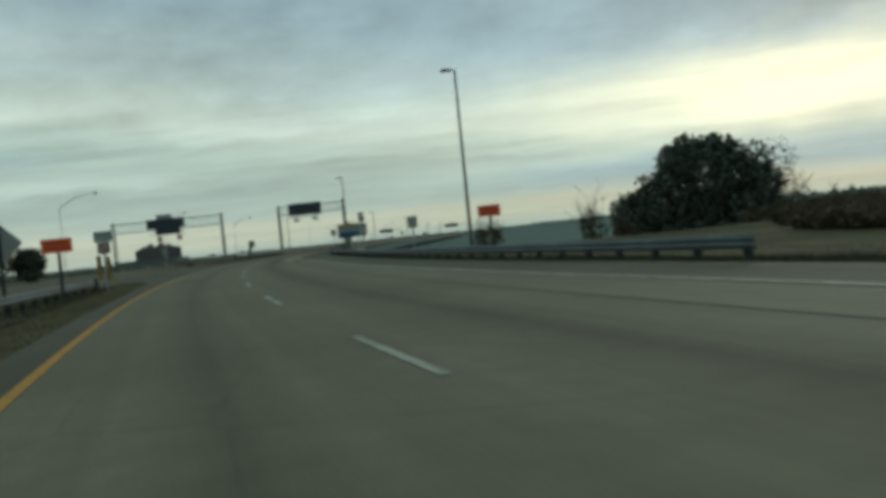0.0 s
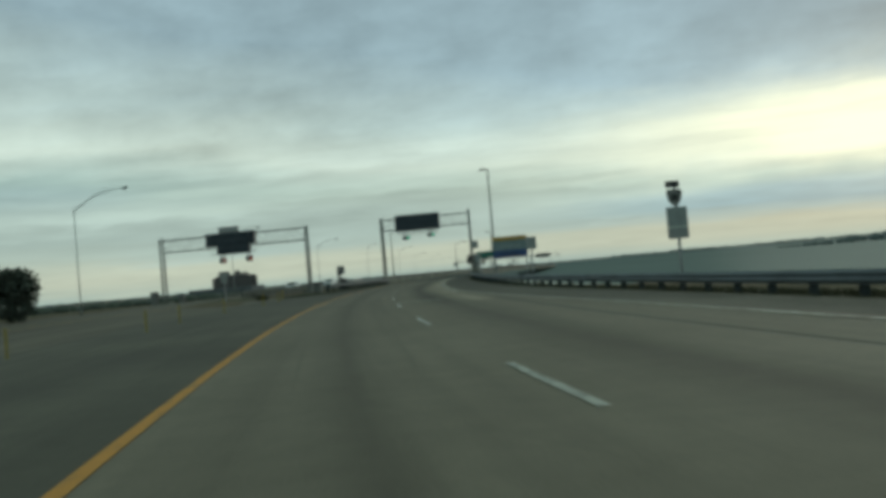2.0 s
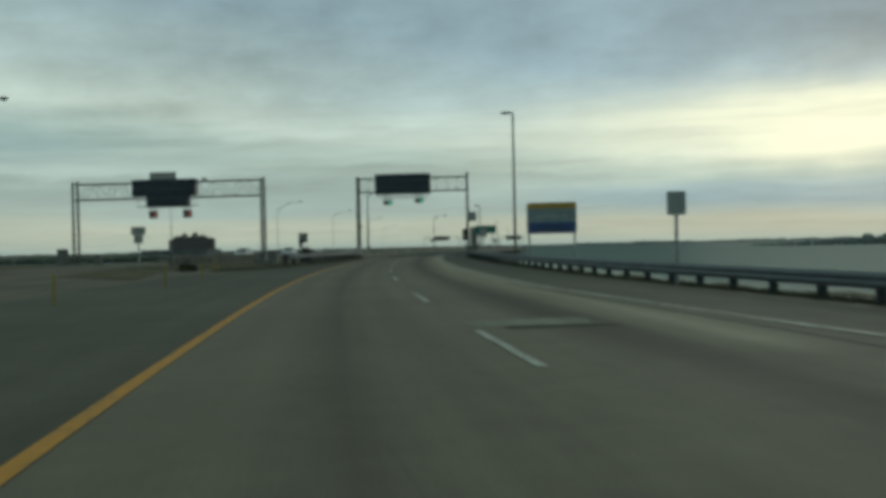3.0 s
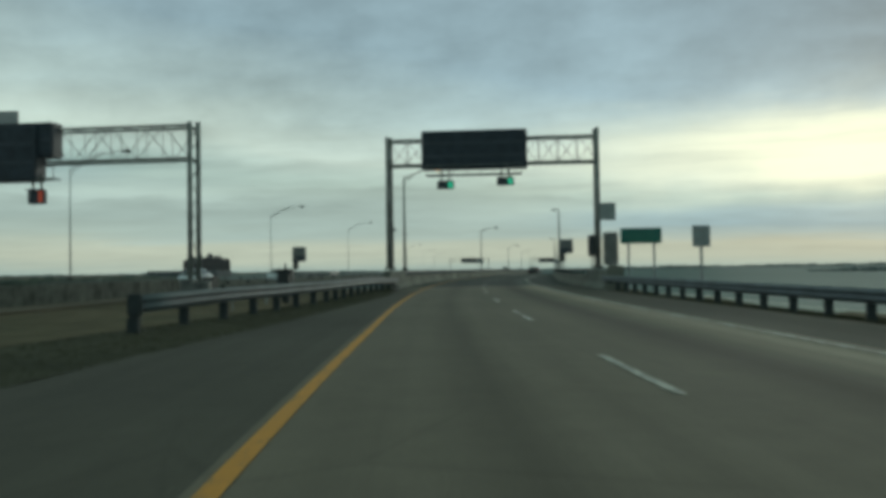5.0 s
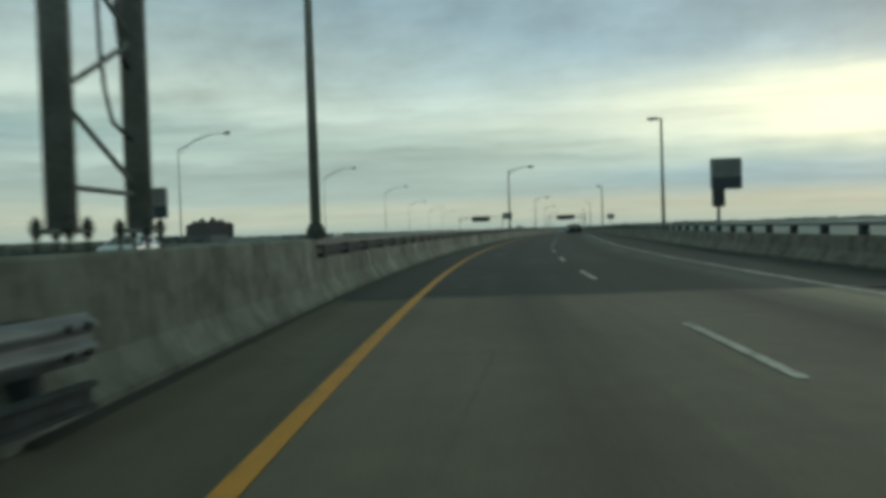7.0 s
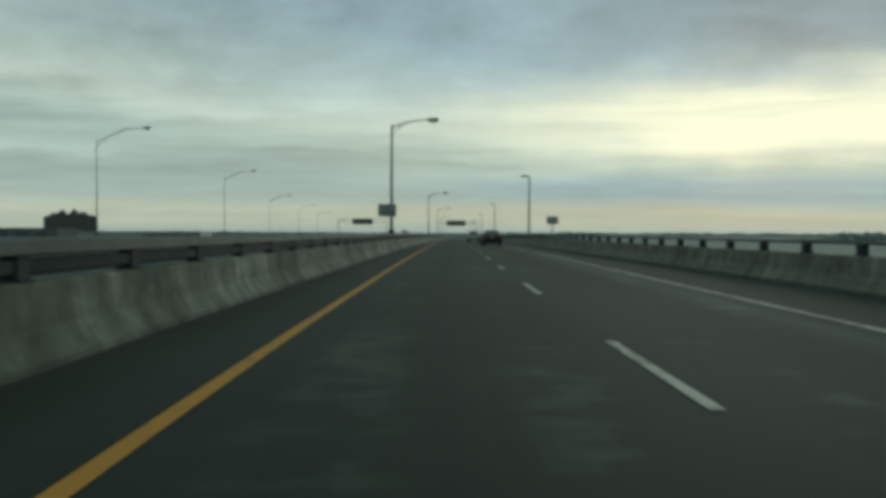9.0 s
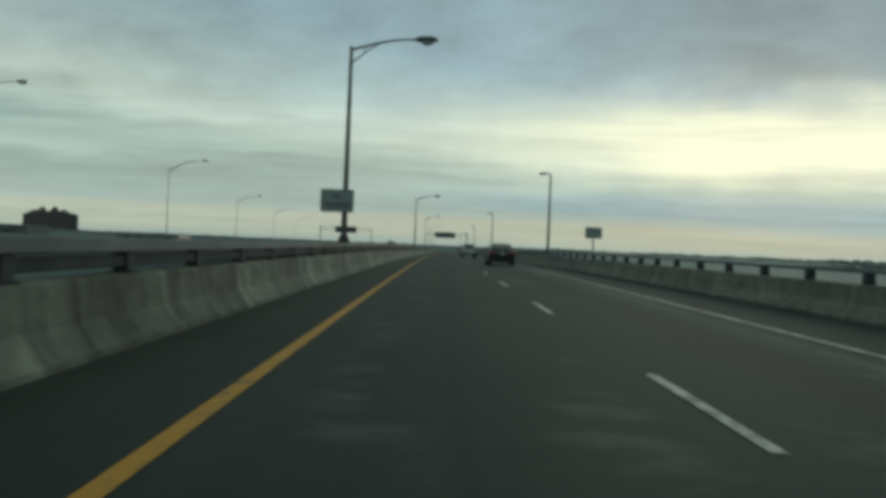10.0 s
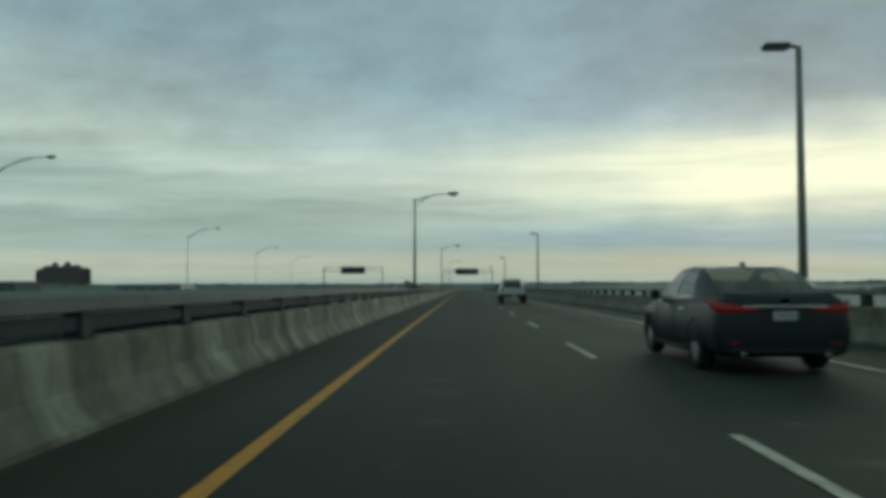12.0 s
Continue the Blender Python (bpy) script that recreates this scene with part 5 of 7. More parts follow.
def orange_sign(m, w, top, h, label):
    g = thing("roadwork_sign", m, label, "road sign", "orange roadwork signs")
    p = panel(g, -w / 2, w / 2, top - h, top, 0, "orange", label="plain bright orange panel")
    bars(p, -w / 2, w / 2, ((top - h * 0.3, 0.22, 0.8), (top - h * 0.68, 0.12, 0.86)), 0, mat_ghost, 0.10)
    legs(g, (0.05,), -0.3, top - 0.05, mat="timber", w=0.065)


mat_ghost = mat_plain("dark_orange_lettering", (0.64, 0.076, 0.023), 0.55, 0, 0.2, 4.0)
orange_sign(facing(19.75, 51.9, 22), 1.22, 2.70, 0.60, "bright orange roadwork sign on a post by the median guardrail")
orange_sign(facing(38.0, 59.0, 12), 1.12, 2.44, 0.55, "bright orange roadwork sign behind the waterside guardrail")


def diamond_sign():
    g = thing("warning_sign", facing(20.75, 46.4, 20), "diamond warning sign seen from its bare metal back", "road sign")
    bm = bmesh.new()
    c, q = 2.48, 0.78
    pts = ((0, c - q), (q, c), (0, c + q), (-q, c))
    f = [bm.verts.new((x, 0.06, z)) for x, z in pts]
    b = [bm.verts.new((x, 0.075, z)) for x, z in pts]
    bm.faces.new(f)
    bm.faces.new(b[::-1])
    for i in range(4):
        bm.faces.new((f[i], f[(i + 1) % 4], b[(i + 1) % 4], b[i]))
    bmesh.ops.bevel(bm, geom=[e for e in bm.edges if abs(e.verts[0].co.y - e.verts[1].co.y) > 0.01], offset=0.05, segments=3, affect="EDGES")
    part("panel", bm, "sign_back", g, "bare grey metal back")
    legs(g, (0,), -0.3, c + q + 0.05, 0.02, 0.06, "post")


diamond_sign()


def no_entry_pair():
    g = thing("road_sign", facing(18.35, 58.7, 25), "white sign above a smaller red-ringed sign on one post", "road sign")
    p = panel(g, -0.43, 0.43, 2.55, 3.10, 0, "sign_grey", label="grey-white upper panel")
    bars(p, -0.43, 0.43, ((2.94, 0.15, 0.85), (2.78, 0.1, 0.9)), 0, "sign_back", 0.07)
    p = panel(g, -0.30, 0.30, 1.95, 2.53, 0, "sign_grey", label="lower panel with a red ring")
    bm = bmesh.new()
    for k in range(28):
        a, b = 2 * math.pi * k / 28, 2 * math.pi * (k + 1) / 28
        q = [bm.verts.new((math.cos(t) * r, -0.004, 2.24 + math.sin(t) * r)) for t, r in ((a, 0.25), (b, 0.25), (b, 0.19), (a, 0.19))]
        bm.faces.new(q)
    part("ring", bm, "red", p)
    bm = bmesh.new()
    box(bm, -0.2, 0.2, -0.006, -0.003, -0.03, 0.03, m=Matrix.Translation((0, 0, 2.24)) @ Matrix.Rotation(radians(45), 4, "Y"))
    part("slash", bm, "red", p)
    legs(g, (0,), -0.3, 3.05)


no_entry_pair()


POSTS = ((49.7, -5.85), (57.2, -6.3), (65.2, -5.0), (71.0, -5.2), (79.0, -4.9), (87.6, -4.3), (94.7, -4.5), (101.4, -5.4), (108.0, -6.6))


def object_marker(x, y, turn, z1=1.92, striped=True):
    g = thing("object_marker", facing(x, y, turn), "yellow and black striped object marker on a short post" if striped else "faded yellow flexible post in the median", "road marker", "object markers on the median nose")
    if striped:
        p = panel(g, -0.12, 0.12, z1 - 1.30, z1, 0, "marker_yellow", r=0.03)
        for k in range(7):
            bm = bmesh.new()
            z = z1 - 1.26 + k * 0.185
            q = [bm.verts.new(c) for c in ((-0.118, -0.004, z + 0.12), (-0.118, -0.004, z + 0.02), (0.118, -0.004, z - 0.04 if k else z), (0.118, -0.004, z + 0.06))]
            bm.faces.new(q)
            part("stripe", bm, "ink", p)
        legs(g, (0,), -0.3, z1 - 0.1, 0.04, 0.03)
    else:
        bm = bmesh.new()
        box(bm, -0.035, 0.035, -0.015, 0.015, -0.2, z1, 0.012)
        part("post", bm, "faded_yellow", g)


p1, p2, p3 = at(39.2, -3.70), at(39.3, -3.25), at(42.8, -3.5)
object_marker(p1.x, p1.y, 20)
object_marker(p2.x, p2.y, 20, 1.84)
object_marker(p3.x, p3.y, 20, 0.75, False)
for s, d in POSTS:
    q = at(s, d)
    object_marker(q.x, q.y, 10, 0.86, False)


def small_sign(m, w, h, top, mat, label, post="galv", bars_at=(), ink="ink", name="road_sign"):
    g = thing(name, m, label, "road sign")
    p = panel(g, -w / 2, w / 2, top - h, top, 0, mat)
    bars(p, -w / 2, w / 2, bars_at, 0, ink, h * 0.09)
    legs(g, (0,), -0.3, top - 0.05, mat=post)
    return g


small_sign(facing(32.8, 70.7, 14), 0.62, 0.76, 2.55, "sign_grey", "small grey-white sign on one post behind the guardrail", bars_at=((2.38, 0.2, 0.8), (2.15, 0.15, 0.85)), ink="sign_back")
small_sign(facing(20.0, 106.4, 10), 0.57, 0.70, 2.80, "sign_grey", "small grey-white sign beside the water past the route sign", bars_at=((2.64, 0.2, 0.8), (2.4, 0.15, 0.85)), ink="sign_back")
small_sign(facing(10.75, 156.4, 6), 0.66, 0.80, 2.84, "sign_grey", "small grey-white speed sign behind the guardrail", bars_at=((2.66, 0.15, 0.85), (2.34, 0.25, 0.75)), ink="sign_back")


def route_marker():
    g = thing("route_sign", facing(26.1, 89.95, 12), "stacked route sign with a shield plate on one post", "road sign")
    panel(g, -0.29, 0.21, 3.55, 3.78, 0, "cabinet_dark", "top_plate", "dark rectangular plate", 0.03)
    bm = bmesh.new()
    outline = ((-0.24, 3.50), (-0.10, 3.47), (0.0, 3.50), (0.10, 3.47), (0.24, 3.50), (0.28, 3.30), (0.22, 3.08), (0.10, 2.93), (0.0, 2.88), (-0.10, 2.93), (-0.22, 3.08), (-0.28, 3.30))
    f = [bm.verts.new((x, 0, z)) for x, z in outline]
    b = [bm.verts.new((x, 0.02, z)) for x, z in outline]
    bm.faces.new(f)
    bm.faces.new(b[::-1])
    for i in range(len(f)):
        bm.faces.new((f[i], f[(i + 1) % len(f)], b[(i + 1) % len(f)], b[i]))
    sh = part("shield", bm, "cabinet", g, "blue-grey route shield")
    bars(sh, -0.2, 0.2, ((3.2, 0.2, 0.8),), 0, "ink", 0.22)
    p = panel(g, -0.34, 0.40, 1.74, 2.86, 0, "sign_grey", label="grey panel with a pale band")
    bars(p, -0.34, 0.40, ((2.15, 0.05, 0.95),), 0, "sign_white", 0.07)
    p2 = panel(g, -0.32, 0.38, 1.76, 2.08, -0.012, "sign_back", "lower_plate", r=0.02)
    legs(g, (0.04,), -0.3, 3.75)


route_marker()


def welcome_board():
    g = thing("welcome_board", facing(16.65, 132.0, 4), "large board with gold, pale and blue bands on two posts", "sign board")
    w, z0, z1 = 1.5, 1.95, 3.84
    p = panel(g, -w, w, z0, z1, 0, "sky_panel", r=0.12)
    panel(p, -w + 0.01, w - 0.01, z1 - 0.36, z1 - 0.005, -0.012, "gold", "gold_band", "golden top band", 0.11)
    panel(p, -w + 0.01, w - 0.01, z0 + 0.005, z0 + 0.68, -0.012, "blue", "blue_band", "deep blue lower band", 0.11)
    bars(p, -w, w, ((z0 + 0.42, 0.25, 0.75), (z0 + 0.22, 0.15, 0.85)), -0.012, "ink", 0.07)
    bars(p, -w, w, ((z0 + 1.05, 0.2, 0.8),), -0.002, "sign_grey", 0.12)
    legs(g, (-w + 0.13, w - 0.13), -0.5, z1 - 0.1, 0.07, 0.06)


welcome_board()


def guide_sign():
    g = thing("guide_sign", facing(9.95, 171.1, 4, 0.0), "green highway guide sign on two posts", "road sign")
    p = panel(g, -1.12, 1.12, 2.48, 3.34, 0, "green", r=0.08)
    bars(p, -1.12, 1.12, ((3.10, 0.2, 0.8), (2.90, 0.12, 0.88), (2.70, 0.2, 0.8)), 0, mat_sign_text, 0.07)
    legs(g, (-0.68, 0.72), -2.5, 3.2, 0.07, 0.055)


mat_sign_text = mat_plain("faded_green_lettering", (0.06, 0.22, 0.16), 0.5, 0, 0.2, 4.0)
guide_sign()


def back_sign(m, w, h, top, label, foot, box_h=0.75):
    """A blank-out sign: a square cabinet on a stout post with a control box."""
    g = thing("blankout_sign", m, label, "road sign", "dark cabinet signs")
    bm = bmesh.new()
    box(bm, -w / 2, w / 2, -0.14, 0.14, top - h, top, 0.04)
    c = part("cabinet", bm, "sign_grey", g)
    bm = bmesh.new()
    box(bm, -w / 2 + 0.07, w / 2 - 0.07, -0.152, -0.139, top - h * 0.62, top - 0.07, 0.005)
    part("display", bm, "cabinet", c)
    bm = bmesh.new()
    box(bm, -w / 2 + 0.02, w / 2 - 0.02, -0.156, -0.141, top - h + 0.02, top - h * 0.60, 0.005)
    part("lower_face", bm, "board", c)
    bm = bmesh.new()
    box(bm, -w / 2 + 0.06, -w / 2 + 0.56, -0.16, 0.16, top - h - box_h, top - h + 0.02, 0.03)
    part("control_box", bm, "cabinet_dark", g)
    bm = bmesh.new()
    tube(bm, (-w / 2 + 0.3, 0, foot), (-w / 2 + 0.3, 0, top - h - box_h + 0.05), 0.08, 0.07, 10)
    part("post", bm, "pole", g)


back_sign(facing(6.1, 204.4, 3, 0.0), 1.30, 1.35, 3.92, "dark cabinet sign standing on the bridge barrier", 0.8)
back_sign(facing(-20.1, 203.5, 5, 0.0), 1.34, 1.45, 3.62, "dark cabinet sign beyond the opposite barrier", 0.2)


def lamp_post_sign():
    m = turn_at(237.6, -1.52)
    g = thing("road_sign", m, "grey-white sign strapped to the lamp pole", "road sign")
    p = panel(g, -0.78, 0.29, 2.12, 2.86, -0.15, "sign_grey")
    lettering(p, "NO", -0.245, 2.545, -0.153, 0.18, 0.26, "sign_ink")
    lettering(p, "STOPPING", -0.245, 2.255, -0.153, 0.18, 0.87, "sign_ink")
    bm = bmesh.new()
    for x0, x1, z0, z1 in ((-0.74, 0.25, 2.822, 2.842), (-0.74, 0.25, 2.138, 2.158), (-0.762, -0.742, 2.16, 2.82), (0.252, 0.272, 2.16, 2.82)):
        box(bm, x0, x1, -0.154, -0.1505, z0, z1)
    part("border", bm, "sign_ink", p, "thin dark border")
    bm = bmesh.new()
    box(bm, -0.11, 0.11, -0.13, 0.12, 2.55, 2.62)
    box(bm, -0.11, 0.11, -0.13, 0.12, 2.15, 2.22)
    part("strap", bm, "galv", g)


lamp_post_sign()
small_sign(Matrix.Translation((4.85, 279.7, 0.83 + grade(259))), 0.98, 0.66, 1.78, "sign_grey", "grey sign board standing on the bridge barrier", bars_at=((1.55, 0.2, 0.8),), ink="sign_back")


def opposite_sign():
    g = thing("road_sign", facing(-11.0, 134.2, 8), "grey sign with a smaller plate below it", "road sign")
    panel(g, -0.48, 0.48, 2.5, 3.05, 0, "sign_back")
    panel(g, -0.30, 0.30, 1.95, 2.48, 0, "sign_back", "lower_plate")
    legs(g, (0,), -0.3, 3.0)


opposite_sign()
small_sign(facing(-6.6, 157.4, 8), 0.2, 0.22, 0.70, "marker_yellow", "small square yellow reflector on a short post")

# ---------------------------------------------------------------- roadside cabinets
def cabinet(m, w, d, h, label, mat="cabinet", door=True, vents=True, foot=0.0, mast=0.0):
    g = thing("equipment_cabinet", m, label, "cabinet", "roadside cabinets")
    bm = bmesh.new()
    box(bm, -w / 2, w / 2, -d / 2, d / 2, foot, foot + h, 0.03)
    b = part("body", bm, mat, g)
    bm = bmesh.new()
    box(bm, -w / 2 - 0.03, w / 2 + 0.03, -d / 2 - 0.03, d / 2 + 0.03, foot + h, foot + h + 0.05, 0.02)
    part("lid", bm, mat, g)
    if door:
        bm = bmesh.new()
        box(bm, -w / 2 + 0.05, w / 2 - 0.05, -d / 2 - 0.022, -d / 2 - 0.002, foot + 0.06, foot + h - 0.06, 0.006)
        dr = part("door", bm, mat, b)
        bm = bmesh.new()
        box(bm, w / 2 - 0.16, w / 2 - 0.12, -d / 2 - 0.05, -d / 2 - 0.02, foot + h * 0.45, foot + h * 0.6, 0.005)
        part("handle", bm, "chrome", dr)
    if vents:
        for k in range(5):
            bm = bmesh.new()
            z = foot + h * 0.78 + k * 0.035
            box(bm, -w / 4, w / 4, -d / 2 - 0.03, -d / 2 - 0.022, z, z + 0.015)
            part("vent_slat", bm, "cabinet_dark", b)
    if mast:
        bm = bmesh.new()
        tube(bm, (0, 0, foot + h + 0.04), (0, 0, foot + h + mast), 0.05, 0.045, 8)
        part("mast", bm, mat, g)
    return g


cabinet(facing(-8.7, 166.0, 8), 0.75, 0.7, 1.42, "dark grey metal cabinet with a stub mast in the median", "cabinet_dark", mast=0.34)
cabinet(facing(-11.4, 160.4, 6), 0.6, 0.6, 1.0, "pale grey metal cabinet beside the gantry foot", "cabinet")
cabinet(facing(-6.0, 158.2, 8), 0.30, 0.34, 1.18, "slim dark cabinet behind the median guardrail", "cabinet_dark")
cabinet(facing(-9.2, 157.0, 8), 0.7, 0.6, 0.9, "low grey cabinet behind the median guardrail", "cabinet")


def yellow_reflector():
    q = at(131.0, -5.6)
    g = thing("delineator", facing(q.x, q.y, 8), "small yellow reflector on a short post", "road marker")
    bm = bmesh.new()
    tube(bm, (0, 0, 0.62), (0, 0.02, 0.62), 0.09, None, 14)
    part("reflector", bm, "marker_yellow", g)
    legs(g, (0,), -0.3, 0.6, 0.03, 0.02)


yellow_reflector()


def post_cabinets():
    """Cabinets carried by the right-hand gantry post above the end wall."""
    base = turn_at(152.8, 0.0, 0.0, -3.0)
    for x0, x1, y0, y1, z0, z1, mat, lab in ((10.67, 11.47, -1.05, -0.35, 1.30, 3.22, "cabinet", "tall grey cabinet strapped to the gantry post"), (9.80, 10.27, -0.75, -0.20, 1.85, 3.10, "cabinet_dark", "narrow dark cabinet on the gantry post")):
        g = thing("equipment_cabinet", base.copy(), lab, "cabinet", "roadside cabinets")
        bm = bmesh.new()
        box(bm, x0, x1, y0, y1, z0, z1, 0.05)
        b = part("body", bm, mat, g)
        bm = bmesh.new()
        box(bm, x0 + 0.05, x1 - 0.05, y0 - 0.02, y0 - 0.002, z0 + 0.08, z1 - 0.1, 0.008)
        part("door", bm, mat, b)
        bm = bmesh.new()
        for zz in (z0 + 0.3, z1 - 0.3):
            box(bm, min(x1, 10.55) - 0.15, 10.55, -0.62, -0.52, zz, zz + 0.06)
        part("strap", bm, "steel", g)
        bm = bmesh.new()
        pipe(bm, [((x0 + x1) / 2, (y0 + y1) / 2, z0 + 0.02), ((x0 + x1) / 2, (y0 + y1) / 2, z0 - 0.15), ((x0 + x1) / 2 - 0.05, (y0 + y1) / 2 + 0.1, 0.9)], 0.045, 8)
        part("conduit", bm, "steel", g)
    g = thing("concrete_pier", turn_at(149.6, 10.9), "stained concrete pier below the post cabinets", "concrete block")
    bm = bmesh.new()
    box(bm, -0.35, 0.45, -0.45, 0.6, -2.5, 1.28, 0.04)
    part("body", bm, "block", g)


post_cabinets()

# ---------------------------------------------------------------- vehicles
def loft(bm, stations, ring):
    """Skin through cross-sections. stations: (y, z low, z high, half width); ring: (share of half width, share of height)."""
    rows = []
    full = list(ring) + [(-x, z) for x, z in reversed(ring) if x > 0]
    for y, zb, zt, w in stations:
        rows.append([bm.verts.new((x * w, y, zb + (zt - zb) * z)) for x, z in full])
    n = len(full)
    for a, b in zip(rows, rows[1:]):
        for k in range(n):
            bm.faces.new((a[k], a[(k + 1) % n], b[(k + 1) % n], b[k]))
    bm.faces.new(rows[0][::-1])
    bm.faces.new(rows[-1])
    return bm


CAR_RING = ((0.0, 0.0), (0.80, 0.0), (0.93, 0.06), (0.985, 0.22), (1.0, 0.45), (0.985, 0.66), (0.955, 0.80), (0.91, 0.92), (0.80, 0.985), (0.40, 1.0), (0.0, 1.0))


def mat_window():
    n = Nodes("clear_tinted_glass", 0.04, 0, 0.8)
    n.color(n.ramp(n.noise(3), ((0.3, (0.01, 0.013, 0.013)), (0.7, (0.016, 0.02, 0.02)))))
    n.b.inputs["Alpha"].default_value = 0.70
    return n.m


M["glass_clear"] = mat_window()


def cabin(g, corners, paint, frame=0.055):
    """Pillars, roof and panes over a belt line. corners: belt and roof corners of the right-hand half, rear to front."""
    br, bm_, bf, bc, rr, rm, rf = [Vector(c) for c in corners]
    mir = lambda v: Vector((-v.x, v.y, v.z))
    panes = {"rear_window": [br, mir(br), mir(rr), rr], "windshield": [mir(bc), bc, rf, mir(rf)]}
    cut = bm_ + (bf - bm_) * 0.47
    cut_top = rm
    for name, q in (("right", lambda v: v), ("left", mir)):
        panes["rear_side_window " + name] = [q(bm_), q(cut), q(cut_top), q(rr + (rm - rr) * 0.35)]
        panes["front_side_window " + name] = [q(cut), q(bf), q(rf), q(cut_top)]
    shell = bmesh.new()
    for name, pts in panes.items():
        c = sum(pts, Vector()) / len(pts)
        inner = [p + (c - p).normalized() * min(frame * 1.5, (c - p).length * 0.3) for p in pts]
        nrm = (pts[1] - pts[0]).cross(pts[2] - pts[0]).normalized()
        if nrm.dot(c - Vector((0, c.y, 0.9))) < 0:
            nrm = -nrm
        o = [shell.verts.new(p + nrm * 0.006) for p in pts]
        i = [shell.verts.new(p + nrm * 0.004) for p in inner]
        for k in range(len(pts)):
            shell.faces.new((o[k], o[(k + 1) % len(pts)], i[(k + 1) % len(pts)], i[k]))
        gl = bmesh.new()
        gl.faces.new([gl.verts.new(p + nrm * 0.002) for p in inner])
        part(name.split()[0], gl, "glass_clear", g, "dark tinted glass")
    for q in (lambda v: v, mir):
        for tri in ((br, bm_, rr), (bm_, rr + (rm - rr) * 0.35, rr), (bf, bc, rf)):
            shell.faces.new([shell.verts.new(q(p)) for p in tri])
    part("pillars", shell, paint, g)
    roof = bmesh.new()
    rows = []
    for p in (rr, rr + (rm - rr) * 0.5 + Vector((0, 0, 0.012)), rm, rm + (rf - rm) * 0.5 + Vector((0, 0, 0.012)), rf):
        rows.append([roof.verts.new((p.x * t, p.y, p.z + 0.022 * (1 - t * t))) for t in (-1, -0.7, -0.35, 0, 0.35, 0.7, 1)])
    for a, b in zip(rows, rows[1:]):
        for k in range(6):
            roof.faces.new((a[k], a[k + 1], b[k + 1], b[k]))
    part("roof", roof, paint, g, "", True)


def wheel(g, x, y, r, w, spokes=9):
    side = 1 if x > 0 else -1
    bm = bmesh.new()
    prof = ((0.62, -0.5), (0.90, -0.5), (0.98, -0.36), (1.0, 0.0), (0.98, 0.36), (0.90, 0.5), (0.62, 0.5))
    seg, rows = 28, []
    for k in range(seg):
        a = 2 * math.pi * k / seg
        rows.append([bm.verts.new((x + t * w, y + math.cos(a) * q * r, r + math.sin(a) * q * r)) for q, t in prof])
    for k in range(seg):
        a, b = rows[k], rows[(k + 1) % seg]
        for i in range(len(prof)):
            bm.faces.new((a[i], a[(i + 1) % len(prof)], b[(i + 1) % len(prof)], b[i]))
    wh = part("wheel", bm, "tyre", g, "black tyre", True)
    bm = bmesh.new()
    xo = x + side * w * 0.42
    for k in range(spokes):
        a = 2 * math.pi * k / spokes
        d = Vector((0, math.cos(a), math.sin(a)))
        n = Vector((0, -math.sin(a), math.cos(a)))
        q = [Vector((xo, y, r)) + d * (r * u) + n * (v * r) for u, v in ((0.08, -0.05), (0.63, -0.075), (0.63, 0.075), (0.08, 0.05))]
        f = [bm.verts.new(p) for p in q]
        b = [bm.verts.new(p - Vector((side * 0.03, 0, 0))) for p in q]
        bm.faces.new(f)
        for i in range(4):
            bm.faces.new((f[i], f[(i + 1) % 4], b[(i + 1) % 4], b[i]))
    tube(bm, (xo - side * 0.03, y, r), (xo + side * 0.015, y, r), r * 0.17, r * 0.14, 14)
    ring = []
    for k in range(28):
        a = 2 * math.pi * k / 28
        ring.append([bm.verts.new((xo + t, y + math.cos(a) * q * r, r + math.sin(a) * q * r)) for q, t in ((0.66, 0.0), (0.59, 0.0), (0.57, -side * 0.05))])
    for k in range(28):
        a, b = ring[k], ring[(k + 1) % 28]
        for i in range(2):
            bm.faces.new((a[i], a[i + 1], b[i + 1], b[i]))
    part("rim", bm, "alloy", wh, "bright alloy rim")
    bm = bmesh.new()
    tube(bm, (xo - side * 0.09, y, r), (xo - side * 0.06, y, r), r * 0.6, None, 20)
    part("brake_disc", bm, "plastic", wh)


def arch(g, x, y, r):
    """The dark wheel housing and its rolled lip."""
    side = 1 if x > 0 else -1
    bm = bmesh.new()
    seg = 20
    rows = []
    for k in range(seg + 1):
        a = math.pi * k / seg * 1.12 - 0.19
        rows.append([bm.verts.new((x + dx, y + math.cos(a) * q, r * 0.98 + math.sin(a) * q)) for q, dx in ((r * 1.0, -side * 0.03), (r * 1.17, 0.006 * side), (r * 1.21, 0.0))])
    for a, b in zip(rows, rows[1:]):
        for i in range(2):
            bm.faces.new((a[i], a[i + 1], b[i + 1], b[i]))
    part("wheel_arch", bm, "plastic", g)


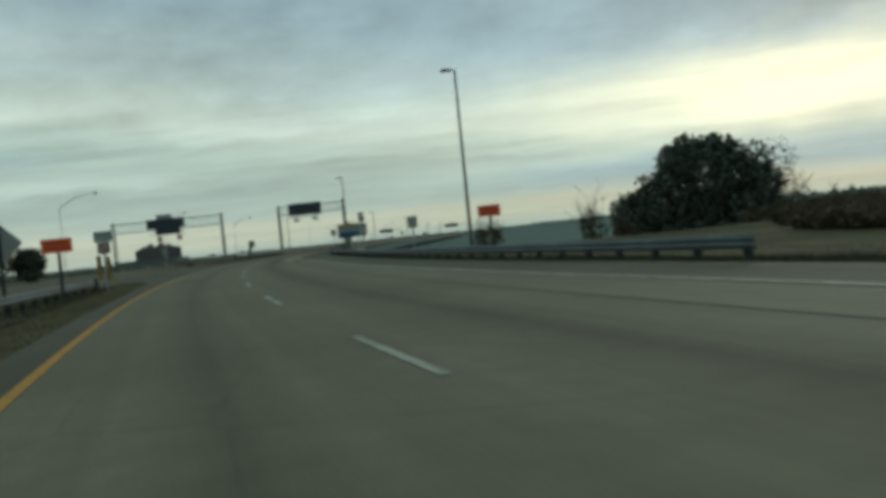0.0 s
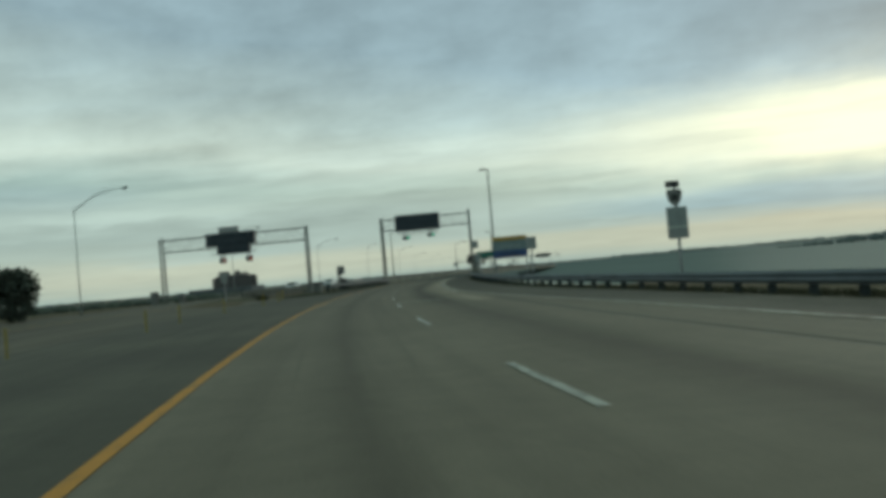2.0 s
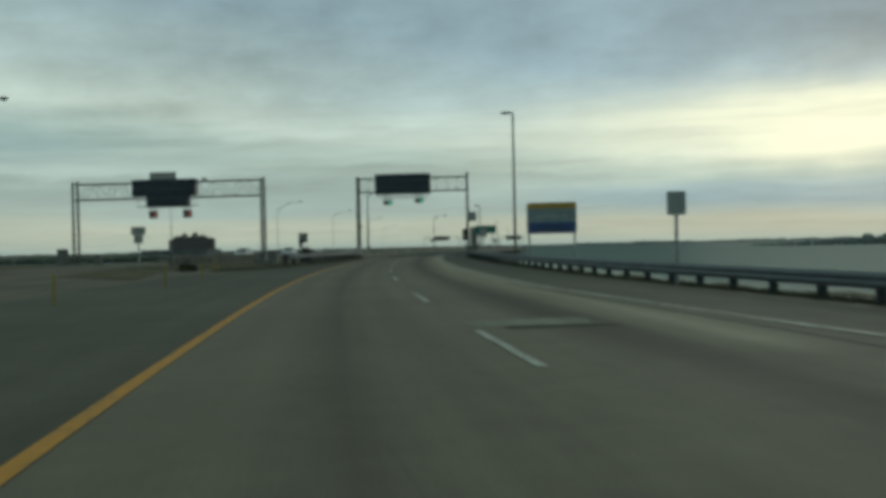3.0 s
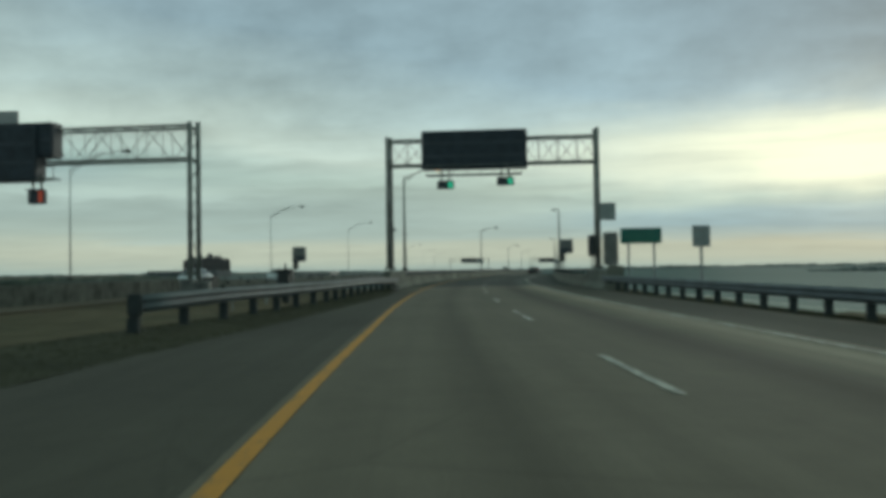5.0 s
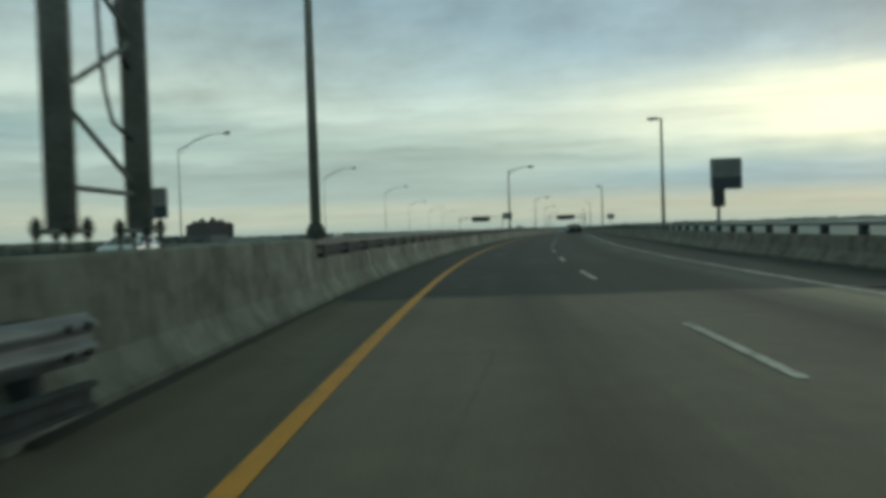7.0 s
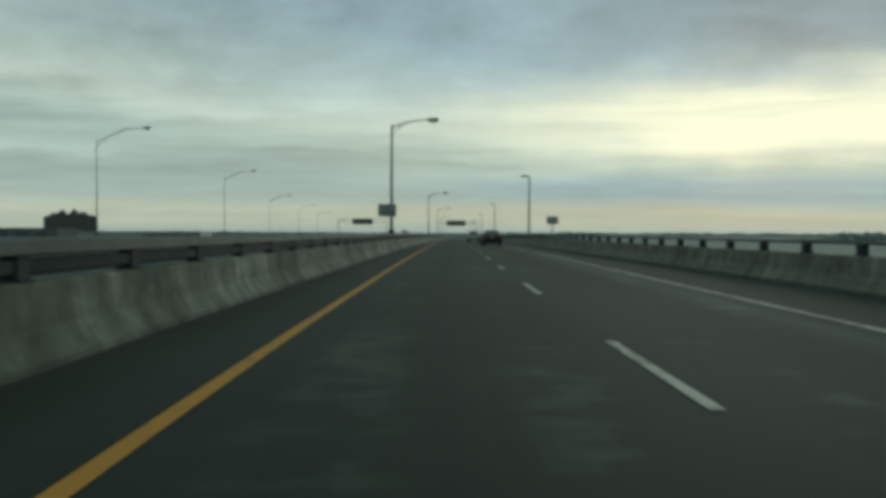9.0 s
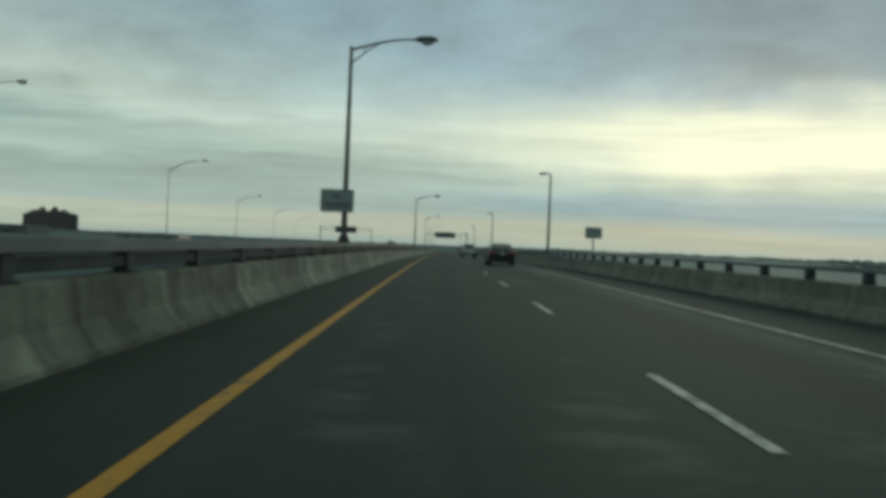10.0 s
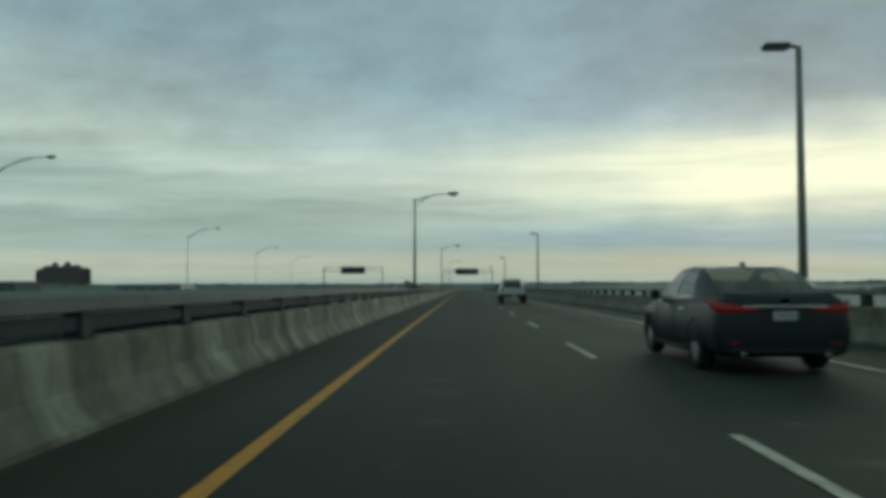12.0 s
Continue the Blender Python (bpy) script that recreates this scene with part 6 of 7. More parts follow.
# belt and roof of a saloon, rear to front: y, half width and z at the belt; y, half width and z at the roof rail; z on the centre line
SALOON = ((0.40, 0.79, 1.065, 0.50, 0.70, 1.08, 1.09), (0.66, 0.83, 1.05, 0.80, 0.685, 1.205, 1.235), (0.94, 0.855, 1.035, 1.13, 0.665, 1.345, 1.38), (1.14, 0.87, 1.025, 1.40, 0.65, 1.425, 1.465),
          (1.24, 0.873, 1.02, 1.56, 0.642, 1.450, 1.490), (1.275, 0.874, 1.018, 1.60, 0.640, 1.453, 1.493), (2.04, 0.876, 1.0, 2.06, 0.635, 1.465, 1.508), (2.15, 0.876, 0.998, 2.14, 0.635, 1.465, 1.508),
          (3.06, 0.862, 0.985, 2.64, 0.62, 1.435, 1.478), (3.26, 0.845, 0.98, 2.80, 0.615, 1.415, 1.455), (3.44, 0.81, 0.975, 3.14, 0.63, 1.28, 1.32), (3.58, 0.77, 0.97, 3.46, 0.66, 1.125, 1.16), (3.70, 0.72, 0.962, 3.76, 0.69, 0.985, 1.0))
SALOON_RING = (0.0, 0.07, 0.5, 0.90, 1.0, 1.13, 1.4, 1.7, 2.0)


def saloon_point(row, v, side):
    yb, xb, zb, yr, xr, zr, zc = row
    if v <= 1:
        return Vector((side * (xb + (xr - xb) * v + 0.03 * math.sin(math.pi * v)), yb + (yr - yb) * v, zb + (zr - zb) * v))
    w = (v - 1) * math.pi / 2
    bow = 0.10 * math.sin(w) * (1 if yr > 2.9 else -0.6 if yr < 1.3 else 0)
    return Vector((side * xr * math.cos(w) ** 0.75 if v < 2 else 0.0, yr + bow, zr + (zc - zr) * math.sin(w)))


def greenhouse(g, paint):
    """Roof, pillars, window trim and panes, cut out of one curved skin."""
    rows, ring = SALOON, SALOON_RING
    cells = {}
    for j in range(len(rows) - 1):
        for side in (-1, 1):
            for k in range(len(ring) - 1):
                v = (ring[k] + ring[k + 1]) / 2
                if v > 1.13:
                    key = "rear_window" if j < 3 else "windshield" if j > 8 else "roof"
                elif 0.07 < v < 0.9 and j in (5, 7):
                    key = ("rear_side_window" if j == 5 else "front_side_window", side)
                elif 3 < j < 8 and (v < 0.07 or (j == 4 and v < 0.9)):
                    key = ("window_trim", side)
                else:
                    key = "roof"
                cells.setdefault(key, []).append([saloon_point(rows[a], ring[b], side) for a, b in ((j, k), (j + 1, k), (j + 1, k + 1), (j, k + 1))])
    for key, faces in cells.items():
        name = key if isinstance(key, str) else key[0]
        bm = bmesh.new()
        for f in faces:
            bm.faces.new([bm.verts.new(p) for p in f])
        bmesh.ops.remove_doubles(bm, verts=bm.verts, dist=0.0005)
        glass, trim = name.endswith("window") or name == "windshield", name == "window_trim"
        part(name, bm, "glass_clear" if glass else "chrome_dull" if trim else paint, g, "dark tinted glass" if glass else "bright metal window trim" if trim else "roof and pillars in the body colour", True)


def sedan(m, paint, label):
    g = thing("sedan_car", m, label, "car")
    st = ((0.0, 0.36, 0.74, 0.74), (0.025, 0.30, 0.93, 0.83), (0.07, 0.26, 1.02, 0.88), (0.16, 0.24, 1.075, 0.90), (0.28, 0.235, 1.085, 0.908), (0.60, 0.22, 1.07, 0.912), (0.95, 0.20, 1.05, 0.914), (1.6, 0.20, 1.025, 0.915),
          (2.6, 0.20, 1.005, 0.915), (3.4, 0.20, 0.985, 0.912), (3.85, 0.20, 0.965, 0.90), (4.3, 0.21, 0.90, 0.875), (4.62, 0.23, 0.80, 0.82), (4.80, 0.27, 0.70, 0.72), (4.90, 0.36, 0.58, 0.58))
    part("body", loft(bmesh.new(), st, CAR_RING), paint, g, "", True)
    greenhouse(g, paint)
    for x in (-0.80, 0.80):
        for y in (1.02, 3.84):
            wheel(g, x, y, 0.335, 0.215)
            arch(g, 0.914 if x > 0 else -0.914, y, 0.335)
    for sx in (-1, 1):
        bm = bmesh.new()                                # tail lamp, wrapping the corner
        cut = ((0.36, 0.006, 0.855, 0.905), (0.50, 0.006, 0.835, 0.92), (0.68, 0.016, 0.82, 0.945), (0.80, 0.036, 0.82, 0.965), (0.885, 0.10, 0.85, 0.985), (0.918, 0.22, 0.90, 0.995), (0.928, 0.36, 0.955, 0.998))
        rows = [[bm.verts.new((x * sx, y + dy, z)) for z in (lo, (lo + hi) / 2, hi) for dy in ((-0.018 if z == (lo + hi) / 2 else -0.004),)] for x, y, lo, hi in cut]
        for p, q in zip(rows, rows[1:]):
            for k in range(2):
                bm.faces.new((p[k], p[k + 1], q[k + 1], q[k]))
        part("tail_lamp", bm, "tail_red", g, "red tail lamp")
        bm = bmesh.new()
        box(bm, sx * 0.66 - 0.08, sx * 0.66 + 0.08, -0.012, 0.08, 0.43, 0.455, 0.01)
        part("reflector", bm, "tail_red", g)
        bm = bmesh.new()                                # door mirror
        box(bm, min(sx * 0.90, sx * 1.08), max(sx * 0.90, sx * 1.08), 2.98, 3.10, 0.96, 1.12, 0.035)
        box(bm, min(sx * 0.80, sx * 0.92), max(sx * 0.80, sx * 0.92), 3.02, 3.08, 0.97, 1.02, 0.01)
        part("door_mirror", bm, paint, g)
        for y0, y1 in ((1.35, 2.17), (2.20, 3.25)):
            bm = bmesh.new()
            yh = y0 + 0.16
            pipe(bm, [(sx * 0.912, yh, 0.845), (sx * 0.945, yh + 0.04, 0.85), (sx * 0.945, yh + 0.18, 0.85), (sx * 0.912, yh + 0.22, 0.845)], 0.014, 6)
            part("door_handle", bm, "chrome", g)
            bm = bmesh.new()
            box(bm, sx * 0.917 - 0.004, sx * 0.917 + 0.004, y1 - 0.008, y1 + 0.004, 0.30, 0.95)
            part("door_gap", bm, "plastic", g)
        bm = bmesh.new()
        box(bm, min(sx * 0.86, sx * 0.925), max(sx * 0.86, sx * 0.925), 1.45, 3.45, 0.22, 0.30, 0.02)
        part("sill", bm, "plastic", g)
        bm = bmesh.new()                                # headlamp
        box(bm, sx * 0.66 - 0.16, sx * 0.66 + 0.16, 4.62, 4.76, 0.62, 0.74, 0.04)
        part("headlight", bm, "chrome", g)
        bm = bmesh.new()
        tube(bm, (sx * 0.55, -0.015, 0.30), (sx * 0.55, 0.2, 0.30), 0.045, None, 10)
        part("exhaust_tip", bm, "chrome", g)
        bm = bmesh.new()
        box(bm, sx * 0.36 - 0.22, sx * 0.36 + 0.22, 1.75, 1.9, 0.55, 1.12, 0.05)
        seat = part("seat", bm, "plastic", g)
        for y, z in ((1.72, 1.12), (2.62, 1.10)):
            bm = bmesh.new()
            box(bm, sx * 0.36 - 0.12, sx * 0.36 + 0.12, y, y + 0.10, z, z + 0.16, 0.04)
            part("headrest", bm, "plastic", seat)
    bm = bmesh.new()
    box(bm, -0.56, 0.56, -0.012, 0.04, 0.905, 0.938, 0.008)
    part("trunk_trim", bm, "chrome", g, "bright chrome strip over the plate")
    # flat black panel: the plate recess's shade as colour, nothing is hollowed
    bm = bmesh.new()
    box(bm, -0.30, 0.30, -0.008, 0.03, 0.71, 0.90, 0.02)
    part("plate_recess", bm, "plastic", g, "black panel for the shaded recess round the plate")
    bm = bmesh.new()
    box(bm, -0.88, 0.88, 0.015, 0.30, 0.585, 0.592, 0.002)
    part("bumper_seam", bm, "plastic", g)
    bm = bmesh.new()
    for k in range(16):
        bm.verts.new((math.cos(k * math.pi / 8) * 0.065, -0.014, 0.985 + math.sin(k * math.pi / 8) * 0.045))
    bm.faces.new(bm.verts)
    bmesh.ops.solidify(bm, geom=bm.faces[:], thickness=0.012)
    part("badge", bm, "chrome_dull", g, "plain oval metal badge")
    bm = bmesh.new()
    box(bm, -0.16, 0.16, -0.014, 0.02, 0.73, 0.865, 0.006)
    pl = part("number_plate", bm, "plate", g)
    bars(pl, -0.16, 0.16, ((0.80, 0.15, 0.85),), -0.014, "sign_grey", 0.05)
    bm = bmesh.new()
    box(bm, -0.72, 0.72, -0.02, 0.10, 0.30, 0.40, 0.03)
    part("bumper_insert", bm, "plastic", g)
    bm = bmesh.new()
    loft(bm, ((1.50, 1.45, 1.49, 0.02), (1.60, 1.46, 1.565, 0.035), (1.75, 1.48, 1.53, 0.02)), ((0.0, 0.0), (1.0, 0.0), (0.7, 0.6), (0.0, 1.0)))
    part("antenna_fin", bm, paint, g)
    bm = bmesh.new()
    loft(bm, ((0.16, 1.06, 1.085, 0.70), (0.22, 1.075, 1.105, 0.74), (0.36, 1.075, 1.095, 0.74)), ((0.0, 0.0), (1.0, 0.0), (0.97, 1.0), (0.0, 1.0)))
    part("trunk_lip", bm, paint, g)
    return g


sedan(turn_at(266.15, 5.80), "paint_dark", "dark blue-black sedan with red tail lamps in the outer lane")
for s, d, lab in ((170.2, -19.7, "small white car on the opposite carriageway"), (189.5, -18.6, "pale silver car on the opposite carriageway")):
    sedan(turn_at(s, d, 0.0, 184), "paint_silver", lab)


def pickup():
    g = thing("pickup_truck", turn_at(314.3, 5.25), "pale silver pickup truck with dark rear glass in the outer lane", "truck")
    st = ((0.0, 0.62, 1.04, 0.82), (0.05, 0.55, 1.14, 0.90), (0.3, 0.50, 1.16, 0.94), (1.9, 0.48, 1.16, 0.96), (2.1, 0.46, 1.16, 0.96), (3.9, 0.46, 1.14, 0.96), (4.3, 0.46, 1.12, 0.95), (5.1, 0.48, 1.04, 0.92), (5.35, 0.55, 0.92, 0.85), (5.42, 0.62, 0.80, 0.7))
    part("body", loft(bmesh.new(), st, CAR_RING), "paint_silver", g, "", True)
    cabin(g, ((0.80, 1.95, 1.14), (0.86, 2.15, 1.13), (0.86, 3.85, 1.13), (0.74, 4.35, 1.12), (0.66, 2.12, 1.74), (0.70, 2.75, 1.79), (0.67, 3.45, 1.76)), "paint_silver", 0.07)
    for x in (-0.82, 0.82):
        for y in (1.15, 4.45):
            wheel(g, x, y, 0.38, 0.25, 6)
            arch(g, 0.962 if x > 0 else -0.962, y, 0.38)
    for sx in (-1, 1):
        bm = bmesh.new()
        box(bm, sx * 0.86 - 0.07, sx * 0.86 + 0.07, -0.02, 0.12, 0.78, 1.10, 0.02)
        part("tail_lamp", bm, "tail_red", g)
        bm = bmesh.new()
        box(bm, min(sx * 0.95, sx * 1.18), max(sx * 0.95, sx * 1.18), 3.62, 3.74, 1.12, 1.36, 0.04)
        part("door_mirror", bm, "plastic", g)
    bm = bmesh.new()
    box(bm, -0.90, 0.90, -0.14, 0.06, 0.48, 0.66, 0.04)
    part("bumper", bm, "plastic", g, "dark rear step bumper")
    bm = bmesh.new()
    box(bm, -0.70, 0.70, -0.035, -0.015, 0.70, 1.10, 0.01)
    part("tailgate", bm, "paint_silver", g)
    bm = bmesh.new()
    box(bm, -0.16, 0.16, -0.155, -0.135, 0.52, 0.64, 0.005)
    part("number_plate", bm, "plate", g)
    bm = bmesh.new()
    box(bm, -0.80, 0.80, 0.1, 1.9, 1.0, 1.19, 0.03)
    part("bed_cover", bm, "plastic", g, "black bed cover")


pickup()

# ---------------------------------------------------------------- plants
def leaf_cloud(bm, lumps, count, size):
    """Small leaf cards strewn through and over ellipsoid clumps."""
    total = sum(l[3] * l[4] for l in lumps)
    for cx, cy, cz, rx, rz in lumps:
        n = int(count * rx * rz / total)
        for _ in range(n):
            v = Vector((random.gauss(0, 1), random.gauss(0, 1), random.gauss(0, 1))).normalized()
            q = random.random() ** 0.28 * (1 + 0.42 * noise.noise(v * 2.6 + Vector((cx, cy, cz))))
            p = Vector((cx + v.x * rx * q, cy + v.y * rx * q, cz + v.z * rz * q))
            s = size * random.uniform(0.5, 1.4)
            a = Vector((random.uniform(-1, 1), random.uniform(-1, 1), random.uniform(-1, 1))).normalized()
            b = a.cross(Vector((random.uniform(-1, 1), random.uniform(-1, 1), random.uniform(-1, 1)))).normalized()
            bm.faces.new([bm.verts.new(p + a * s * u + b * s * w * 0.6) for u, w in ((-1, 0), (0, -1), (1, 0), (0, 1))])


def limb(bm, p, way, length, r, depth):
    end = p + way * length
    mid = p + way * length * 0.5 + Vector((random.uniform(-1, 1), random.uniform(-1, 1), 0)) * length * 0.06
    pipe(bm, [p, mid, end], [r, r * 0.8, r * 0.55], 6 if depth > 1 else 5)
    if depth > 0:
        for _ in range(3):
            w = (way + Vector((random.uniform(-1, 1), random.uniform(-1, 1), random.uniform(-0.2, 0.7))) * 0.75).normalized()
            limb(bm, p + way * length * random.uniform(0.55, 1.0), w, length * random.uniform(0.55, 0.8), r * 0.5, depth - 1)


def tree(x, y, z, lumps, count, size, trunk_h, label, leaf="leaf", r=0.28, group="dark evergreen trees"):
    g = thing("tree", Matrix.Translation((x, y, z)), label, "tree", group)
    bm = bmesh.new()
    pipe(bm, [(0, 0, -0.4), (0.05, 0, trunk_h * 0.5), (0.0, 0.1, trunk_h)], [r * 1.3, r, r * 0.8], 9)
    for k in range(4):
        a = k * 1.6 + 0.4
        limb(bm, Vector((0, 0.05, trunk_h * 0.85)), Vector((math.cos(a) * 0.7, math.sin(a) * 0.7, 0.75)).normalized(), trunk_h * 0.75, r * 0.5, 1)
    part("trunk", bm, "bark", g)
    bm = bmesh.new()
    leaf_cloud(bm, lumps, count, size)
    part("crown", bm, leaf, g)
    return g


def shrub(x, y, z, h, spread, n, label, mat="twig", leaves=500, leaf="brush"):
    """A leafless bush: many thin forking stems."""
    g = thing("shrub", Matrix.Translation((x, y, z)), label, "shrub", "bare winter shrubs")
    bm = bmesh.new()
    for _ in range(n):
        a = random.uniform(0, 2 * math.pi)
        w = Vector((math.cos(a) * random.uniform(0, 0.7), math.sin(a) * random.uniform(0, 0.7), 1)).normalized()
        p = Vector((math.cos(a) * spread * random.uniform(0, 0.5), math.sin(a) * spread * random.uniform(0, 0.5), -0.15))
        limb(bm, p, w, h * random.uniform(0.35, 0.6), 0.035, 2)
    tagged(part("stem", bm, mat, g), kind="stuff")
    bm = bmesh.new()
    leaf_cloud(bm, ((0, 0, h * 0.3, spread * 0.8, h * 0.32),), leaves, 0.10)
    tagged(part("foliage", bm, leaf, g), kind="stuff")


def shore_z(x, y):
    return land_height(x, y)


tx, ty = 55.9, 91.3
tree(tx, ty, shore_z(tx, ty), ((0.2, 0, 7.6, 4.2, 3.5), (-3.2, 0.6, 5.4, 3.2, 3.3), (3.6, -0.4, 6.2, 3.0, 3.6), (-5.2, 0.3, 4.2, 2.2, 2.8), (-6.3, 0.3, 5.0, 1.6, 2.0), (1.0, 0.5, 4.4, 4.4, 3.0), (4.9, 0.2, 4.2, 2.0, 2.8), (-1.6, -0.3, 9.3, 2.2, 1.8), (1.4, 0.4, 9.6, 2.0, 1.6), (-3.6, 0, 1.9, 3.2, 2.2), (1.5, 0, 1.8, 4.4, 2.2), (5.6, 0, 1.8, 2.2, 2.2)), 26000, 0.24, 3.0, "broad dark evergreen tree on the shore behind the guardrail", r=0.4)
tree(tx + 6.6, ty + 2.0, shore_z(tx + 7, ty + 2), ((0, 0, 9.4, 2.2, 2.0), (1.3, 0.2, 6.6, 1.9, 2.0), (-0.6, 0, 7.6, 1.6, 1.6)), 2600, 0.09, 4.4, "half-bare tree beside the evergreen", "twig", 0.2, "bare trees")
for k, (dx, dy, h) in enumerate(((0, 0, 4.0), (2.5, 1.5, 3.0))):
    shrub(44.8 + dx, 78.0 + dy, shore_z(44.8 + dx, 78 + dy), h, 1.1, 12, "leafless shrub on the shore behind the guardrail")
shrub(37.4, 76.5, shore_z(37.4, 76.5), 2.4, 1.3, 14, "dense brown leafless shrub near the lamp pole")
for x, y, h in ((55.6, 74.5, 1.7), (57.4, 73.4, 1.9), (59.4, 72.6, 2.0), (61.2, 72.0, 1.9), (63.2, 71.0, 2.2), (65.4, 70.4, 2.3), (68.0, 69.6, 2.5), (59.0, 77.5, 2.4), (63.0, 76.0, 2.6), (54.6, 66.0, 1.5), (56.6, 64.6, 1.7), (58.4, 63.6, 1.6), (60.2, 62.6, 1.9), (62.2, 61.6, 1.8), (64.4, 60.4, 2.0), (50.8, 52.2, 1.0), (51.3, 50.4, 1.2), (51.9, 48.8, 1.2), (52.7, 47.4, 1.3), (53.4, 50.0, 1.4), (54.6, 48.0, 1.5), (53.2, 53.0, 1.4), (55.6, 50.4, 1.7)):
    shrub(x, y, shore_z(x, y), h, 0.55 + 0.65 * h, 12, "dark reddish-brown leafless thicket on the shore", "thicket", 1500, "thicket")

shrub(-26.6, 103.5, shore_z(-26.6, 103.5), 9.2, 2.8, 20, "tall bare brown tree clump beyond the opposite road")
for x, y, s, h in ((-27.2, 118.0, 3.0, 6.6), (-32.6, 119.5, 3.1, 6.2), (-38.4, 121, 3.1, 6.8), (-24.2, 121.5, 2.2, 4.6), (-42.0, 119, 3.1, 7.2), (-45, 118, 3.3, 7.0), (-52, 121, 3.5, 6.6), (-59, 117, 3.5, 7.2)):
    f = h / 5.4
    tree(x, y, shore_z(x, y), ((0, 0, 3.9 * f, s, 1.45 * f), (-0.9, 0.2, 3.0 * f, s * 0.75, 1.1 * f), (0.9, -0.2, 3.1 * f, s * 0.72, 1.2 * f), (0.3, 0.3, 4.7 * f, s * 0.6, 0.8 * f), (0.2, 0, 1.7 * f, s * 0.85, 1.4 * f)), 4600, 0.19, 1.7 * f, "round-crowned dark evergreen beyond the opposite road", r=0.2)


def grass_tufts(name, label, s0, s1, da, db, n, h, mat="grass", width=0.012, top=None):
    """Blades too many to count, as one mesh."""
    verts, faces = [], []
    for _ in range(n):
        s = random.uniform(s0, s1)
        a, b = da(s), db(s)
        d = random.uniform(a, b)
        p = at(s, d)
        p.z = (top(s, d) if top else land_height(p.x, p.y)) - 0.01
        t, k = random.uniform(0, math.pi), h * random.uniform(0.4, 1.3)
        w = Vector((math.cos(t), math.sin(t), 0)) * width
        lean = Vector((random.uniform(-1, 1), random.uniform(-1, 1), 0)) * k * 0.5
        i = len(verts)
        verts += [p - w, p + w, p + lean + Vector((0, 0, k))]
        faces.append((i, i + 1, i + 2))
    me = bpy.data.meshes.new(name)
    me.from_pydata(verts, [], faces)
    me.materials.append(M[mat])
    tagged(new(name, me), label, "grass", kind="stuff")


grass_tufts("dry_grass", "dry brown grass tufts in the median nose", -10, 46.5, lambda s: -5.5, lambda s: left_edge(s) - 0.1, 24000, 0.05)
shrub(at(110.1, -8.9).x, at(110.1, -8.9).y, -0.1, 0.8, 0.7, 8, "low dark shrub beside the turnaround", "weed", 500, "weed")
grass_tufts("dry_grass", "dry brown grass under the waterside guardrail", -10, 146, lambda s: right_edge(s) + 0.05, lambda s: right_edge(s) + (5.5 if s < 62 else 1.4), 14000, 0.10)
grass_tufts("roadside_weeds", "dark weeds along the foot of the waterside guardrail", 2, 70, lambda s: right_edge(s) - 0.05, lambda s: right_edge(s) + 1.6, 20000, 0.13, "weed", 0.03)
grass_tufts("roadside_weeds", "low dark weeds under the waterside guardrail", 70, 148, lambda s: right_edge(s) - 0.10, lambda s: right_edge(s) + 1.1, 22000, 0.14, "weed", 0.03)
grass_tufts("roadside_weeds", "dark weeds under the rail of the median nose", -10, 40, lambda s: -5.8, lambda s: -3.0 + 0.4 * noise.noise(Vector((s * 0.5, 0, 0))), 12000, 0.10, "weed", 0.02)
grass_tufts("roadside_weeds", "ragged dark weeds along the foot of the median guardrail", 105, 150.3, lambda s: median_rail(s) - 0.8, lambda s: left_edge(s) + 0.10, 26000, 0.045, "weed", 0.008, top=berm_height)

# ---------------------------------------------------------------- the distance
def hotel():
    """A long brick block with gables along its roof, far across the water."""
    a, b = Vector((-732, 1664, -2.4)), Vector((-615, 1598, -2.4))
    w = (b - a).length * 0.96
    ang = math.atan2(b.y - a.y, b.x - a.x)
    g = thing("hotel_building", Matrix.Translation(a) @ Matrix.Rotation(ang, 4, "Z"), "far dark brick hotel with a gabled roofline", "building")
    bm = bmesh.new()
    box(bm, 0, w, 0, 14, -2, 27.0)
    part("wall", bm, "brick", g)
    bm = bmesh.new()
    box(bm, w * 0.10, w * 0.93, 2, 12, 27.0, 30.0)
    part("upper_storey", bm, "brick", g)
    for x0, x1, z0, z, flat in ((0.0, 0.12, 27, 30, 0.5), (0.10, 0.24, 30, 35, 0.4), (0.26, 0.40, 30, 40, 0.2), (0.40, 0.52, 30, 32.5, 0.6), (0.52, 0.66, 30, 40.5, 0.2), (0.70, 0.84, 30, 35.5, 0.4), (0.88, 1.0, 27, 30, 0.5)):
        bm = bmesh.new()
        x0, x1 = x0 * w, x1 * w
        a0, a1 = x0 + (x1 - x0) * (0.5 - flat / 2), x0 + (x1 - x0) * (0.5 + flat / 2)
        q = [bm.verts.new(p) for p in ((x0, 1, z0), (x1, 1, z0), (x1, 13, z0), (x0, 13, z0))]
        t = [bm.verts.new(p) for p in ((a0, 6, z), (a1, 6, z), (a1, 9, z), (a0, 9, z))]
        bm.faces.new(t)
        for i in range(4):
            bm.faces.new((q[i], q[(i + 1) % 4], t[(i + 1) % 4], t[i]))
        part("roof", bm, "brick", g, "steep dark hipped roof")
    me = None
    for r in range(5):
        for c in range(16):
            m = Matrix.Translation((w * (c + 0.5) / 16, -0.05, 2.2 + r * 3.4))
            if me is None:
                me = finish("window", boxes((-1.3, 1.3, -0.12, 0.12, -0.85, 0.85)), "window_far")
            share("window", me, g, m)


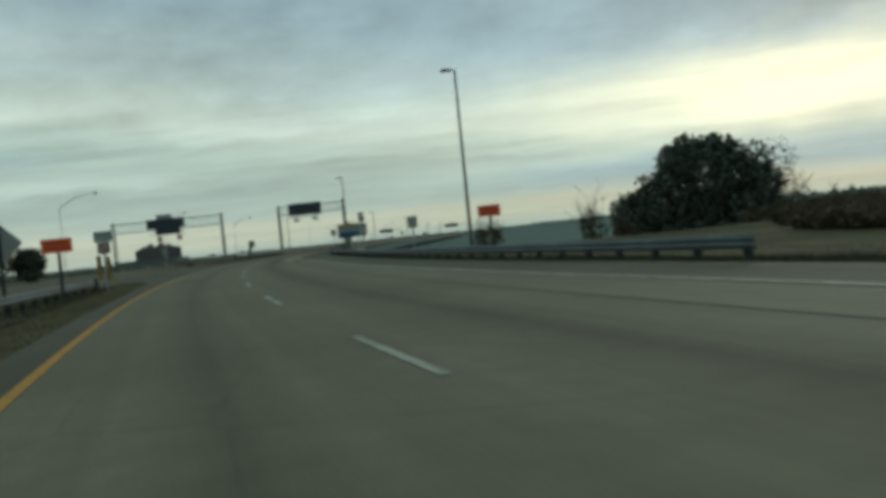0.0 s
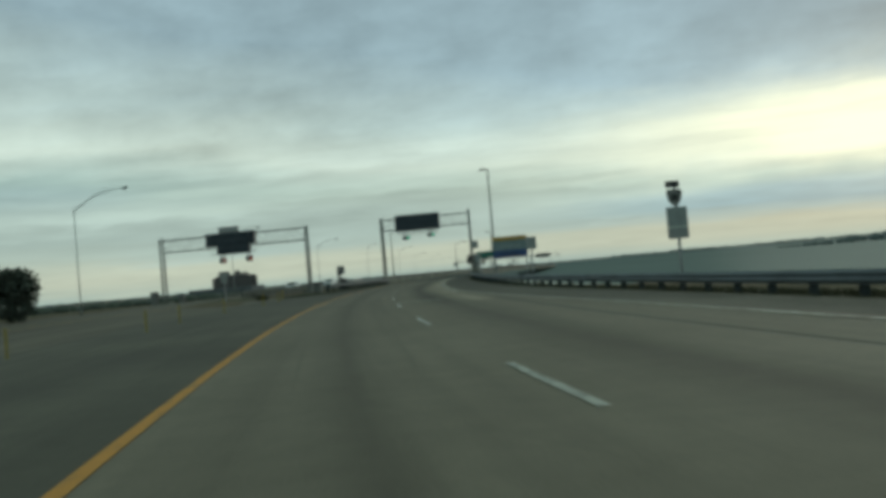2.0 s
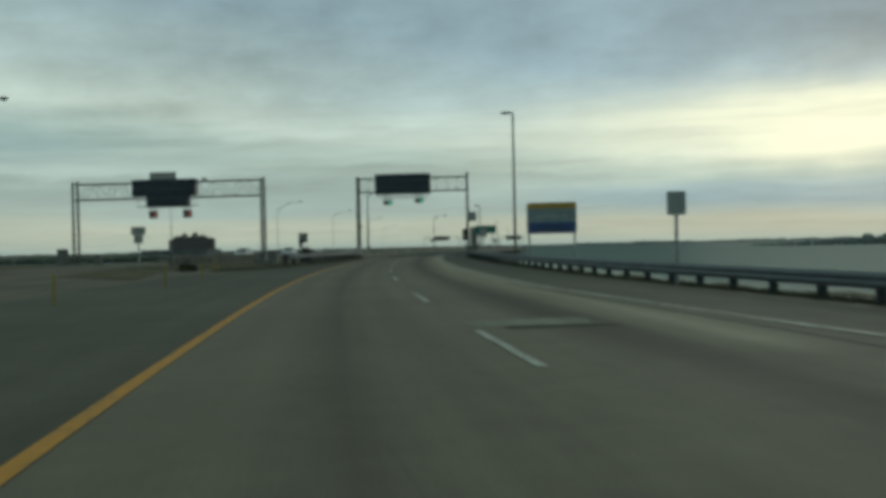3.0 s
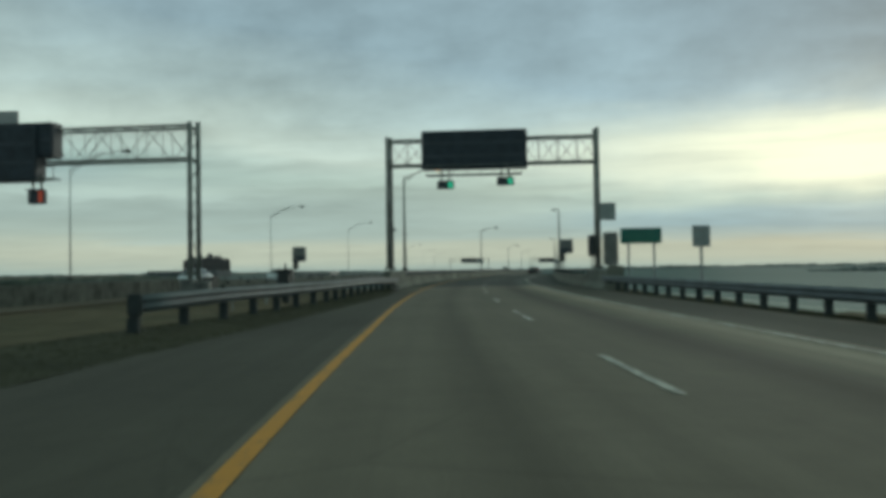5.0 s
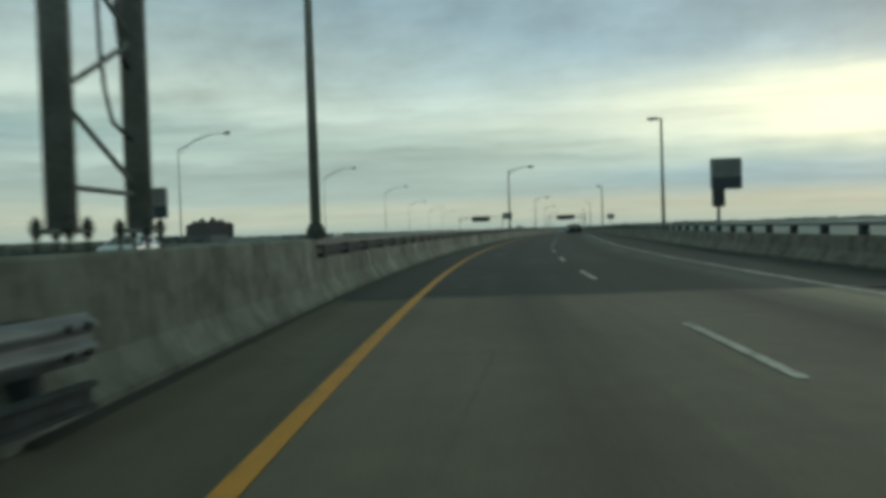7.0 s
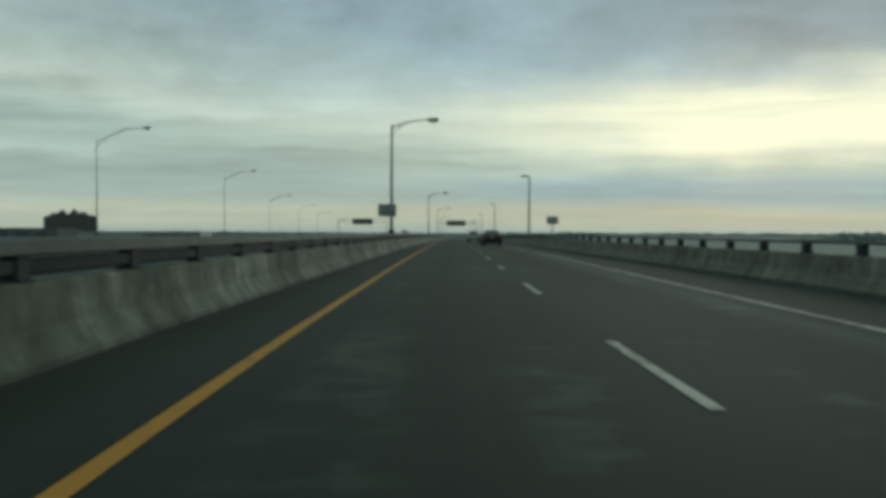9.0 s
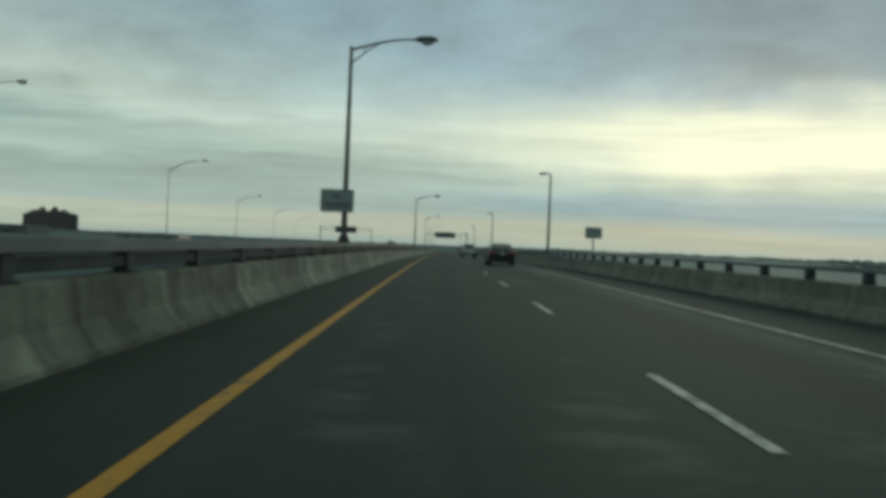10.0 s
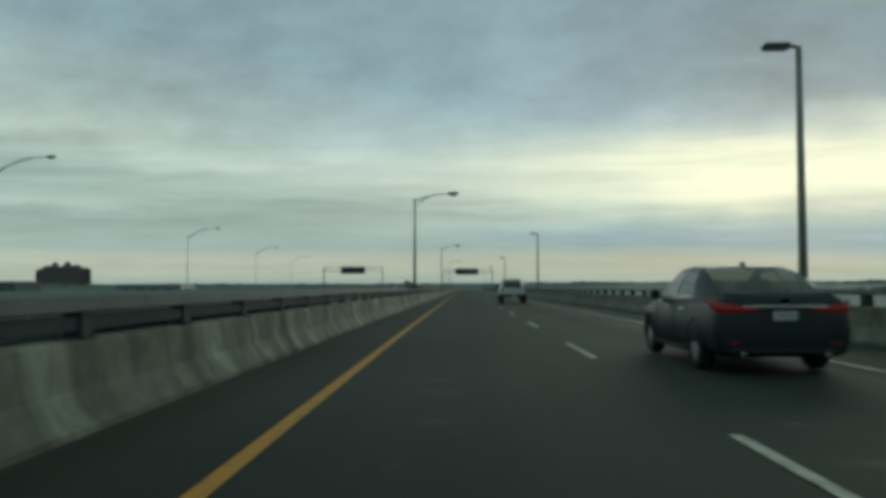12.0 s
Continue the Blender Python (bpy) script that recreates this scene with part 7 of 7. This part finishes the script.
hotel()


def low_building(x, y, w, d, h, mat, label, wedge=0.0):
    g = thing("low_building", Matrix.Translation((x, y, 0)), label, "building", "low far buildings")
    z0 = grade(y - 21) - 1.0 if y > 400 else -2.4
    bm = bmesh.new()
    pts = ((0, z0), (w, z0), (w, z0 + h * (1 - wedge)), (0, z0 + h))
    f = [bm.verts.new((px, 0, z)) for px, z in pts]
    k = [bm.verts.new((px, d, z)) for px, z in pts]
    bm.faces.new(f)
    bm.faces.new(k[::-1])
    for i in range(4):
        bm.faces.new((f[i], f[(i + 1) % 4], k[(i + 1) % 4], k[i]))
    part("wall", bm, mat, g)
    for i in range(4):
        bm = bmesh.new()
        box(bm, w * (0.1 + i * 0.22), w * (0.22 + i * 0.22), -0.15, 0.1, z0 + h * 0.25, z0 + h * 0.45)
        part("window", bm, "window_far", g)


low_building(-36, 730, 16, 14, 6.6, "cabinet", "far grey building with a sloping roof past the bridge", 0.85)
low_building(-56, 700, 17, 12, 4.2, "sign_back", "far low pale building by the opposite bridge", 0.3)
low_building(-330, 760, 60, 30, 7.0, "roof_far", "far low grey building on the shore")
low_building(-240, 830, 45, 30, 5.5, "cabinet", "far low grey shed on the shore")


def far_woods(name, label, az0, az1, dist, height, step, mat="far_leaf"):
    """A distant belt of trees as lumpy crowns, in one mesh."""
    bm = bmesh.new()
    n = int(radians(az1 - az0) * dist / step)
    for i in range(n):
        az = radians(az0 + (az1 - az0) * (i + random.uniform(-0.4, 0.4)) / n)
        dd = dist * random.uniform(0.97, 1.05)
        u = i / n
        h = height(u) * random.uniform(0.75, 1.2) * (1 + 0.35 * noise.noise(Vector((i * 0.13, dist, 0))))
        c = Vector((math.sin(az) * dd, 150 + math.cos(az) * dd, WATER_Z + 0.2))
        r = bmesh.ops.create_icosphere(bm, subdivisions=2, radius=1.0)
        w = step * random.uniform(0.7, 1.2)
        for v in r["verts"]:
            k = 1 + 0.25 * noise.noise(v.co * 1.7 + c * 0.3)
            v.co = Vector((c.x + v.co.x * w * k, c.y + v.co.y * w * k, c.z + max(-0.1, v.co.z + 0.35) * h * 0.75 * k))
    tagged(part(name, bm, mat), label, "trees", kind="stuff")


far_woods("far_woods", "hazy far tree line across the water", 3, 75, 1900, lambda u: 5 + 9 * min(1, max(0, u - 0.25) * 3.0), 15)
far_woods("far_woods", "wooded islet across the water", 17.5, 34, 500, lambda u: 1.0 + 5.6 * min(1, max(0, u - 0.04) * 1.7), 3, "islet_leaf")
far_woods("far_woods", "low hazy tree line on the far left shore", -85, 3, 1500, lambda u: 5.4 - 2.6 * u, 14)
far_woods("far_woods", "dark tree belt beyond the opposite road", -75, -25, 330, lambda u: 5.0 - 2.4 * u, 5, "leaf")
